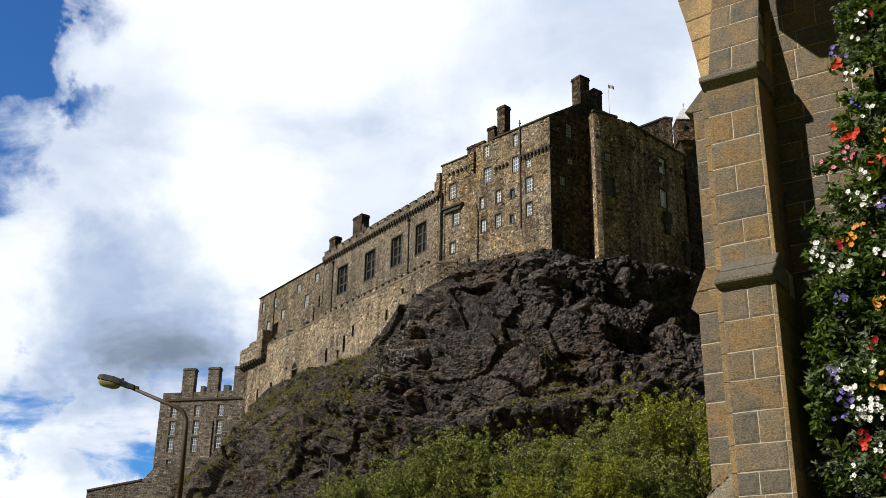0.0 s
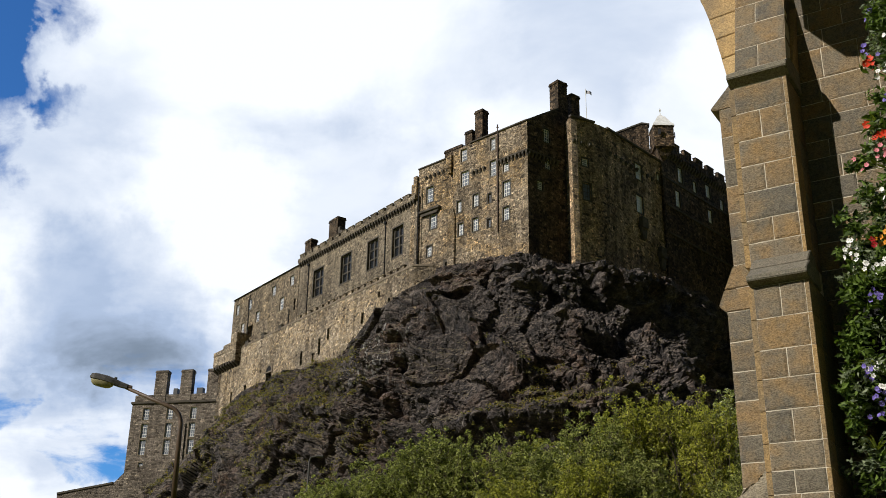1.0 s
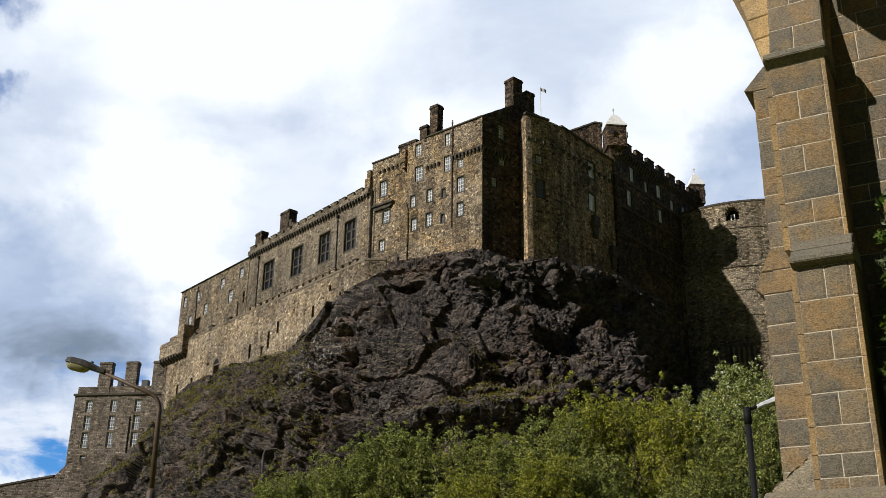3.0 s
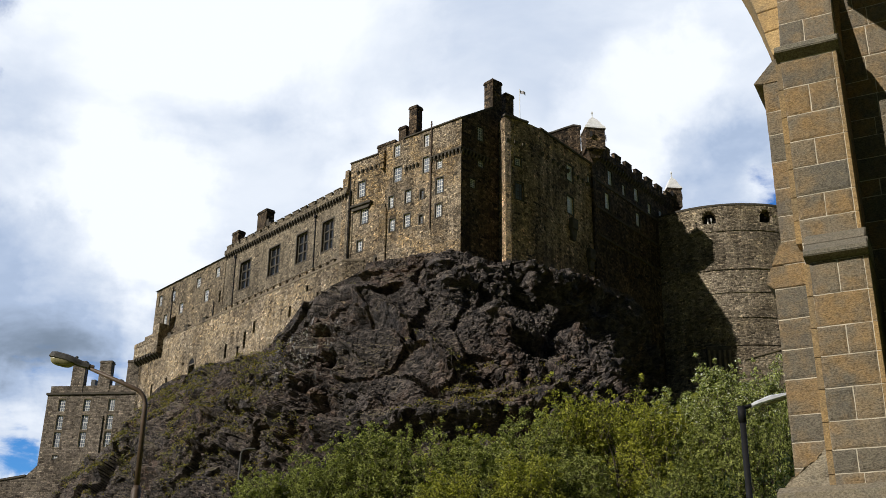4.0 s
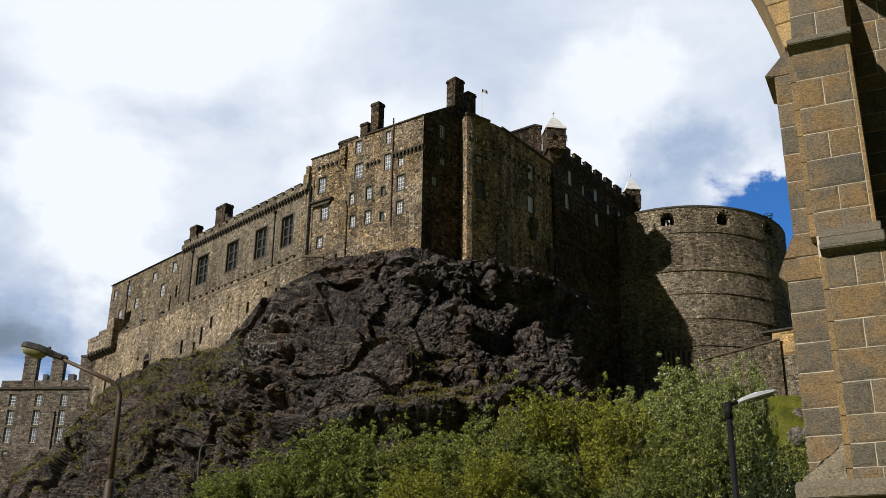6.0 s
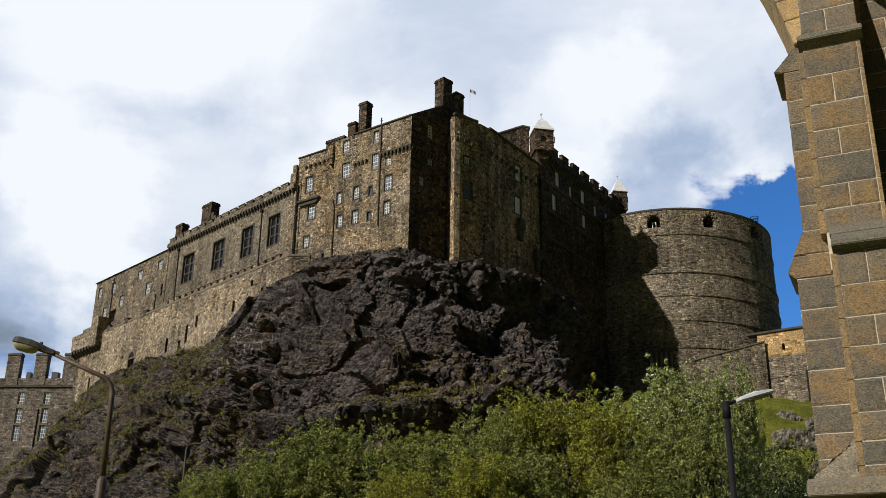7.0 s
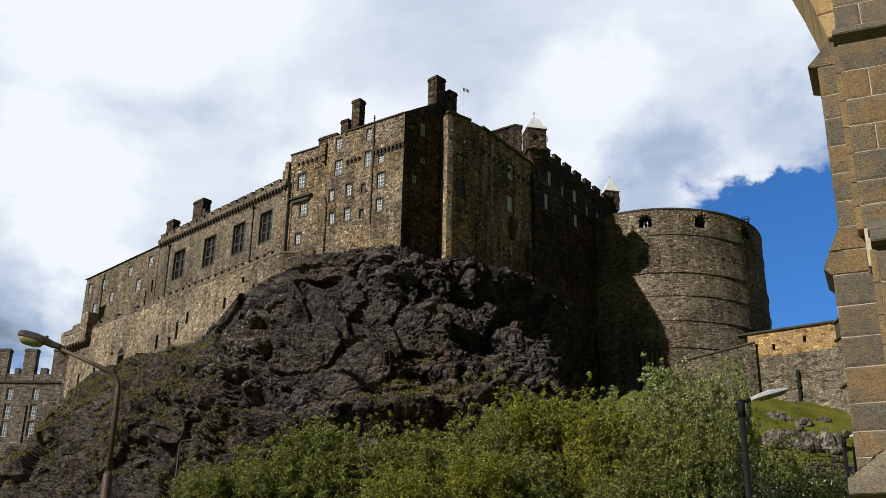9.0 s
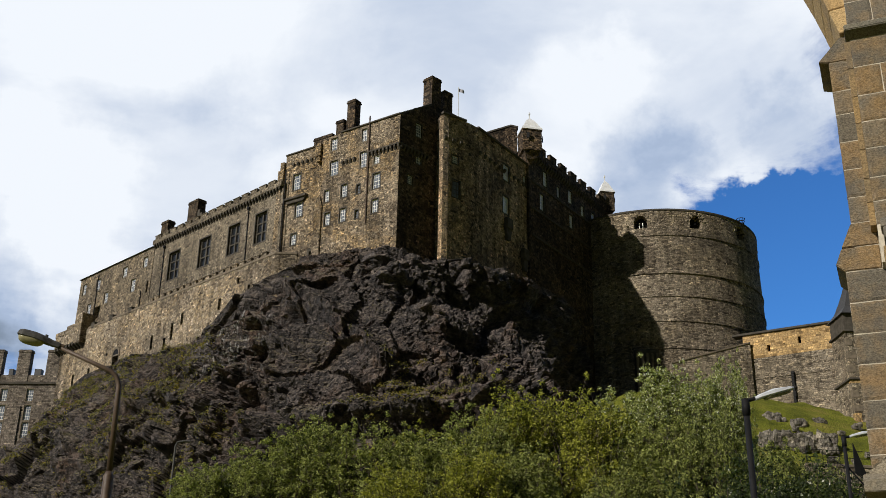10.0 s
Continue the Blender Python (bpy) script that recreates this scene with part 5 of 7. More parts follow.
def crag():
    nu, nv = 860, 470
    top = [(-95, 238, 12), (-74, 235, 23), (-62, 233, 27), (-54, 231, 35), (-45, 226, 43.4), (-41.5, 221.5, 48.2), (-36.0, 213.5, 50.2), (-31.5, 206.5, 52.8), (-23.6, 195, 54.4), (-17.4, 186, 53.2), (-13.6, 181, 52.6),
           (-8.2, 173.4, 54.7), (-2.0, 164.9, 60.0), (3.5, 161.6, 62.0), (9.5, 156.6, 62.1), (16.6, 149.0, 61.2), (20.5, 149.0, 61.0), (26.0, 150.2, 60.6), (29.5, 150.0, 59.8), (32.8, 150.6, 59.2), (36.0, 152.8, 60.5), (39.0, 155.8, 61.2), (42.0, 159.0, 61.5), (46, 164, 62.3), (50, 168.6, 62.6), (55, 174, 60)]
    foot = [(-100, 196, 0), (-80, 188, 0), (-60, 177, 2), (-40, 164, 4), (-20, 147, 6), (-6, 134, 8), (6, 125, 9), (16, 121, 10), (25, 121, 12), (31, 123, 14), (36, 126, 17), (40.5, 130.5, 20), (43.5, 138, 24), (45.5, 146, 28), (48.5, 155, 31), (52, 163, 34), (56, 170, 37)]
    u = np.linspace(0, 1, nu)
    v = np.linspace(0, 1.03, nv)
    T, B = smooth_run(top, u), smooth_run(foot, u)
    ug, vg = np.meshgrid(u, v, indexing="ij")
    Tg, Bg = np.repeat(T[:, None], nv, 1), np.repeat(B[:, None], nv, 1)
    plan = (np.clip(vg, 0, 1) ** 1.12)[..., None]
    P = Bg * (1 - plan) + Tg * plan
    P[..., 2] = Bg[..., 2] * (1 - vg) + Tg[..., 2] * vg
    # belly of the cliff: it stands out in mid height and steepens at the top
    way = (Tg - Bg)[..., :2]
    way /= np.linalg.norm(way, axis=-1, keepdims=True)
    x0, z0 = P[..., 0], P[..., 2]
    belly = 3.6 * np.sin(np.pi * np.clip(vg, 0, 1) ** 0.8) * (0.4 + 0.6 * step(-25, 0, x0)) * (1 - 0.7 * step(33, 42, x0))
    P[..., :2] -= way * belly[..., None]
    # the rock breaks outwards, square to the face
    nrm = np.cross(np.gradient(P, axis=0), np.gradient(P, axis=1))
    nrm /= np.linalg.norm(nrm, axis=-1, keepdims=True) + 1e-9
    nrm *= np.sign(-(nrm[..., :2] * way).sum(-1, keepdims=True) + 1e-9)
    for axis in (0, 1):
        for _ in range(12):
            nrm = (np.roll(nrm, 3, axis) + nrm + np.roll(nrm, -3, axis)) / 3
    nrm[..., 2] = np.clip(nrm[..., 2], 0, 1) * 0.6
    out = nrm.reshape(-1, 3)
    out = out / np.linalg.norm(out, axis=1, keepdims=True)
    p = P.reshape(-1, 3)
    vf = vg.reshape(-1)
    edge = 1 - 0.6 * step(0.97, 1.0, vf)
    f = p * np.array((1.0, 0.8, 1.0))
    f = f + 2.0 * np.stack([fbm(f * 0.07, 3, 11), fbm(f * 0.07, 3, 23), fbm(f * 0.07, 3, 37)], 1)
    fine = f + 0.4 * np.stack([fbm(f * 0.5, 2, 12), fbm(f * 0.5, 2, 24), fbm(f * 0.5, 2, 38)], 1)
    px, pz = p[:, 0], p[:, 2]
    right = step(8, 24, px)
    left = 1 - step(-22, 4, px)
    blocky = step(-0.15, 0.30, fbm(f * 0.055, 3, 81) + 0.35 * right - 0.2 * left)
    # fractured basalt: buttresses, blocks, stones
    d = 3.4 * facets(f * np.array((0.060, 0.060, 0.050)), 1)
    d += 1.9 * facets(f * np.array((0.14, 0.14, 0.13)), 5)
    d += (0.36 + 0.84 * blocky) * facets(fine * np.array((0.34, 0.34, 0.30)), 9)
    d += (0.20 + 0.50 * blocky) * facets(fine * np.array((0.80, 0.80, 0.85)), 13)
    d += (0.13 + 0.21 * blocky) * facets(fine * np.array((1.8, 1.8, 2.2)), 19)
    d += 0.8 * fbm(f * 0.13, 3, 3, 0.55, True) + 0.16 * fbm(f * 2.3, 2, 17, 0.6, True)
    # ledges: near-level beds that jut out and shade what is under them
    for size, amount, k in ((9.5, 3.0, 51), (4.1, 1.2, 55)):
        s = (fine[:, 2] + 0.22 * fine[:, 0] + 1.6 * facets(f * 0.11, k)) / size + 0.7 * fbm(f * 0.06, 2, k)
        saw = s - np.floor(s)
        d += amount * (np.where(saw < 0.86, saw / 0.86, (1 - saw) / 0.14) - 0.5) * (0.25 + 0.75 * step(-0.25, 0.35, fbm(f * 0.06, 2, k + 9))) * (1 - 0.5 * left)
    # hollows and upright clefts
    cave = step(0.22, 0.62, fbm(f * np.array((0.085, 0.085, 0.13)), 3, 77))
    d -= 3.0 * cave
    cleft = np.abs(value_noise(f * np.array((0.14, 0.1, 0.030)), 91))
    d -= 0.9 * (1 - step(0.0, 0.10, cleft)) * (0.3 + 0.7 * blocky)
    # a long overhanging shelf low on the face, a cave beside it, a gully and a rib under the hall
    shelf_z = 30.8 + 0.07 * px + 0.9 * fbm(f * 0.2, 2, 71)
    along = step(-4, 6, px) * (1 - step(27, 34, px))
    d += along * (2.6 * np.exp(-((pz - shelf_z - 1.4) / 1.5) ** 2) - 4.2 * np.exp(-((pz - shelf_z + 2.4) / 2.0) ** 2))
    d -= 3.4 * step(16, 18, px) * (1 - step(21, 23.5, px)) * np.exp(-((pz - 39) / 1.8) ** 2)
    d -= 1.2 * np.exp(-((px - (3.5 - 0.42 * (pz - 52))) / 1.5) ** 2) * step(46, 50, pz) * (1 - step(58, 62, pz))
    d += 2.4 * np.exp(-((px - (11.0 - 0.75 * (pz - 48))) / 1.6) ** 2) * step(36, 42, pz) * (1 - step(54, 60, pz))
    d -= 0.9 * step(0.90, 0.97, vf) * (1 - right)
    # the flank behind the shoulder lies back in a deep hollow
    d -= 2.0 * step(30.5, 34, px) * (1 - step(46, 52, px)) * step(42, 48, pz) * (1 - step(0.90, 1.0, vf))
    d *= edge * (0.5 + 0.5 * step(-60, -28, px)) * (1 - 0.45 * step(38, 44, px))
    p += out * d[:, None]
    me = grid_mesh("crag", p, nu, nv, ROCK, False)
    g = thing("castle_crag", "dark fractured basalt crag with mossy ledges under the castle", "rock", (10, 120, 20))
    ob = new("rock_face", me)
    ob.parent = g
    ob.matrix_parent_inverse = g.matrix_basis.inverted()
    # turf, gorse and ivy that hold on the ledges
    grid = p.reshape(nu, nv, 3)
    nrm = np.cross(grid[1:, :-1] - grid[:-1, :-1], grid[:-1, 1:] - grid[:-1, :-1]).reshape(-1, 3)
    nrm /= np.linalg.norm(nrm, axis=1, keepdims=True) + 1e-9
    nrm *= np.sign(nrm[:, 2:3] + 1e-6)
    spot = grid[:-1, :-1].reshape(-1, 3)
    rng = np.random.default_rng(12)
    want = step(0.45, 0.85, nrm[:, 2]) * step(0.16, 0.36, fbm(spot * 0.10, 3, 33) + 0.42 * (1 - step(-30, 8, spot[:, 0])) - 0.14)
    want *= step(18, 26, spot[:, 2])
    pick = np.nonzero(rng.random(len(spot)) < want * 0.15 * (1 - step(26, 34, spot[:, 0])))[0]
    half = rng.random(len(pick)) < 0.35
    for sel, mat, size, kind, label in ((pick[~half], TURF, 0.15, "turf", "patches of green turf on the ledges"), (pick[half], GORSE, 0.13, "gorse", "yellowish gorse and lichen on the ledges")):
        c = spot[sel] + nrm[sel] * 0.10
        t = new(kind, leaves_mesh(kind, c.tolist(), rng.uniform(0.25, 0.75, len(c)), 16, size, mat, len(c), -0.3))
        t.parent = g
        t.matrix_parent_inverse = g.matrix_basis.inverted()
        tagged(t, label, kind="stuff")
    # broken blocks that stand out of the face, thickest on its blocky side
    blocky_at = blocky.reshape(nu, nv)[:-1, :-1].reshape(-1)
    face = out.reshape(nu, nv, 3)[:-1, :-1].reshape(-1, 3)
    rng = np.random.default_rng(31)
    bm = bmesh.new()
    bmesh.ops.create_icosphere(bm, subdivisions=2, radius=1.0)
    ball = np.array([v.co for v in bm.verts])
    tri = np.array([[v.index for v in q.verts] for q in bm.faces])
    bm.free()
    vs, fs, base = [], [], 0
    for count, lo, hi in ((3000, 0.22, 0.60), (700, 0.60, 1.2), (60, 1.2, 1.9)):
        chance = (0.04 + 0.96 * blocky_at ** 2) * (0.10 + 0.90 * step(4, 18, spot[:, 0])) * step(-50, -10, spot[:, 0]) * (1 - step(33, 38, spot[:, 0])) * step(14, 20, spot[:, 2])
        for a in rng.choice(len(spot), count, p=chance / chance.sum()):
            r = lo + (hi - lo) * rng.random() ** 2
            power = rng.uniform(4.0, 9.0)
            c = ball / (np.abs(ball) ** power).sum(1, keepdims=True) ** (1 / power)
            for _ in range(5):
                cut = rng.normal(size=3)
                cut /= np.linalg.norm(cut)
                over = np.maximum(c @ cut - rng.uniform(0.55, 0.9), 0)
                c = c - over[:, None] * cut
            c = c * (1 + 0.08 * rng.normal(size=(len(c), 1))) * rng.uniform((0.7, 0.6, 0.5), (1.3, 1.2, 0.95)) * r
            turn = np.array(Euler((rng.normal() * 0.25, rng.normal() * 0.25, rng.uniform(0, 6.28))).to_matrix())
            vs.append(c @ turn.T + spot[a] - face[a] * r * rng.uniform(0.25, 0.7))
            fs.append(tri + base)
            base += len(c)
    me = bpy.data.meshes.new("rock_blocks")
    me.from_pydata(np.concatenate(vs).tolist(), [], np.concatenate(fs).tolist())
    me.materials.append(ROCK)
    t = new("broken_rock", me)
    t.parent = g
    t.matrix_parent_inverse = g.matrix_basis.inverted()
    tagged(t, "angular blocks of dark broken rock", kind="stuff")
    # loose boulders at the crag's shoulder
    for k, (x, y, z, s) in enumerate(((33.0, 143.5, 45.8, 2.3), (35.6, 141.5, 42.0, 2.9), (30.8, 146, 51.0, 1.4), (37.6, 140.5, 38.2, 2.2), (31.6, 139.5, 41.0, 1.8))):
        bm = bmesh.new()
        bmesh.ops.create_icosphere(bm, subdivisions=5, radius=1.0)
        co = np.array([v.co for v in bm.verts])
        dd = 1 + 0.55 * facets(co * 1.1 + k * 9.1, 3) + 0.28 * facets(co * 2.9 + k, 8) + 0.10 * facets(co * 7.0 + k, 6)
        for v, c, e in zip(bm.verts, co, dd):
            v.co = Vector((x + c[0] * s * e, y + c[1] * s * e, z + c[2] * s * 1.05 * e))
        part("boulder", bm, ROCK, g)
    return g


def ground_height(x, y):
    right = step(6, 30, x)
    z = 7.0 * step(38, 80, y) + (1.0 + 5.0 * right) * step(75, 100, y)
    side = step(30, 62, x)
    z = z + side * (8.2 * step(70, 110, y) + 26.0 * step(112, 172, y))
    z = z + 12 * step(100, 160, y) * (1 - side) * right
    z = z * (1 - step(190, 330, y)) * step(-60, -20, x) * (1 - step(150, 300, np.abs(x)))
    return z


def ground():
    xs = np.concatenate((-np.geomspace(4000, 130, 24), np.linspace(-120, 140, 174), np.geomspace(150, 4000, 24)))
    ys = np.concatenate((-np.geomspace(4000, 24, 24), np.linspace(-20, 200, 150), np.geomspace(205, 4500, 24)))
    gx, gy = np.meshgrid(xs, ys, indexing="ij")
    z = ground_height(gx, gy)
    p = np.stack([gx, gy, z], -1).reshape(-1, 3)
    soft = step(45, 90, p[:, 1]) * (1 - step(200, 260, p[:, 1]))
    p[:, 2] += soft * (1.1 * fbm(p * 0.07, 3, 5) + 0.35 * fbm(p * 0.33, 3, 9))
    me = grid_mesh("ground", p, len(xs), len(ys), GRASS, True)
    tagged(new("ground", me), "grassy hillside rising from the street to the castle walls", "ground", kind="structure")


def outcrops():
    """Grey stones breaking through the grass bank."""
    rng = np.random.default_rng(4)
    for k in range(26):
        x, y = rng.uniform(74, 92), rng.uniform(128, 152)
        if k < 7:
            x, y = 71.6 + k * 1.55 + rng.uniform(-0.3, 0.3), 142.2 - k * 0.1
        s = rng.uniform(0.9, 1.35) if k < 7 else rng.uniform(0.35, 1.1)
        bm = bmesh.new()
        bmesh.ops.create_icosphere(bm, subdivisions=3, radius=1.0)
        co = np.array([v.co for v in bm.verts])
        co /= (np.abs(co) ** 5).sum(1, keepdims=True) ** 0.2
        dd = 1 + 0.35 * facets(co * 1.1 + k * 7.7, 3) + 0.15 * facets(co * 2.6 + k, 8)
        for v, c, e in zip(bm.verts, co, dd):
            v.co = Vector((c[0] * s * 1.1 * e, c[1] * s * 0.8 * e, c[2] * s * (1.25 if k < 7 else 0.8) * e))
        g = new("boulder", mesh_of("boulder", bm, BOULDER, False))
        g.location = (x, y, float(ground_height(np.array(x), np.array(y))) + 0.25 * s)
        tagged(g, "grey stone outcrop breaking through the grass bank", "rock", "outcrops on the bank")


BOULDER = rubble("outcrop_stone", [(0.16, 0.15, 0.13), (0.24, 0.22, 0.19), (0.11, 0.10, 0.09)], (0.9, 0.7), mortar=(0.1, 0.09, 0.08), soot=0.5, mortar_show=0.3)
ground()
crag()
outcrops()


# ---- trees, lamps, wall and rail at the roadside ----
LEAF_MID = leaf_material("leaf_mid_green", (0.036, 0.048, 0.014), (0.43, 0.46, 0.135))
LEAF_YELLOW = leaf_material("leaf_yellow_green", (0.075, 0.085, 0.014), (0.47, 0.47, 0.07))
LEAF_PALE = leaf_material("leaf_pale_green", (0.06, 0.075, 0.02), (0.56, 0.60, 0.21), (0.78, 0.79, 0.68), 0.11)
LEAF_DARK = leaf_material("leaf_dark_shrub", (0.008, 0.015, 0.004), (0.06, 0.085, 0.018), (0.70, 0.68, 0.60), 0.025)
BARK = plain("grey_brown_bark", (0.075, 0.058, 0.042), 0.9, vary=0.4, scale=6.0, bump=0.5)


def make_tree(name, label, height, radius, mat, seed, clumps=70, per=110, size=0.15, open_form=0.0, low=0.2):
    """Stems, limbs and a crown of small leaves with an uneven outline; stands at the origin."""
    rng = random.Random(seed)
    g = thing(name, label, "tree", (0, 0, 0), group="roadside trees")
    bm = bmesh.new()
    stems, tips, sizes = 3 if open_form else 2, [], []
    for k in range(stems):
        a = rng.uniform(0, 6.28)
        p, r = Vector((0.25 * math.cos(a), 0.25 * math.sin(a), -0.6)), 0.16
        d = Vector((0.22 * math.cos(a), 0.22 * math.sin(a), 1)).normalized()
        for j in range(6):
            q = p + d * height * 0.145
            rod(bm, p, q, r, r * 0.78, 7)
            d = (d + Vector((rng.uniform(-0.2, 0.2), rng.uniform(-0.2, 0.2), 0.1))).normalized()
            p, r = q, r * 0.78
    for k in range(clumps):
        t = rng.random()
        z = height * (low + (0.98 - low) * t)
        w = radius * (math.sin(math.pi * min(max((z / height - low * 0.6) / (1.06 - low * 0.6), 0.02), 0.98)) ** 0.6) * (1 - 0.25 * t)
        a, f = rng.uniform(0, 6.28), rng.uniform(0.25, 1.0) ** 0.5
        c = Vector((w * f * math.cos(a), w * f * math.sin(a), z + rng.uniform(-0.4, 0.6)))
        tips.append(c)
        sizes.append(rng.uniform(0.45, 1.0) * (1 - 0.45 * open_form))
        root = Vector((c.x * 0.25, c.y * 0.25, max(c.z - rng.uniform(1.0, 2.6), 0.4)))
        mid = (root + c) / 2 + Vector((rng.uniform(-0.2, 0.2), rng.uniform(-0.2, 0.2), 0.15))
        rod(bm, root, mid, 0.045, 0.03, 5)
        rod(bm, mid, c, 0.03, 0.012, 5)
        if open_form:
            for j in range(3):
                e = c + Vector((rng.uniform(-0.6, 0.6), rng.uniform(-0.6, 0.6), rng.uniform(0.4, 1.7)))
                rod(bm, c, e, 0.014, 0.005, 4)
                for f, r in ((0.55, 0.38), (1.0, 0.20)):
                    tips.append(c.lerp(e, f))
                    sizes.append(rng.uniform(0.7, 1.2) * r)
    part("trunk", bm, BARK, g)
    ob = new("crown", leaves_mesh("crown", [tuple(t) for t in tips], sizes, per, size, mat, seed))
    ob.parent = g
    return g


def at_ground(x, y):
    return float(ground_height(np.array(float(x)), np.array(float(y))))


def plant():
    mid = make_tree("tree", "bushy mid-green young tree on the bank below the crag", 9.0, 3.4, LEAF_MID, 3, 180, 38, 0.074, 0.55)
    mid2 = make_tree("tree", "bushy mid-green young tree on the bank below the crag", 9.0, 3.2, LEAF_MID, 11, 180, 38, 0.074, 0.7)
    yel = make_tree("tree", "thin yellow-green tree with bare brown twigs showing", 9.0, 3.0, LEAF_YELLOW, 5, 150, 28, 0.075, 0.8)
    pale = make_tree("tree", "pale green tree with upright silvery blossoming shoots", 12.0, 3.4, LEAF_PALE, 7, 190, 36, 0.074, 0.85)
    shrub = make_tree("shrub", "dark green shrub with scattered white blossom at the roadside", 6.0, 3.2, LEAF_DARK, 9, 110, 170, 0.075, 0.0, 0.05)
    base = {mid: 9.6, mid2: 9.6, yel: 9.8, pale: 13.0, shrub: 6.4}
    used = set()
    spots = ((mid, -7.6, 62, 9.6), (mid2, -4.4, 61, 11.8), (mid, -1.5, 62, 13.2), (mid2, 1.6, 63, 14.9), (mid, 4.6, 62, 14.6), (mid2, 7.9, 61, 14.2), (yel, 8.4, 66, 15.6), (mid, 11.2, 62, 15.8),
             (yel, 13.6, 64, 17.8), (mid2, 13.2, 59, 13.2), (yel, 16.9, 63, 18.0), (yel, 19.0, 61, 16.8), (mid, 18.2, 57, 12.0), (mid2, 21.8, 59, 15.2), (pale, 20.8, 63, 18.6), (pale, 23.6, 62, 20.2), (pale, 25.2, 61, 19.4, 0.75), (pale, 27.6, 62, 20.8, 0.5),
             (shrub, 30.2, 61, 13.9), (mid, 23.4, 57, 15.2, 0.8), (mid2, 27.2, 56, 13.4, 0.8), (shrub, 22.9, 46, 11.0), (shrub, 25.4, 47, 10.6), (shrub, 20.3, 45, 10.6), (shrub, 17.6, 45, 9.6), (shrub, 27.2, 47, 10.2), (shrub, 24.2, 44.5, 9.6), (shrub, 29.5, 52, 11.2), (mid, 31.8, 60, 13.2), (mid2, -10.8, 63, 8.6), (yel, 10.0, 57, 12.8), (yel, 5.6, 57, 11.8),
             (mid, 34.5, 82, 19.0), (mid2, 38.5, 84, 20.0), (pale, 36.0, 88, 25.5), (pale, 39.0, 92, 25.5, 0.8))
    for k, (kind, x, y, top, *slim) in enumerate(spots):
        z = at_ground(x, y)
        s = (top - z) / base[kind]
        wide = min(s, 1.15) * (slim[0] if slim else 1.0)
        m = pose(x, y, z, 0, 0, 61 * k) @ Matrix.Diagonal((wide, wide, s, 1))
        if kind in used:
            c = copy_thing(kind, pose(x, y, z, 0, 0, 61 * k))
            c.scale = (wide, wide, s)
        else:
            used.add(kind)
            kind.matrix_basis = m


def street_lamp_old():
    g = thing("street_lamp", "old brown steel street lamp with a curved arm and lantern head", "street lamp", (-5.15, 23.6, 0))
    bm = bmesh.new()
    tube(bm, [(-5.12, 23.6, 0), (-5.12, 23.6, 5.35), (-5.12, 23.6, 5.45)], [0.105, 0.105, 0.07], 14)
    part("base_tube", bm, LAMPPOST, g, smooth=True)
    bm = bmesh.new()
    pts = [Vector((-5.12, 23.6, 5.4)), Vector((-5.15, 23.6, 7.22))]
    for i in range(1, 8):
        a = math.pi / 2 * 0.78 * i / 7
        pts.append(Vector((-5.15 - 0.40 * (1 - math.cos(a)), 23.6, 7.22 + 0.42 * math.sin(a))))
    pts.append(Vector((-6.55, 23.6, 8.07)))
    tube(bm, pts, [0.062, 0.058] + [0.052] * 7 + [0.04], 12)
    part("arm", bm, LAMPPOST, g, smooth=True)
    m = Matrix.Translation((-6.5, 23.6, 8.09)) @ Matrix.Rotation(radians(12), 4, "Y")
    bm = bmesh.new()
    rings = []
    for x, w, top, low in ((0.02, 0.06, 0.05, -0.05), (-0.16, 0.085, 0.075, -0.055), (-0.34, 0.14, 0.115, -0.03), (-0.52, 0.165, 0.14, -0.012), (-0.78, 0.165, 0.14, -0.012), (-0.87, 0.14, 0.115, -0.01), (-0.90, 0.09, 0.06, -0.005)):
        rings.append([bm.verts.new((x, w * a, top * b if b > 0 else low)) for a, b in ((-1, 0), (-1, 0.45), (-0.72, 0.86), (-0.3, 1), (0.3, 1), (0.72, 0.86), (1, 0.45), (1, 0))])
    for a, b in zip(rings, rings[1:]):
        for k in range(8):
            bm.faces.new((a[k], a[(k + 1) % 8], b[(k + 1) % 8], b[k]))
    bm.faces.new(rings[0])
    bm.faces.new(rings[-1][::-1])
    h = part("lantern_hood", bm, LAMPHOOD, g, "weathered grey metal hood", m=m)
    bm = bmesh.new()
    bmesh.ops.create_uvsphere(bm, u_segments=20, v_segments=12, radius=1.0)
    for v in bm.verts:
        q = max(abs(v.co.x), 1e-6)
        v.co = Vector((-0.60 + 0.28 * math.copysign(q ** 0.6, v.co.x), 0.15 * v.co.y, -0.012 + 0.15 * min(v.co.z, 0.02)))
    part("lantern_bowl", bm, LAMPBOWL, h, "yellowed clear plastic bowl", m=m, smooth=True)
    bm = bmesh.new()
    rod(bm, (-0.1, 0, 0), (0.12, 0, 0), 0.055, 0.045, 12)
    part("spigot", bm, LAMPPOST, h, m=m)
    bm = bmesh.new()
    rod(bm, (-0.32, 0, 0.09), (-0.32, 0, 0.15), 0.04, 0.035, 10)
    part("photocell", bm, LAMPHOOD, h, m=m)


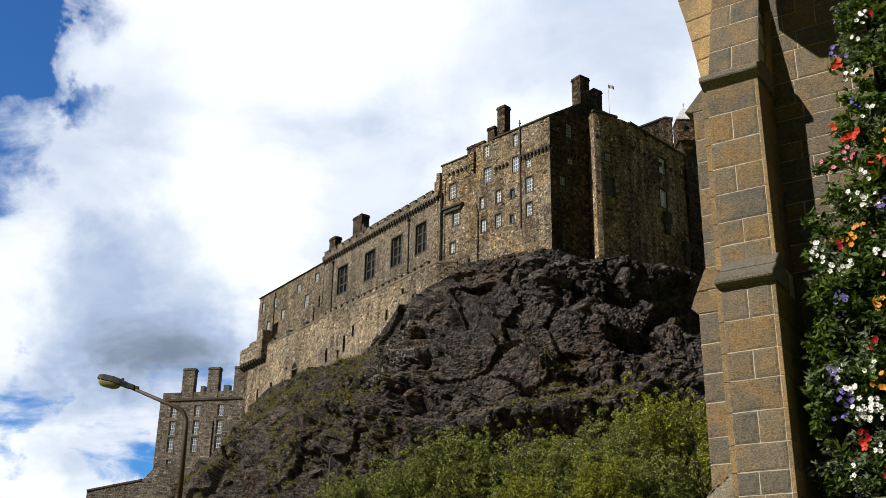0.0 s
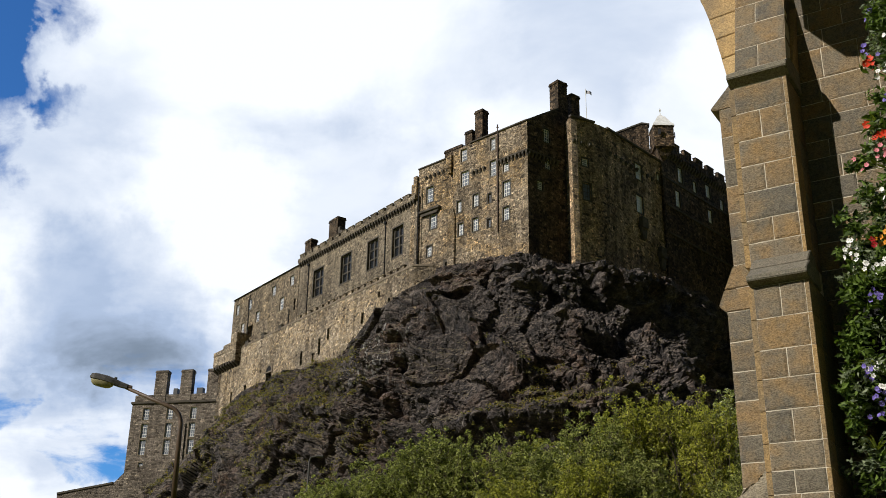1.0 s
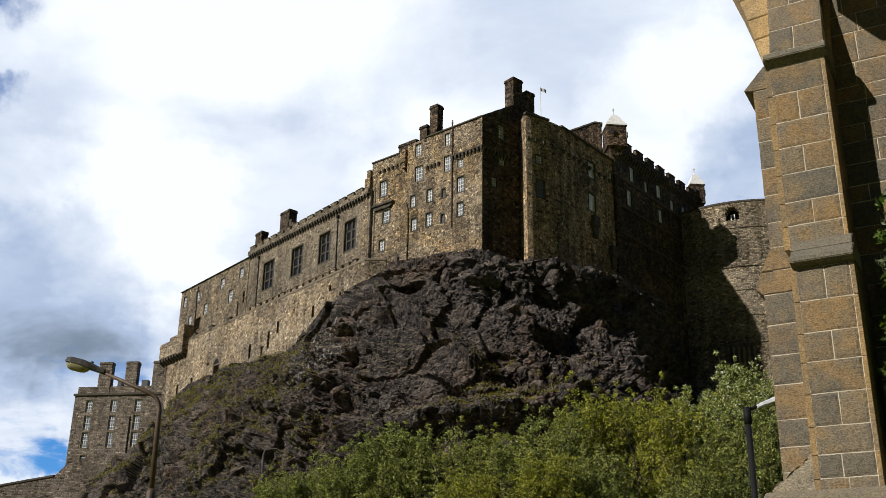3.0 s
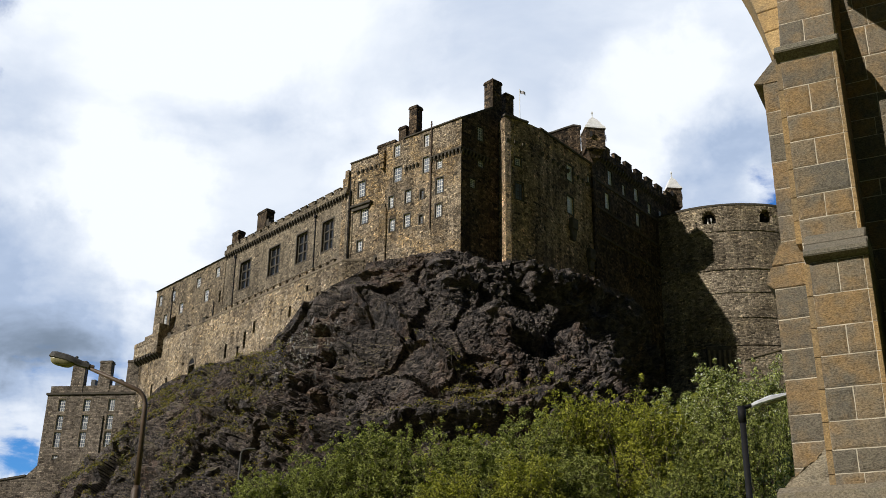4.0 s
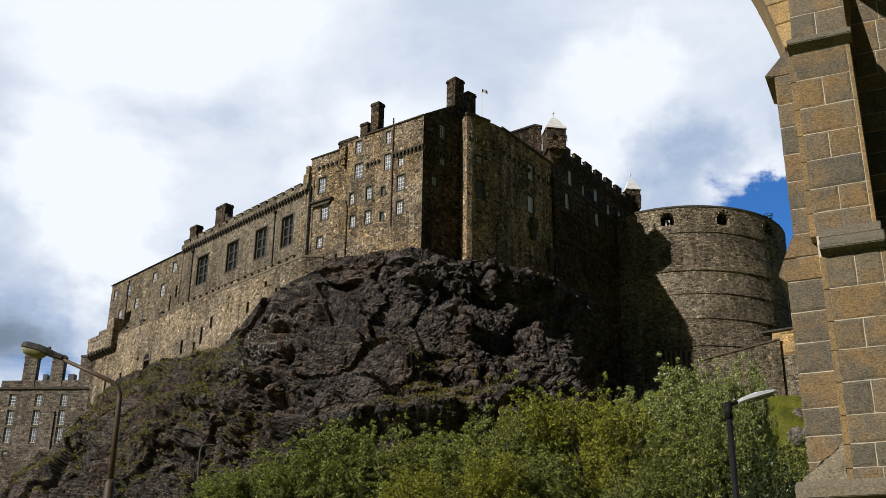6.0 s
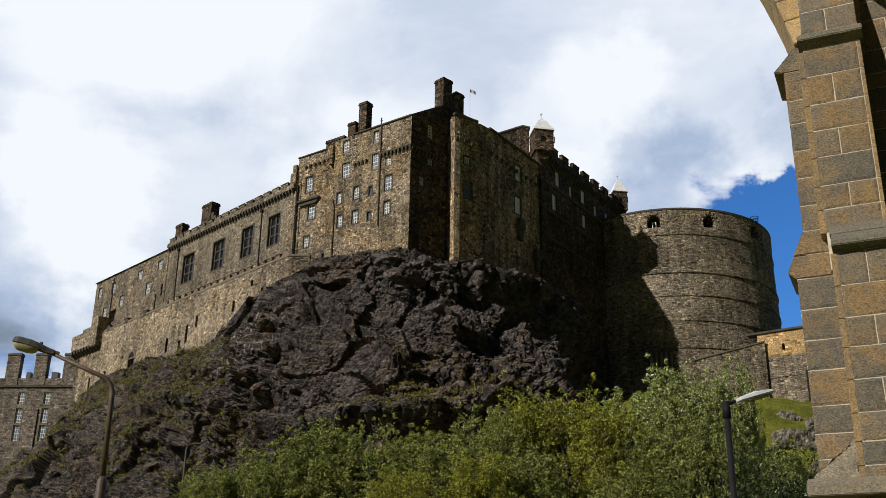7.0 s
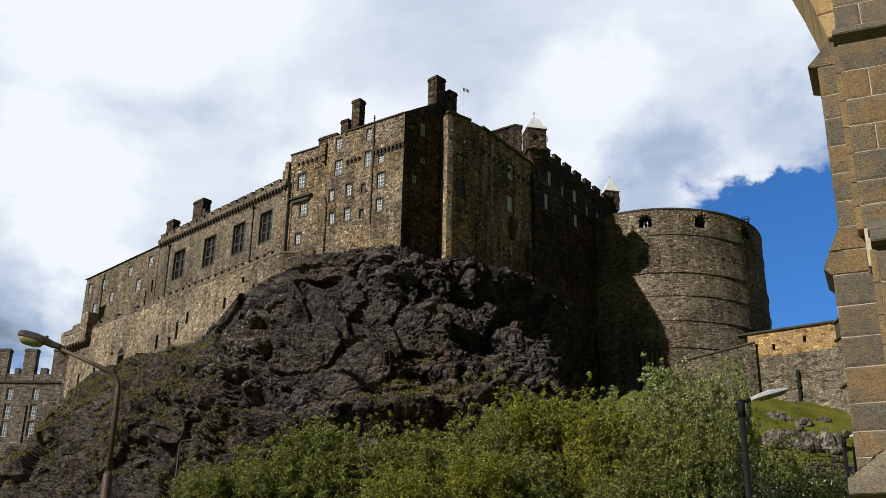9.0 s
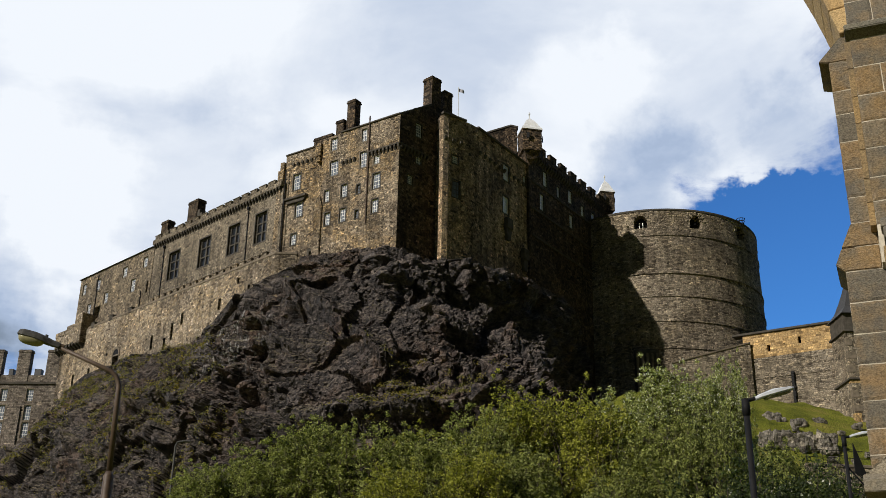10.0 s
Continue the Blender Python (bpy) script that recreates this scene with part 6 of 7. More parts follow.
def street_lamp_new(x, y, z, reach, rise, s=1.0):
    g = thing("street_lamp", "black steel street lamp with a flat pale grey head", "street lamp", (x, y, 0), group="modern street lamps")
    bm = bmesh.new()
    tube(bm, [(x, y, 0), (x, y, 1.4), (x, y, 1.5), (x, y, z)], [0.085, 0.085, 0.062, 0.055], 14)
    part("post", bm, IRON, g, smooth=True)
    bm = bmesh.new()
    rod(bm, (x, y, z - 0.28), (x, y, z + 0.03), 0.072, 0.072, 14)
    part("collar", bm, IRON, g, smooth=True)
    tilt = math.atan2(rise, reach)
    m = Matrix.Translation((x, y, z - 0.02)) @ Matrix.Rotation(-tilt, 4, "Y")
    bm = bmesh.new()
    rod(bm, (0, 0, 0), (0.3 * s, 0, 0.02), 0.035, 0.035, 10)
    part("arm", bm, IRON, g, m=m)
    L = math.hypot(reach, rise)
    bm = bmesh.new()
    prof = [(0.2, 0.05), (0.3, 0.10), (L * 0.6, 0.15), (L - 0.06, 0.14), (L, 0.10)]
    rings = []
    for px, w in prof:
        top = 0.03 + 0.06 * math.sin(math.pi * min((px - 0.15) / (L - 0.1), 1.0))
        rings.append([bm.verts.new((px, sy * w, sz)) for sy, sz in ((-1, 0.0), (-0.9, top * 0.7), (-0.4, top), (0.4, top), (0.9, top * 0.7), (1, 0.0), (0.7, -0.025), (-0.7, -0.025))])
    for a, b in zip(rings, rings[1:]):
        for i in range(8):
            j = (i + 1) % 8
            bm.faces.new((a[i], a[j], b[j], b[i]))
    bm.faces.new(rings[0][::-1])
    bm.faces.new(rings[-1])
    h = part("head", bm, LAMPGREY, g, "pale grey metal head", m=m)
    bm = bmesh.new()
    box(bm, 0.42 * L, 0.92 * L, -0.1, 0.1, -0.06, -0.02, 0.015)
    part("lens", bm, LAMPBOWL, h, "clear lens", m=m)


LAMPPOST = plain("brown_painted_steel", (0.085, 0.055, 0.034), 0.55, vary=0.4, scale=7.0)
LAMPHOOD = plain("lichened_grey_metal", (0.065, 0.062, 0.057), 0.7, vary=0.55, scale=14.0)
LAMPGREY = plain("pale_grey_metal", (0.55, 0.57, 0.60), 0.35, vary=0.12, scale=6.0)
LAMPBOWL = plain("yellowed_plastic", (0.30, 0.27, 0.15), 0.25, vary=0.2, scale=5.0, specular=0.6)


def roadside():
    street_lamp_old()
    street_lamp_new(6.54, 18.07, 6.36, 0.94, 0.30)
    street_lamp_new(15.7, 30.0, 8.66, 1.06, 0.24, 1.2)
    g = thing("lamp_column", "thin grey lamp column far off below the crag", "street lamp", (-7.2, 80, 8))
    bm = bmesh.new()
    z = at_ground(-7.2, 80)
    tube(bm, [(-7.15, 80, z - 0.5), (-7.15, 80, 17.0), (-7.05, 80, 17.35), (-6.6, 80, 17.45)], [0.10, 0.07, 0.06, 0.06], 8)
    part("column", bm, LAMPHOOD, g)
    bm = bmesh.new()
    box(bm, -6.7, -6.1, 79.85, 80.15, 17.36, 17.52, 0.05)
    part("head", bm, LAMPHOOD, g)
    # sign bracket on the second lamp
    s = thing("sign_bracket", "dark folded metal sign on a lamp bracket", "sign", (16.0, 30, 7.2))
    bm = bmesh.new()
    prism(bm, [(15.98, 8.5), (16.3, 7.6), (16.25, 7.45), (15.95, 7.6)], 29.98, 30.02)
    rod(bm, (15.72, 30, 7.75), (16.4, 30, 7.0), 0.025)
    part("plate", bm, IRON, s)
    # retaining wall with its rail
    w = thing("retaining_wall", "low rubble retaining wall at the foot of the grass bank", "wall", (36, 60, 6))
    bm = bmesh.new()
    wall_sheet(bm, 0, 16, 2, 14.1, 0.6)
    mw = facing(31.6, 60.5, 92)
    part("wall", bm, CURTAIN, w, m=mw)
    bm = bmesh.new()
    box(bm, 0, 16, -0.06, 0.66, 14.1, 14.3, 0.03)
    part("coping", bm, DRESSED, w, m=mw)
    f = thing("railing", "thin black iron railing on the retaining wall", "railing", (36, 60, 14.3))
    for i in range(14):
        bm = bmesh.new()
        rod(bm, (0.2 + i * 1.1, 0.3, 14.3), (0.2 + i * 1.1, 0.3, 15.2), 0.025, 0.025, 6)
        part("post", bm, IRON, f, m=mw)
    for z in (14.75, 15.2):
        bm = bmesh.new()
        rod(bm, (0.1, 0.3, z), (15.4, 0.3, z), 0.02, 0.02, 6)
        part("rail", bm, IRON, f, m=mw)
    st = thing("stair_railing", "sloping black railing with close bars beside the steps", "railing", (33, 56, 10))
    a, b = Vector((31.0, 57, 14.0)), Vector((33.6, 54.5, 11.2))
    for z in (0.0, -1.0):
        bm = bmesh.new()
        rod(bm, a + Vector((0, 0, z)), b + Vector((0, 0, z)), 0.03, 0.03, 6)
        part("rail", bm, IRON, st)
    for i in range(22):
        p = a.lerp(b, i / 21)
        bm = bmesh.new()
        rod(bm, p, p - Vector((0, 0, 1.0)), 0.014, 0.014, 5)
        part("bar", bm, IRON, st)


plant()
roadside()


# ---- the church corner beside the camera ----
OX, OY = 3.758, 9.217
PIER = Matrix(((0.832, 0.555, 0, OX), (-0.555, 0.832, 0, OY), (0, 0, 1, 0), (0, 0, 0, 1)))   # x along the church, y into it
SAND = ashlar("rock_faced_sandstone", [(0.172, 0.153, 0.122), (0.285, 0.20, 0.11), (0.19, 0.166, 0.13), (0.30, 0.205, 0.105), (0.215, 0.185, 0.142), (0.265, 0.20, 0.124), (0.163, 0.148, 0.122)], 1.0)
SMOOTH = ashlar("smooth_sandstone", [(0.42, 0.29, 0.14), (0.38, 0.27, 0.14), (0.46, 0.33, 0.17)], 0.25)
COPE = ashlar("weathered_coping", [(0.20, 0.185, 0.15), (0.165, 0.152, 0.126), (0.235, 0.205, 0.155)], 0.4)
MARGIN = ashlar("drafted_margin", [(0.30, 0.215, 0.115), (0.26, 0.195, 0.115), (0.34, 0.235, 0.115)], 0.5)
PALESTONE = ashlar("pale_worn_stone", [(0.36, 0.31, 0.24), (0.30, 0.265, 0.205), (0.42, 0.36, 0.27)], 0.8)
MORTAR = plain("pale_lime_mortar", (0.56, 0.50, 0.40), 0.95, vary=0.3, scale=9.0, bump=0.4, specular=0.1)


def stone_block(parent, m, x0, x1, y0, y1, z0, z1, mat, seed, margin=0.03, puff=0.007):
    """One ashlar: drafted margin, rough pillowed face towards -y."""
    rng = random.Random(seed)
    nx, nz = 4, 3
    xs = [x0] + [x0 + margin + (x1 - x0 - 2 * margin) * i / (nx - 2) for i in range(nx - 1)] + [x1]
    zs = [z0] + [z0 + margin + (z1 - z0 - 2 * margin) * i / (nz - 1) for i in range(nz)] + [z1]
    bm = bmesh.new()
    vs = {}
    for i, x in enumerate(xs):
        for j, z in enumerate(zs):
            rim = i in (0, len(xs) - 1) or j in (0, len(zs) - 1)
            vs[i, j] = bm.verts.new((x + rng.uniform(-0.003, 0.003), y0 + (0.001 if rim else -puff * rng.uniform(0.4, 1.5)), z + rng.uniform(-0.003, 0.003)))
    for i in range(len(xs) - 1):
        for j in range(len(zs) - 1):
            bm.faces.new((vs[i, j], vs[i + 1, j], vs[i + 1, j + 1], vs[i, j + 1]))
    loop = [(i, 0) for i in range(len(xs))] + [(len(xs) - 1, j) for j in range(1, len(zs))] + [(i, len(zs) - 1) for i in range(len(xs) - 2, -1, -1)] + [(0, j) for j in range(len(zs) - 2, 0, -1)]
    back = [bm.verts.new((vs[k].co.x, y1, vs[k].co.z)) for k in loop]
    for a in range(len(loop)):
        b = (a + 1) % len(loop)
        bm.faces.new((vs[loop[a]], back[a], back[b], vs[loop[b]]))
    ob = part("stone", bm, mat, parent, m=m)
    for p in ob.data.polygons:
        p.use_smooth = False
    return ob


def course_run(parent, m, levels, x0, x1, y0, y1, splits, mat, seed, gap=0.005):
    """Courses between the levels, each split where splits says."""
    for k, (za, zb) in enumerate(zip(levels, levels[1:])):
        cut = [x0] + [x0 + (x1 - x0) * f for f in splits[k % len(splits)]] + [x1]
        for i, (a, b) in enumerate(zip(cut, cut[1:])):
            stone_block(parent, m, a + gap, b - gap, y0, y1, za + gap, zb - gap, mat, seed * 100 + k * 7 + i)


def church():
    g = thing("church_buttress", "rock-faced brown sandstone church buttress with weathered set-offs and pale joints", "buttress", (OX, OY, 0))
    # mortar cores, a little behind the stones' faces
    def core(x0, x1, y0, y1, z0, z1):
        bm = bmesh.new()
        box(bm, x0, x1, y0, y1, z0, z1)
        part("mortar_core", bm, MORTAR, g, m=PIER)
    core(0.035, 0.605, 0.003, 1.3, 0.0, 5.66)
    core(-0.055, 0.555, 0.333, 1.3, 5.6, 8.40)
    low = [0.0, 0.36, 0.72, 1.08, 1.42, 1.76, 2.1, 2.44, 2.78, 3.13, 3.48, 3.71, 3.99, 4.32, 4.65, 4.955, 5.30, 5.66]
    course_run(g, PIER, low, 0.03, 0.565, 0.0, 0.3, [[0.5], [], [0.55], [], [0.48], [0.52], [], [0.45], [], [0.5], [0.42], [], [0.5], [], [0.52], [], [0.52]], SAND, 1)
    mid = [6.02, 6.29, 6.57, 6.915, 7.24, 7.57, 7.93, 8.28]
    course_run(g, PIER, mid, -0.06, 0.52, 0.33, 0.6, [[], [0.5], [], [0.46], [], [0.48], []], SAND, 2)
    # drafted corner margins, one to a course
    for lev, xa, xb, ya in ((low, -0.028, 0.034, 0.012), (mid, -0.118, -0.056, 0.342), (low, 0.566, 0.612, -0.003), (mid, 0.521, 0.562, 0.327)):
        for k, (za, zb) in enumerate(zip(lev, lev[1:])):
            bm = bmesh.new()
            box(bm, xa, xb, ya, ya + 0.4, za + 0.003, zb - 0.003, 0.004)
            part("margin_stone", bm, MARGIN, g, m=PIER)
    # weathered set-off between the stages
    rot = Matrix(((0, 1, 0, 0), (1, 0, 0, 0), (0, 0, 1, 0), (0, 0, 0, 1)))
    def setoff(name, x0, x1, prof, mat):
        bm = bmesh.new()
        prism(bm, prof, x0, x1)
        bmesh.ops.transform(bm, matrix=rot, verts=bm.verts)
        bmesh.ops.bevel(bm, geom=bm.edges[:], offset=0.008, segments=2, affect="EDGES")
        return part(name, bm, mat, g, m=PIER)
    setoff("set_off", -0.005, 0.625, [(-0.12, 5.70), (0.0, 5.665), (0.5, 5.665), (0.5, 5.90), (0.09, 5.90), (-0.12, 5.75)], COPE)
    setoff("set_off", -0.02, 0.60, [(0.10, 5.905), (0.5, 5.905), (0.5, 6.02), (0.34, 6.10), (0.25, 6.04)], COPE)
    setoff("set_off", -0.10, 0.60, [(0.21, 8.36), (0.33, 8.29), (0.9, 8.29), (0.9, 8.58), (0.46, 8.58), (0.21, 8.42)], COPE)
    # moulded plinth, and the broken sloping stone that dies into it
    setoff("plinth", -0.50, 1.0, [(-0.17, 3.19), (0.50, 3.19), (0.50, 3.38), (0.0, 3.38), (-0.03, 3.37), (-0.17, 3.30)], COPE)
    bm = bmesh.new()
    prism(bm, [(-0.03, 3.385), (-0.03, 3.75), (-0.11, 3.68), (-0.16, 3.62), (-0.28, 3.56), (-0.46, 3.385)], 0.06, 0.54)
    bmesh.ops.subdivide_edges(bm, edges=bm.edges[:], cuts=3, use_grid_fill=True)
    rough = random.Random(77)
    for v in bm.verts:
        v.co += Vector((rough.uniform(-0.012, 0.012), rough.uniform(-0.015, 0.015), rough.uniform(-0.012, 0.012)))
    part("sloping_stone", bm, PALESTONE, g, "broken pale sloping stone", m=PIER)
    # upper stage that rakes back
    lean = PIER @ Matrix.Translation((0, 0.46, 8.58)) @ Matrix.Rotation(radians(-16), 4, "X") @ Matrix.Translation((0, -0.46, -8.58))
    bm = bmesh.new()
    box(bm, -0.055, 0.555, 0.463, 1.35, 8.5, 12.0)
    part("mortar_core", bm, MORTAR, g, m=lean)
    up = [8.58, 8.95, 9.36, 9.72, 10.08, 10.44, 10.8, 11.2, 11.6, 12.0]
    course_run(g, lean, up, -0.06, 0.56, 0.46, 0.8, [[0.46], [], [0.42], [], [0.5], [], [0.46], [], [0.5]], SAND, 3)
    # side buttress that projects along the church, seen edge-on
    s = thing("side_buttress", "narrow brown sandstone side buttress with sloped weatherings", "buttress", (OX - 0.3, OY + 0.7, 0))
    def score(x0, x1, z0, z1):
        bm = bmesh.new()
        box(bm, x0, x1, 0.553, 1.3, z0, z1)
        part("mortar_core", bm, MORTAR, s, m=PIER)
    score(-0.305, 0.2, 5.6, 8.2)
    score(-0.425, 0.2, 0.0, 5.62)
    course_run(s, PIER, [0.0, 0.4, 0.8, 1.2, 1.55, 1.9, 2.25, 2.6, 2.95, 3.3, 3.66, 3.92, 4.21, 4.59, 4.92, 5.26, 5.61], -0.43, 0.06, 0.55, 0.9, [[]], SAND, 4)
    course_run(s, PIER, [6.16, 6.46, 6.80, 7.14, 7.49, 7.79, 8.17], -0.315, 0.02, 0.55, 0.9, [[]], SAND, 5)
    def weather(outline):
        bm = bmesh.new()
        prism(bm, outline, 0.54, 1.25)
        bmesh.ops.bevel(bm, geom=bm.edges[:], offset=0.008, segments=2, affect="EDGES")
        part("weathering", bm, SAND, s, m=PIER)
    weather([(-0.43, 5.62), (-0.06, 5.62), (-0.06, 5.88), (-0.44, 5.88), (-0.515, 5.70)])
    weather([(-0.435, 5.89), (-0.06, 5.89), (-0.06, 6.155), (-0.315, 6.155)])
    weather([(-0.32, 8.17), (-0.05, 8.17), (-0.05, 8.48), (-0.16, 8.48), (-0.42, 8.20)])
    # springing rib of smooth stones over the side buttress
    zs = [8.50, 8.92, 9.30, 9.70, 10.15, 10.6, 11.1, 11.6]
    for k, (za, zb) in enumerate(zip(zs, zs[1:])):
        f = lambda z: -0.15 - 0.20 * (z - 8.5) - 0.10 * max(z - 9.0, 0) ** 2 * 0.35
        bm = bmesh.new()
        prism(bm, [(f(za) , za + 0.006), (0.1, za + 0.006 + 0.05), (0.1, zb - 0.006 + 0.05), (f(zb), zb - 0.006)], 0.50, 1.3)
        bmesh.ops.bevel(bm, geom=bm.edges[:], offset=0.01, segments=1, affect="EDGES")
        part("arch_stone", bm, SMOOTH, s, m=lean)
    # church wall with its courses
    w = tagged(new("wall_church"), "shaded coursed sandstone church wall", "wall", kind="structure")
    w.matrix_basis = Matrix.Translation((OX + 2, OY, 0))
    bm = bmesh.new()
    box(bm, -0.1, 6.0, 0.953, 1.9, 0, 13)
    box(bm, -0.1, 0.3, 1.3, 4.9, 0, 13)
    part("mortar_core", bm, MORTAR, w, m=PIER)
    lev = [3.25, 3.61, 3.97, 4.34, 4.70, 5.06, 5.42, 5.79, 6.15, 6.49, 6.80, 7.01, 7.29, 7.57, 7.80, 8.11, 8.31, 8.63, 9.05, 9.31, 9.58, 9.93, 10.29, 10.65]
    lev = [1.7 + (z - 1.7) * 0.979 for z in lev]
    rng = random.Random(8)
    for k, (za, zb) in enumerate(zip(lev, lev[1:])):
        x = 0.38
        while x < 2.6:
            wd = rng.uniform(0.35, 0.75)
            stone_block(w, PIER, x + 0.004, x + wd - 0.004, 0.95, 1.10, za + 0.004, zb - 0.004, SAND, k * 31 + int(x * 100), 0.02, 0.007)
            x += wd
    # unseen overhang, shaped as an arch over the bay, added to shade the wall
    bm = bmesh.new()
    prism(bm, [(0.10, 10.0), (0.8, 9.86), (1.6, 9.80), (2.4, 9.86), (3.6, 9.80), (3.6, 11.0), (0.10, 11.0)], -1.0, -0.20)
    box(bm, 1.2, 3.6, -0.2, 0.945, 10.2, 11.0)
    part("arch_soffit", bm, SMOOTH, w, m=PIER)
    # base course at the buttress foot
    bm = bmesh.new()
    prism(bm, [(0.62, 2.9), (3.4, 2.9), (3.4, 3.42), (0.62, 3.36)], -0.05, 0.945)
    part("base_course", bm, COPE, w, m=PIER)
    # right-hand return of the buttress: smooth quoins
    for x0, x1, y0, lev in ((0.545, 0.563, 0.605, mid), (0.595, 0.613, 0.305, low), (0.50, 0.565, 0.80, [8.58, 9.0, 9.4, 9.8, 10.2, 10.6])):
        for k, (za, zb) in enumerate(zip(lev, lev[1:])):
            bm = bmesh.new()
            box(bm, x0, x1, y0, 0.948, za + 0.003, zb - 0.003, 0.004)
            part("return_stone", bm, SAND, g, m=PIER)
    # springing rib on the other side
    zs = [8.6, 9.0, 9.4, 9.85, 10.3, 10.8]
    f = lambda z: 0.58 + 0.04 * (z - 8.6) + 0.03 * (z - 8.6) ** 2
    for za, zb in zip(zs, zs[1:]):
        bm = bmesh.new()
        prism(bm, [(0.45, za + 0.004), (f(za), za + 0.004), (f(zb), zb - 0.004), (0.45, zb - 0.004)], 0.66, 0.945)
        part("arch_stone", bm, SMOOTH, g, m=lean)


church()


# ---- the hanging flower wall on the church ----
def petal_flower(name, parent, m, r, mat, heart, seed, petals=6):
    rng = random.Random(seed)
    bm = bmesh.new()
    for k in range(petals):
        a = 2 * math.pi * k / petals + rng.uniform(-0.15, 0.15)
        c, s = math.cos(a), math.sin(a)
        w = 0.42 * r
        pts = [(0.1 * r, 0), (0.6 * r, w), (1.0 * r, 0.45 * w), (1.0 * r, -0.45 * w), (0.6 * r, -w)]
        lift = (0, -0.12 * r, -0.28 * r, -0.28 * r, -0.12 * r)
        bm.faces.new([bm.verts.new((x * c - y * s, l + rng.uniform(-0.04, 0.04) * r, x * s + y * c)) for (x, y), l in zip(pts, lift)])
    return bm


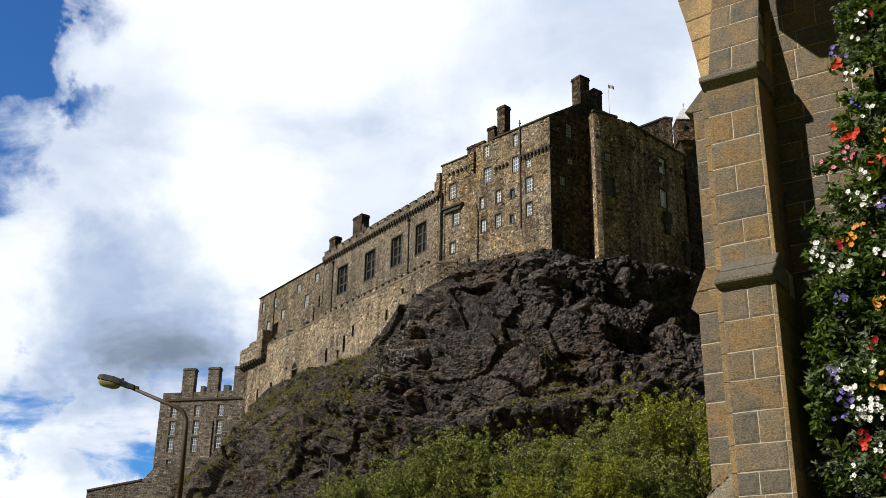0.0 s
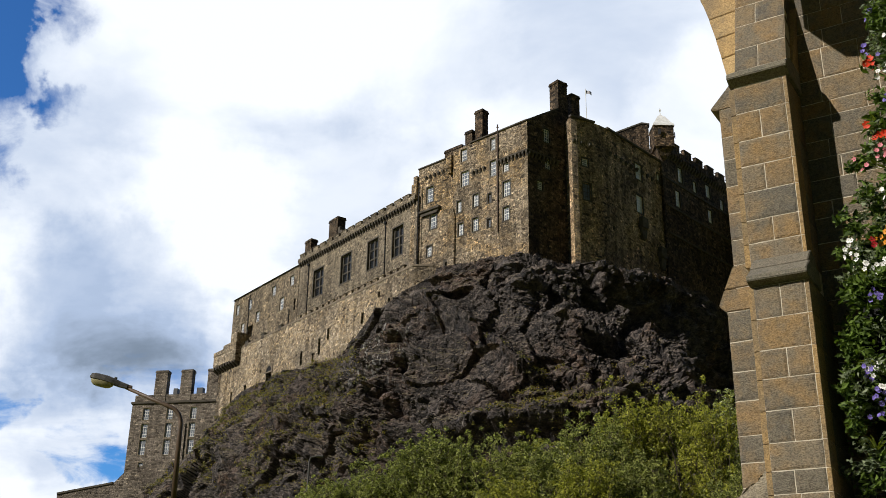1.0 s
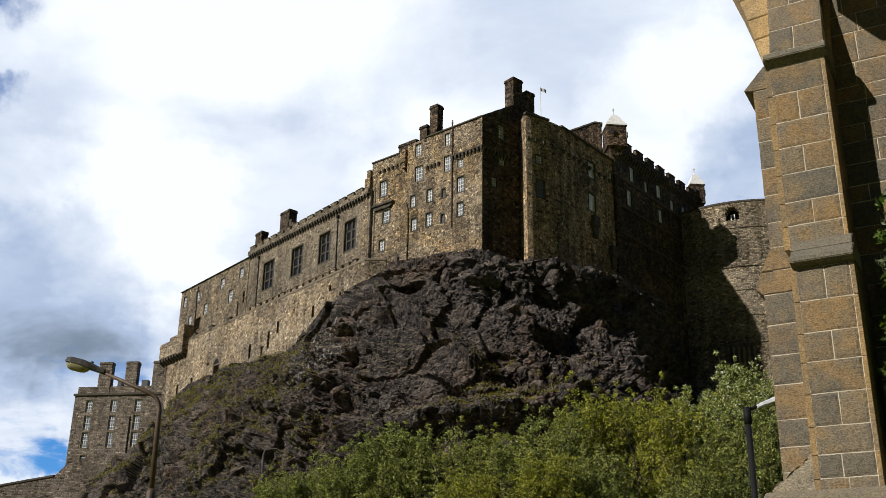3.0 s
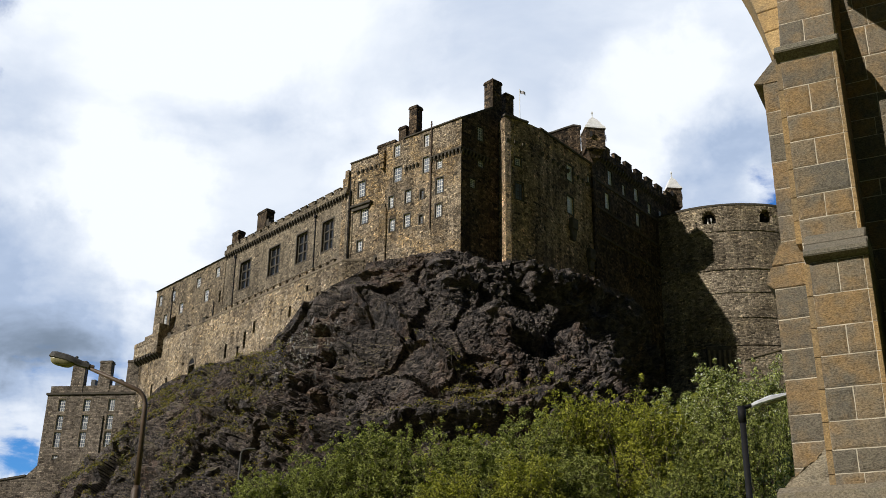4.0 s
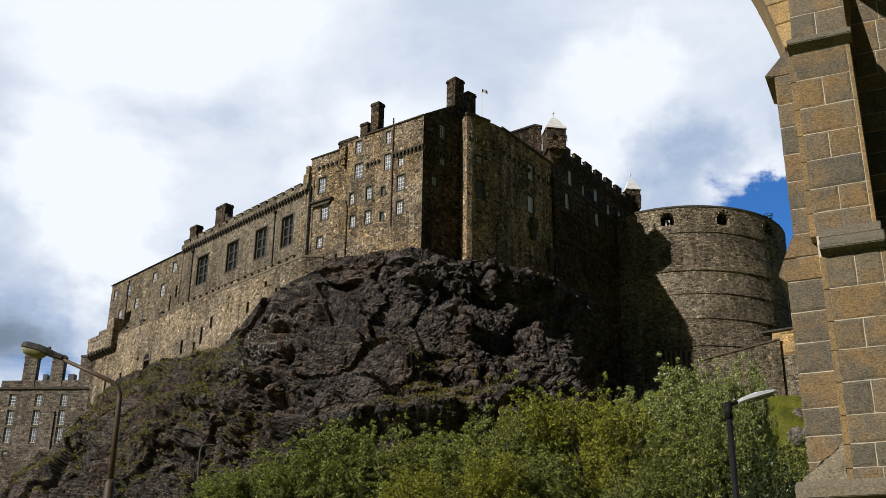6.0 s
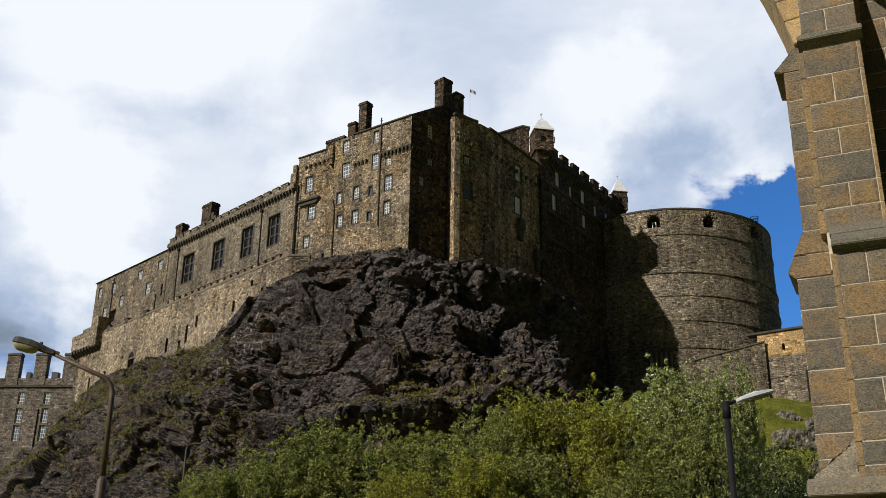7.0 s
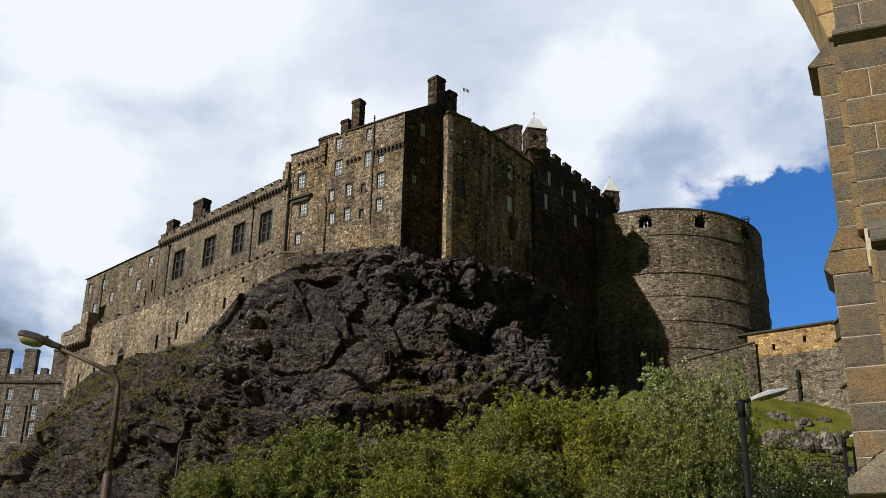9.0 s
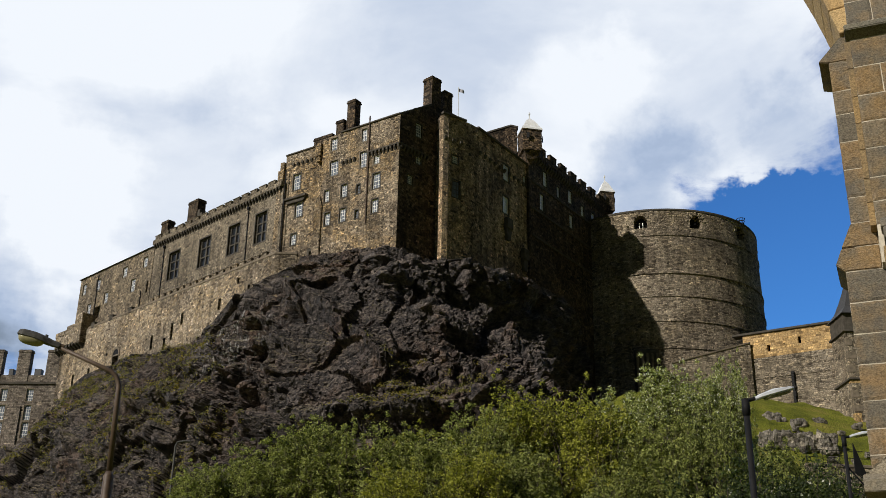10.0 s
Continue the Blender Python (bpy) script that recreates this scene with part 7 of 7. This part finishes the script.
def flower_wall():
    rng = random.Random(21)
    g = thing("flower_wall", "lush hanging wall of green leaves with red, white and purple flowers", "plants", PIER @ Vector((2, 0.5, 4)))
    leaf_a = leaf_material("hanging_leaf", (0.014, 0.032, 0.006), (0.16, 0.24, 0.045))
    leaf_b = leaf_material("hanging_leaf_grey", (0.07, 0.095, 0.05), (0.28, 0.33, 0.20))
    leaf_c = leaf_material("hanging_blade", (0.08, 0.12, 0.015), (0.34, 0.38, 0.06))
    edge = lambda z: float(np.interp(z, [2.5, 4.0, 5.0, 6.1, 6.5, 6.9, 7.7, 9.0, 10.5], [0.76, 0.74, 0.76, 0.86, 1.06, 1.18, 1.42, 1.60, 1.82]))
    cent, size = [], []
    while len(cent) < 1100:
        z, x = rng.uniform(2.6, 10.3), rng.uniform(0.6, 2.9)
        if x > edge(z) + rng.uniform(-0.05, 0.10):
            cent.append(tuple(PIER @ Vector((x, rng.uniform(0.14, 0.66), z))))
            size.append(rng.uniform(0.08, 0.17))
    third = len(cent) // 4
    for name, lo, hi, mat, sz, per in (("foliage", 0, 2 * third, leaf_a, 0.042, 46), ("foliage", 2 * third, 3 * third, leaf_b, 0.034, 46), ("foliage", 3 * third, len(cent), leaf_a, 0.055, 34)):
        ob = new(name, leaves_mesh(name, cent[lo:hi], size[lo:hi], per, sz, mat, lo + 5, 0.3))
        ob.parent = g
        ob.matrix_parent_inverse = g.matrix_basis.inverted()
        tagged(ob, kind="stuff")
    # plain black backing boxes behind the plants
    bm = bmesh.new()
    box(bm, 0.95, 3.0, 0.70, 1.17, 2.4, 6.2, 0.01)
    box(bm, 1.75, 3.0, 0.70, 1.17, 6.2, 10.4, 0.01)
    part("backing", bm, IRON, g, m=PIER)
    # strap-leaved tufts
    for k in range(26):
        z, x = rng.uniform(2.8, 9.6), rng.uniform(0.8, 2.6)
        if x < edge(z) + 0.12:
            x = edge(z) + rng.uniform(0.12, 0.6)
        bm = bmesh.new()
        for j in range(16):
            a, up = rng.uniform(0, 6.28), rng.uniform(0.2, 1.0)
            d = Vector((math.cos(a), -0.4, up * 1.1)).normalized()
            L = rng.uniform(0.14, 0.27)
            s = Vector((0, 0, 1)).cross(d).normalized() * 0.008
            p0 = Vector((0, 0, 0))
            p1 = d * L * 0.55
            p2 = d * L + Vector((0, -0.02, -0.06 * L / 0.2))
            q = [bm.verts.new(v) for v in (p0 - s, p0 + s, p1 + s, p2, p1 - s)]
            bm.faces.new(q)
        part("strap_leaves", bm, leaf_c, g, "long narrow yellow-green leaves", m=PIER @ Matrix.Translation((x, 0.28, z)))
    colours = {"red": plain("red_petal", (0.62, 0.045, 0.012), 0.5, vary=0.25, scale=30), "white": plain("white_petal", (0.80, 0.79, 0.76), 0.5, vary=0.12, scale=30),
               "purple": plain("purple_petal", (0.16, 0.12, 0.42), 0.5, vary=0.3, scale=30), "orange": plain("orange_petal", (0.70, 0.27, 0.02), 0.5, vary=0.25, scale=30),
               "pink": plain("pink_petal", (0.66, 0.22, 0.26), 0.5, vary=0.3, scale=30), "crimson": plain("crimson_petal", (0.30, 0.008, 0.012), 0.5, vary=0.3, scale=30)}
    # (along, height, colour, how many blooms)
    beds = ((1.64, 8.95, "red", 2), (1.78, 8.55, "white", 5), (1.90, 8.6, "crimson", 2), (1.52, 8.62, "purple", 3), (1.50, 8.02, "red", 4), (1.62, 7.9, "white", 3), (1.68, 8.30, "white", 2), (1.52, 8.22, "purple", 3), (1.95, 7.95, "red", 2),
            (1.44, 7.22, "red", 3), (1.54, 7.12, "red", 4), (1.45, 6.96, "pink", 4), (1.26, 6.86, "pink", 2), (1.62, 6.42, "white", 6), (1.48, 6.45, "white", 3), (1.78, 6.35, "purple", 4), (1.80, 6.18, "red", 2), (1.46, 6.08, "orange", 3), (1.34, 5.98, "orange", 3),
            (1.66, 5.8, "white", 4), (1.02, 5.9, "white", 4), (1.06, 5.98, "white", 2), (1.24, 5.95, "crimson", 2), (1.22, 5.72, "white", 3), (1.32, 5.72, "white", 3), (1.23, 5.42, "purple", 6), (1.70, 5.55, "pink", 5), (1.58, 5.30, "orange", 3), (1.60, 5.34, "orange", 2),
            (1.45, 4.92, "crimson", 3), (1.02, 4.62, "purple", 4), (1.10, 4.64, "white", 4), (1.14, 4.40, "purple", 4), (1.20, 4.42, "white", 6), (1.28, 4.22, "white", 7), (1.36, 4.28, "white", 5), (1.40, 4.18, "white", 4), (1.06, 4.26, "purple", 3), (1.46, 4.50, "orange", 4),
            (1.40, 4.62, "white", 3), (1.24, 4.02, "crimson", 3), (1.20, 3.86, "red", 2), (1.36, 3.84, "white", 2), (1.58, 4.06, "white", 4), (1.06, 3.68, "white", 2), (1.50, 3.62, "red", 3), (1.48, 3.30, "purple", 5), (1.42, 3.22, "white", 4), (1.60, 3.42, "white", 2), (1.64, 4.7, "purple", 3),
            (1.60, 7.55, "purple", 3), (1.72, 7.4, "white", 3), (1.86, 7.1, "orange", 3), (1.76, 6.85, "red", 3), (1.58, 6.72, "white", 2), (2.1, 6.0, "red", 3), (2.0, 5.2, "white", 5), (1.9, 4.4, "purple", 5), (2.05, 3.8, "red", 3), (2.3, 8.0, "white", 5), (2.2, 7.2, "purple", 4))
    kinds = {}
    for n, (x, z, colour, many) in enumerate(beds):
        for j in range(round(many * (1.0 if colour in ("red", "crimson") else 1.7))):
            key = (colour, j % 3)
            if key not in kinds:
                r = {"red": 0.044, "white": 0.027, "purple": 0.026, "orange": 0.030, "pink": 0.027, "crimson": 0.034}[colour]
                kinds[key] = mesh_of(colour + "_flower", petal_flower(colour, g, None, r, None, None, n + j, 5 + j % 3), colours[colour])
            ob = new(colour + "_flower", kinds[key])
            ob.matrix_basis = PIER @ Matrix.Translation((x + rng.uniform(-0.075, 0.075), 0.12 + rng.uniform(-0.05, 0.06), z + rng.uniform(-0.075, 0.075))) @ pose(0, 0, 0, rng.uniform(-35, 35), rng.uniform(0, 360), rng.uniform(-40, 40))
            ob.parent = g
            ob.matrix_parent_inverse = g.matrix_basis.inverted()


flower_wall()
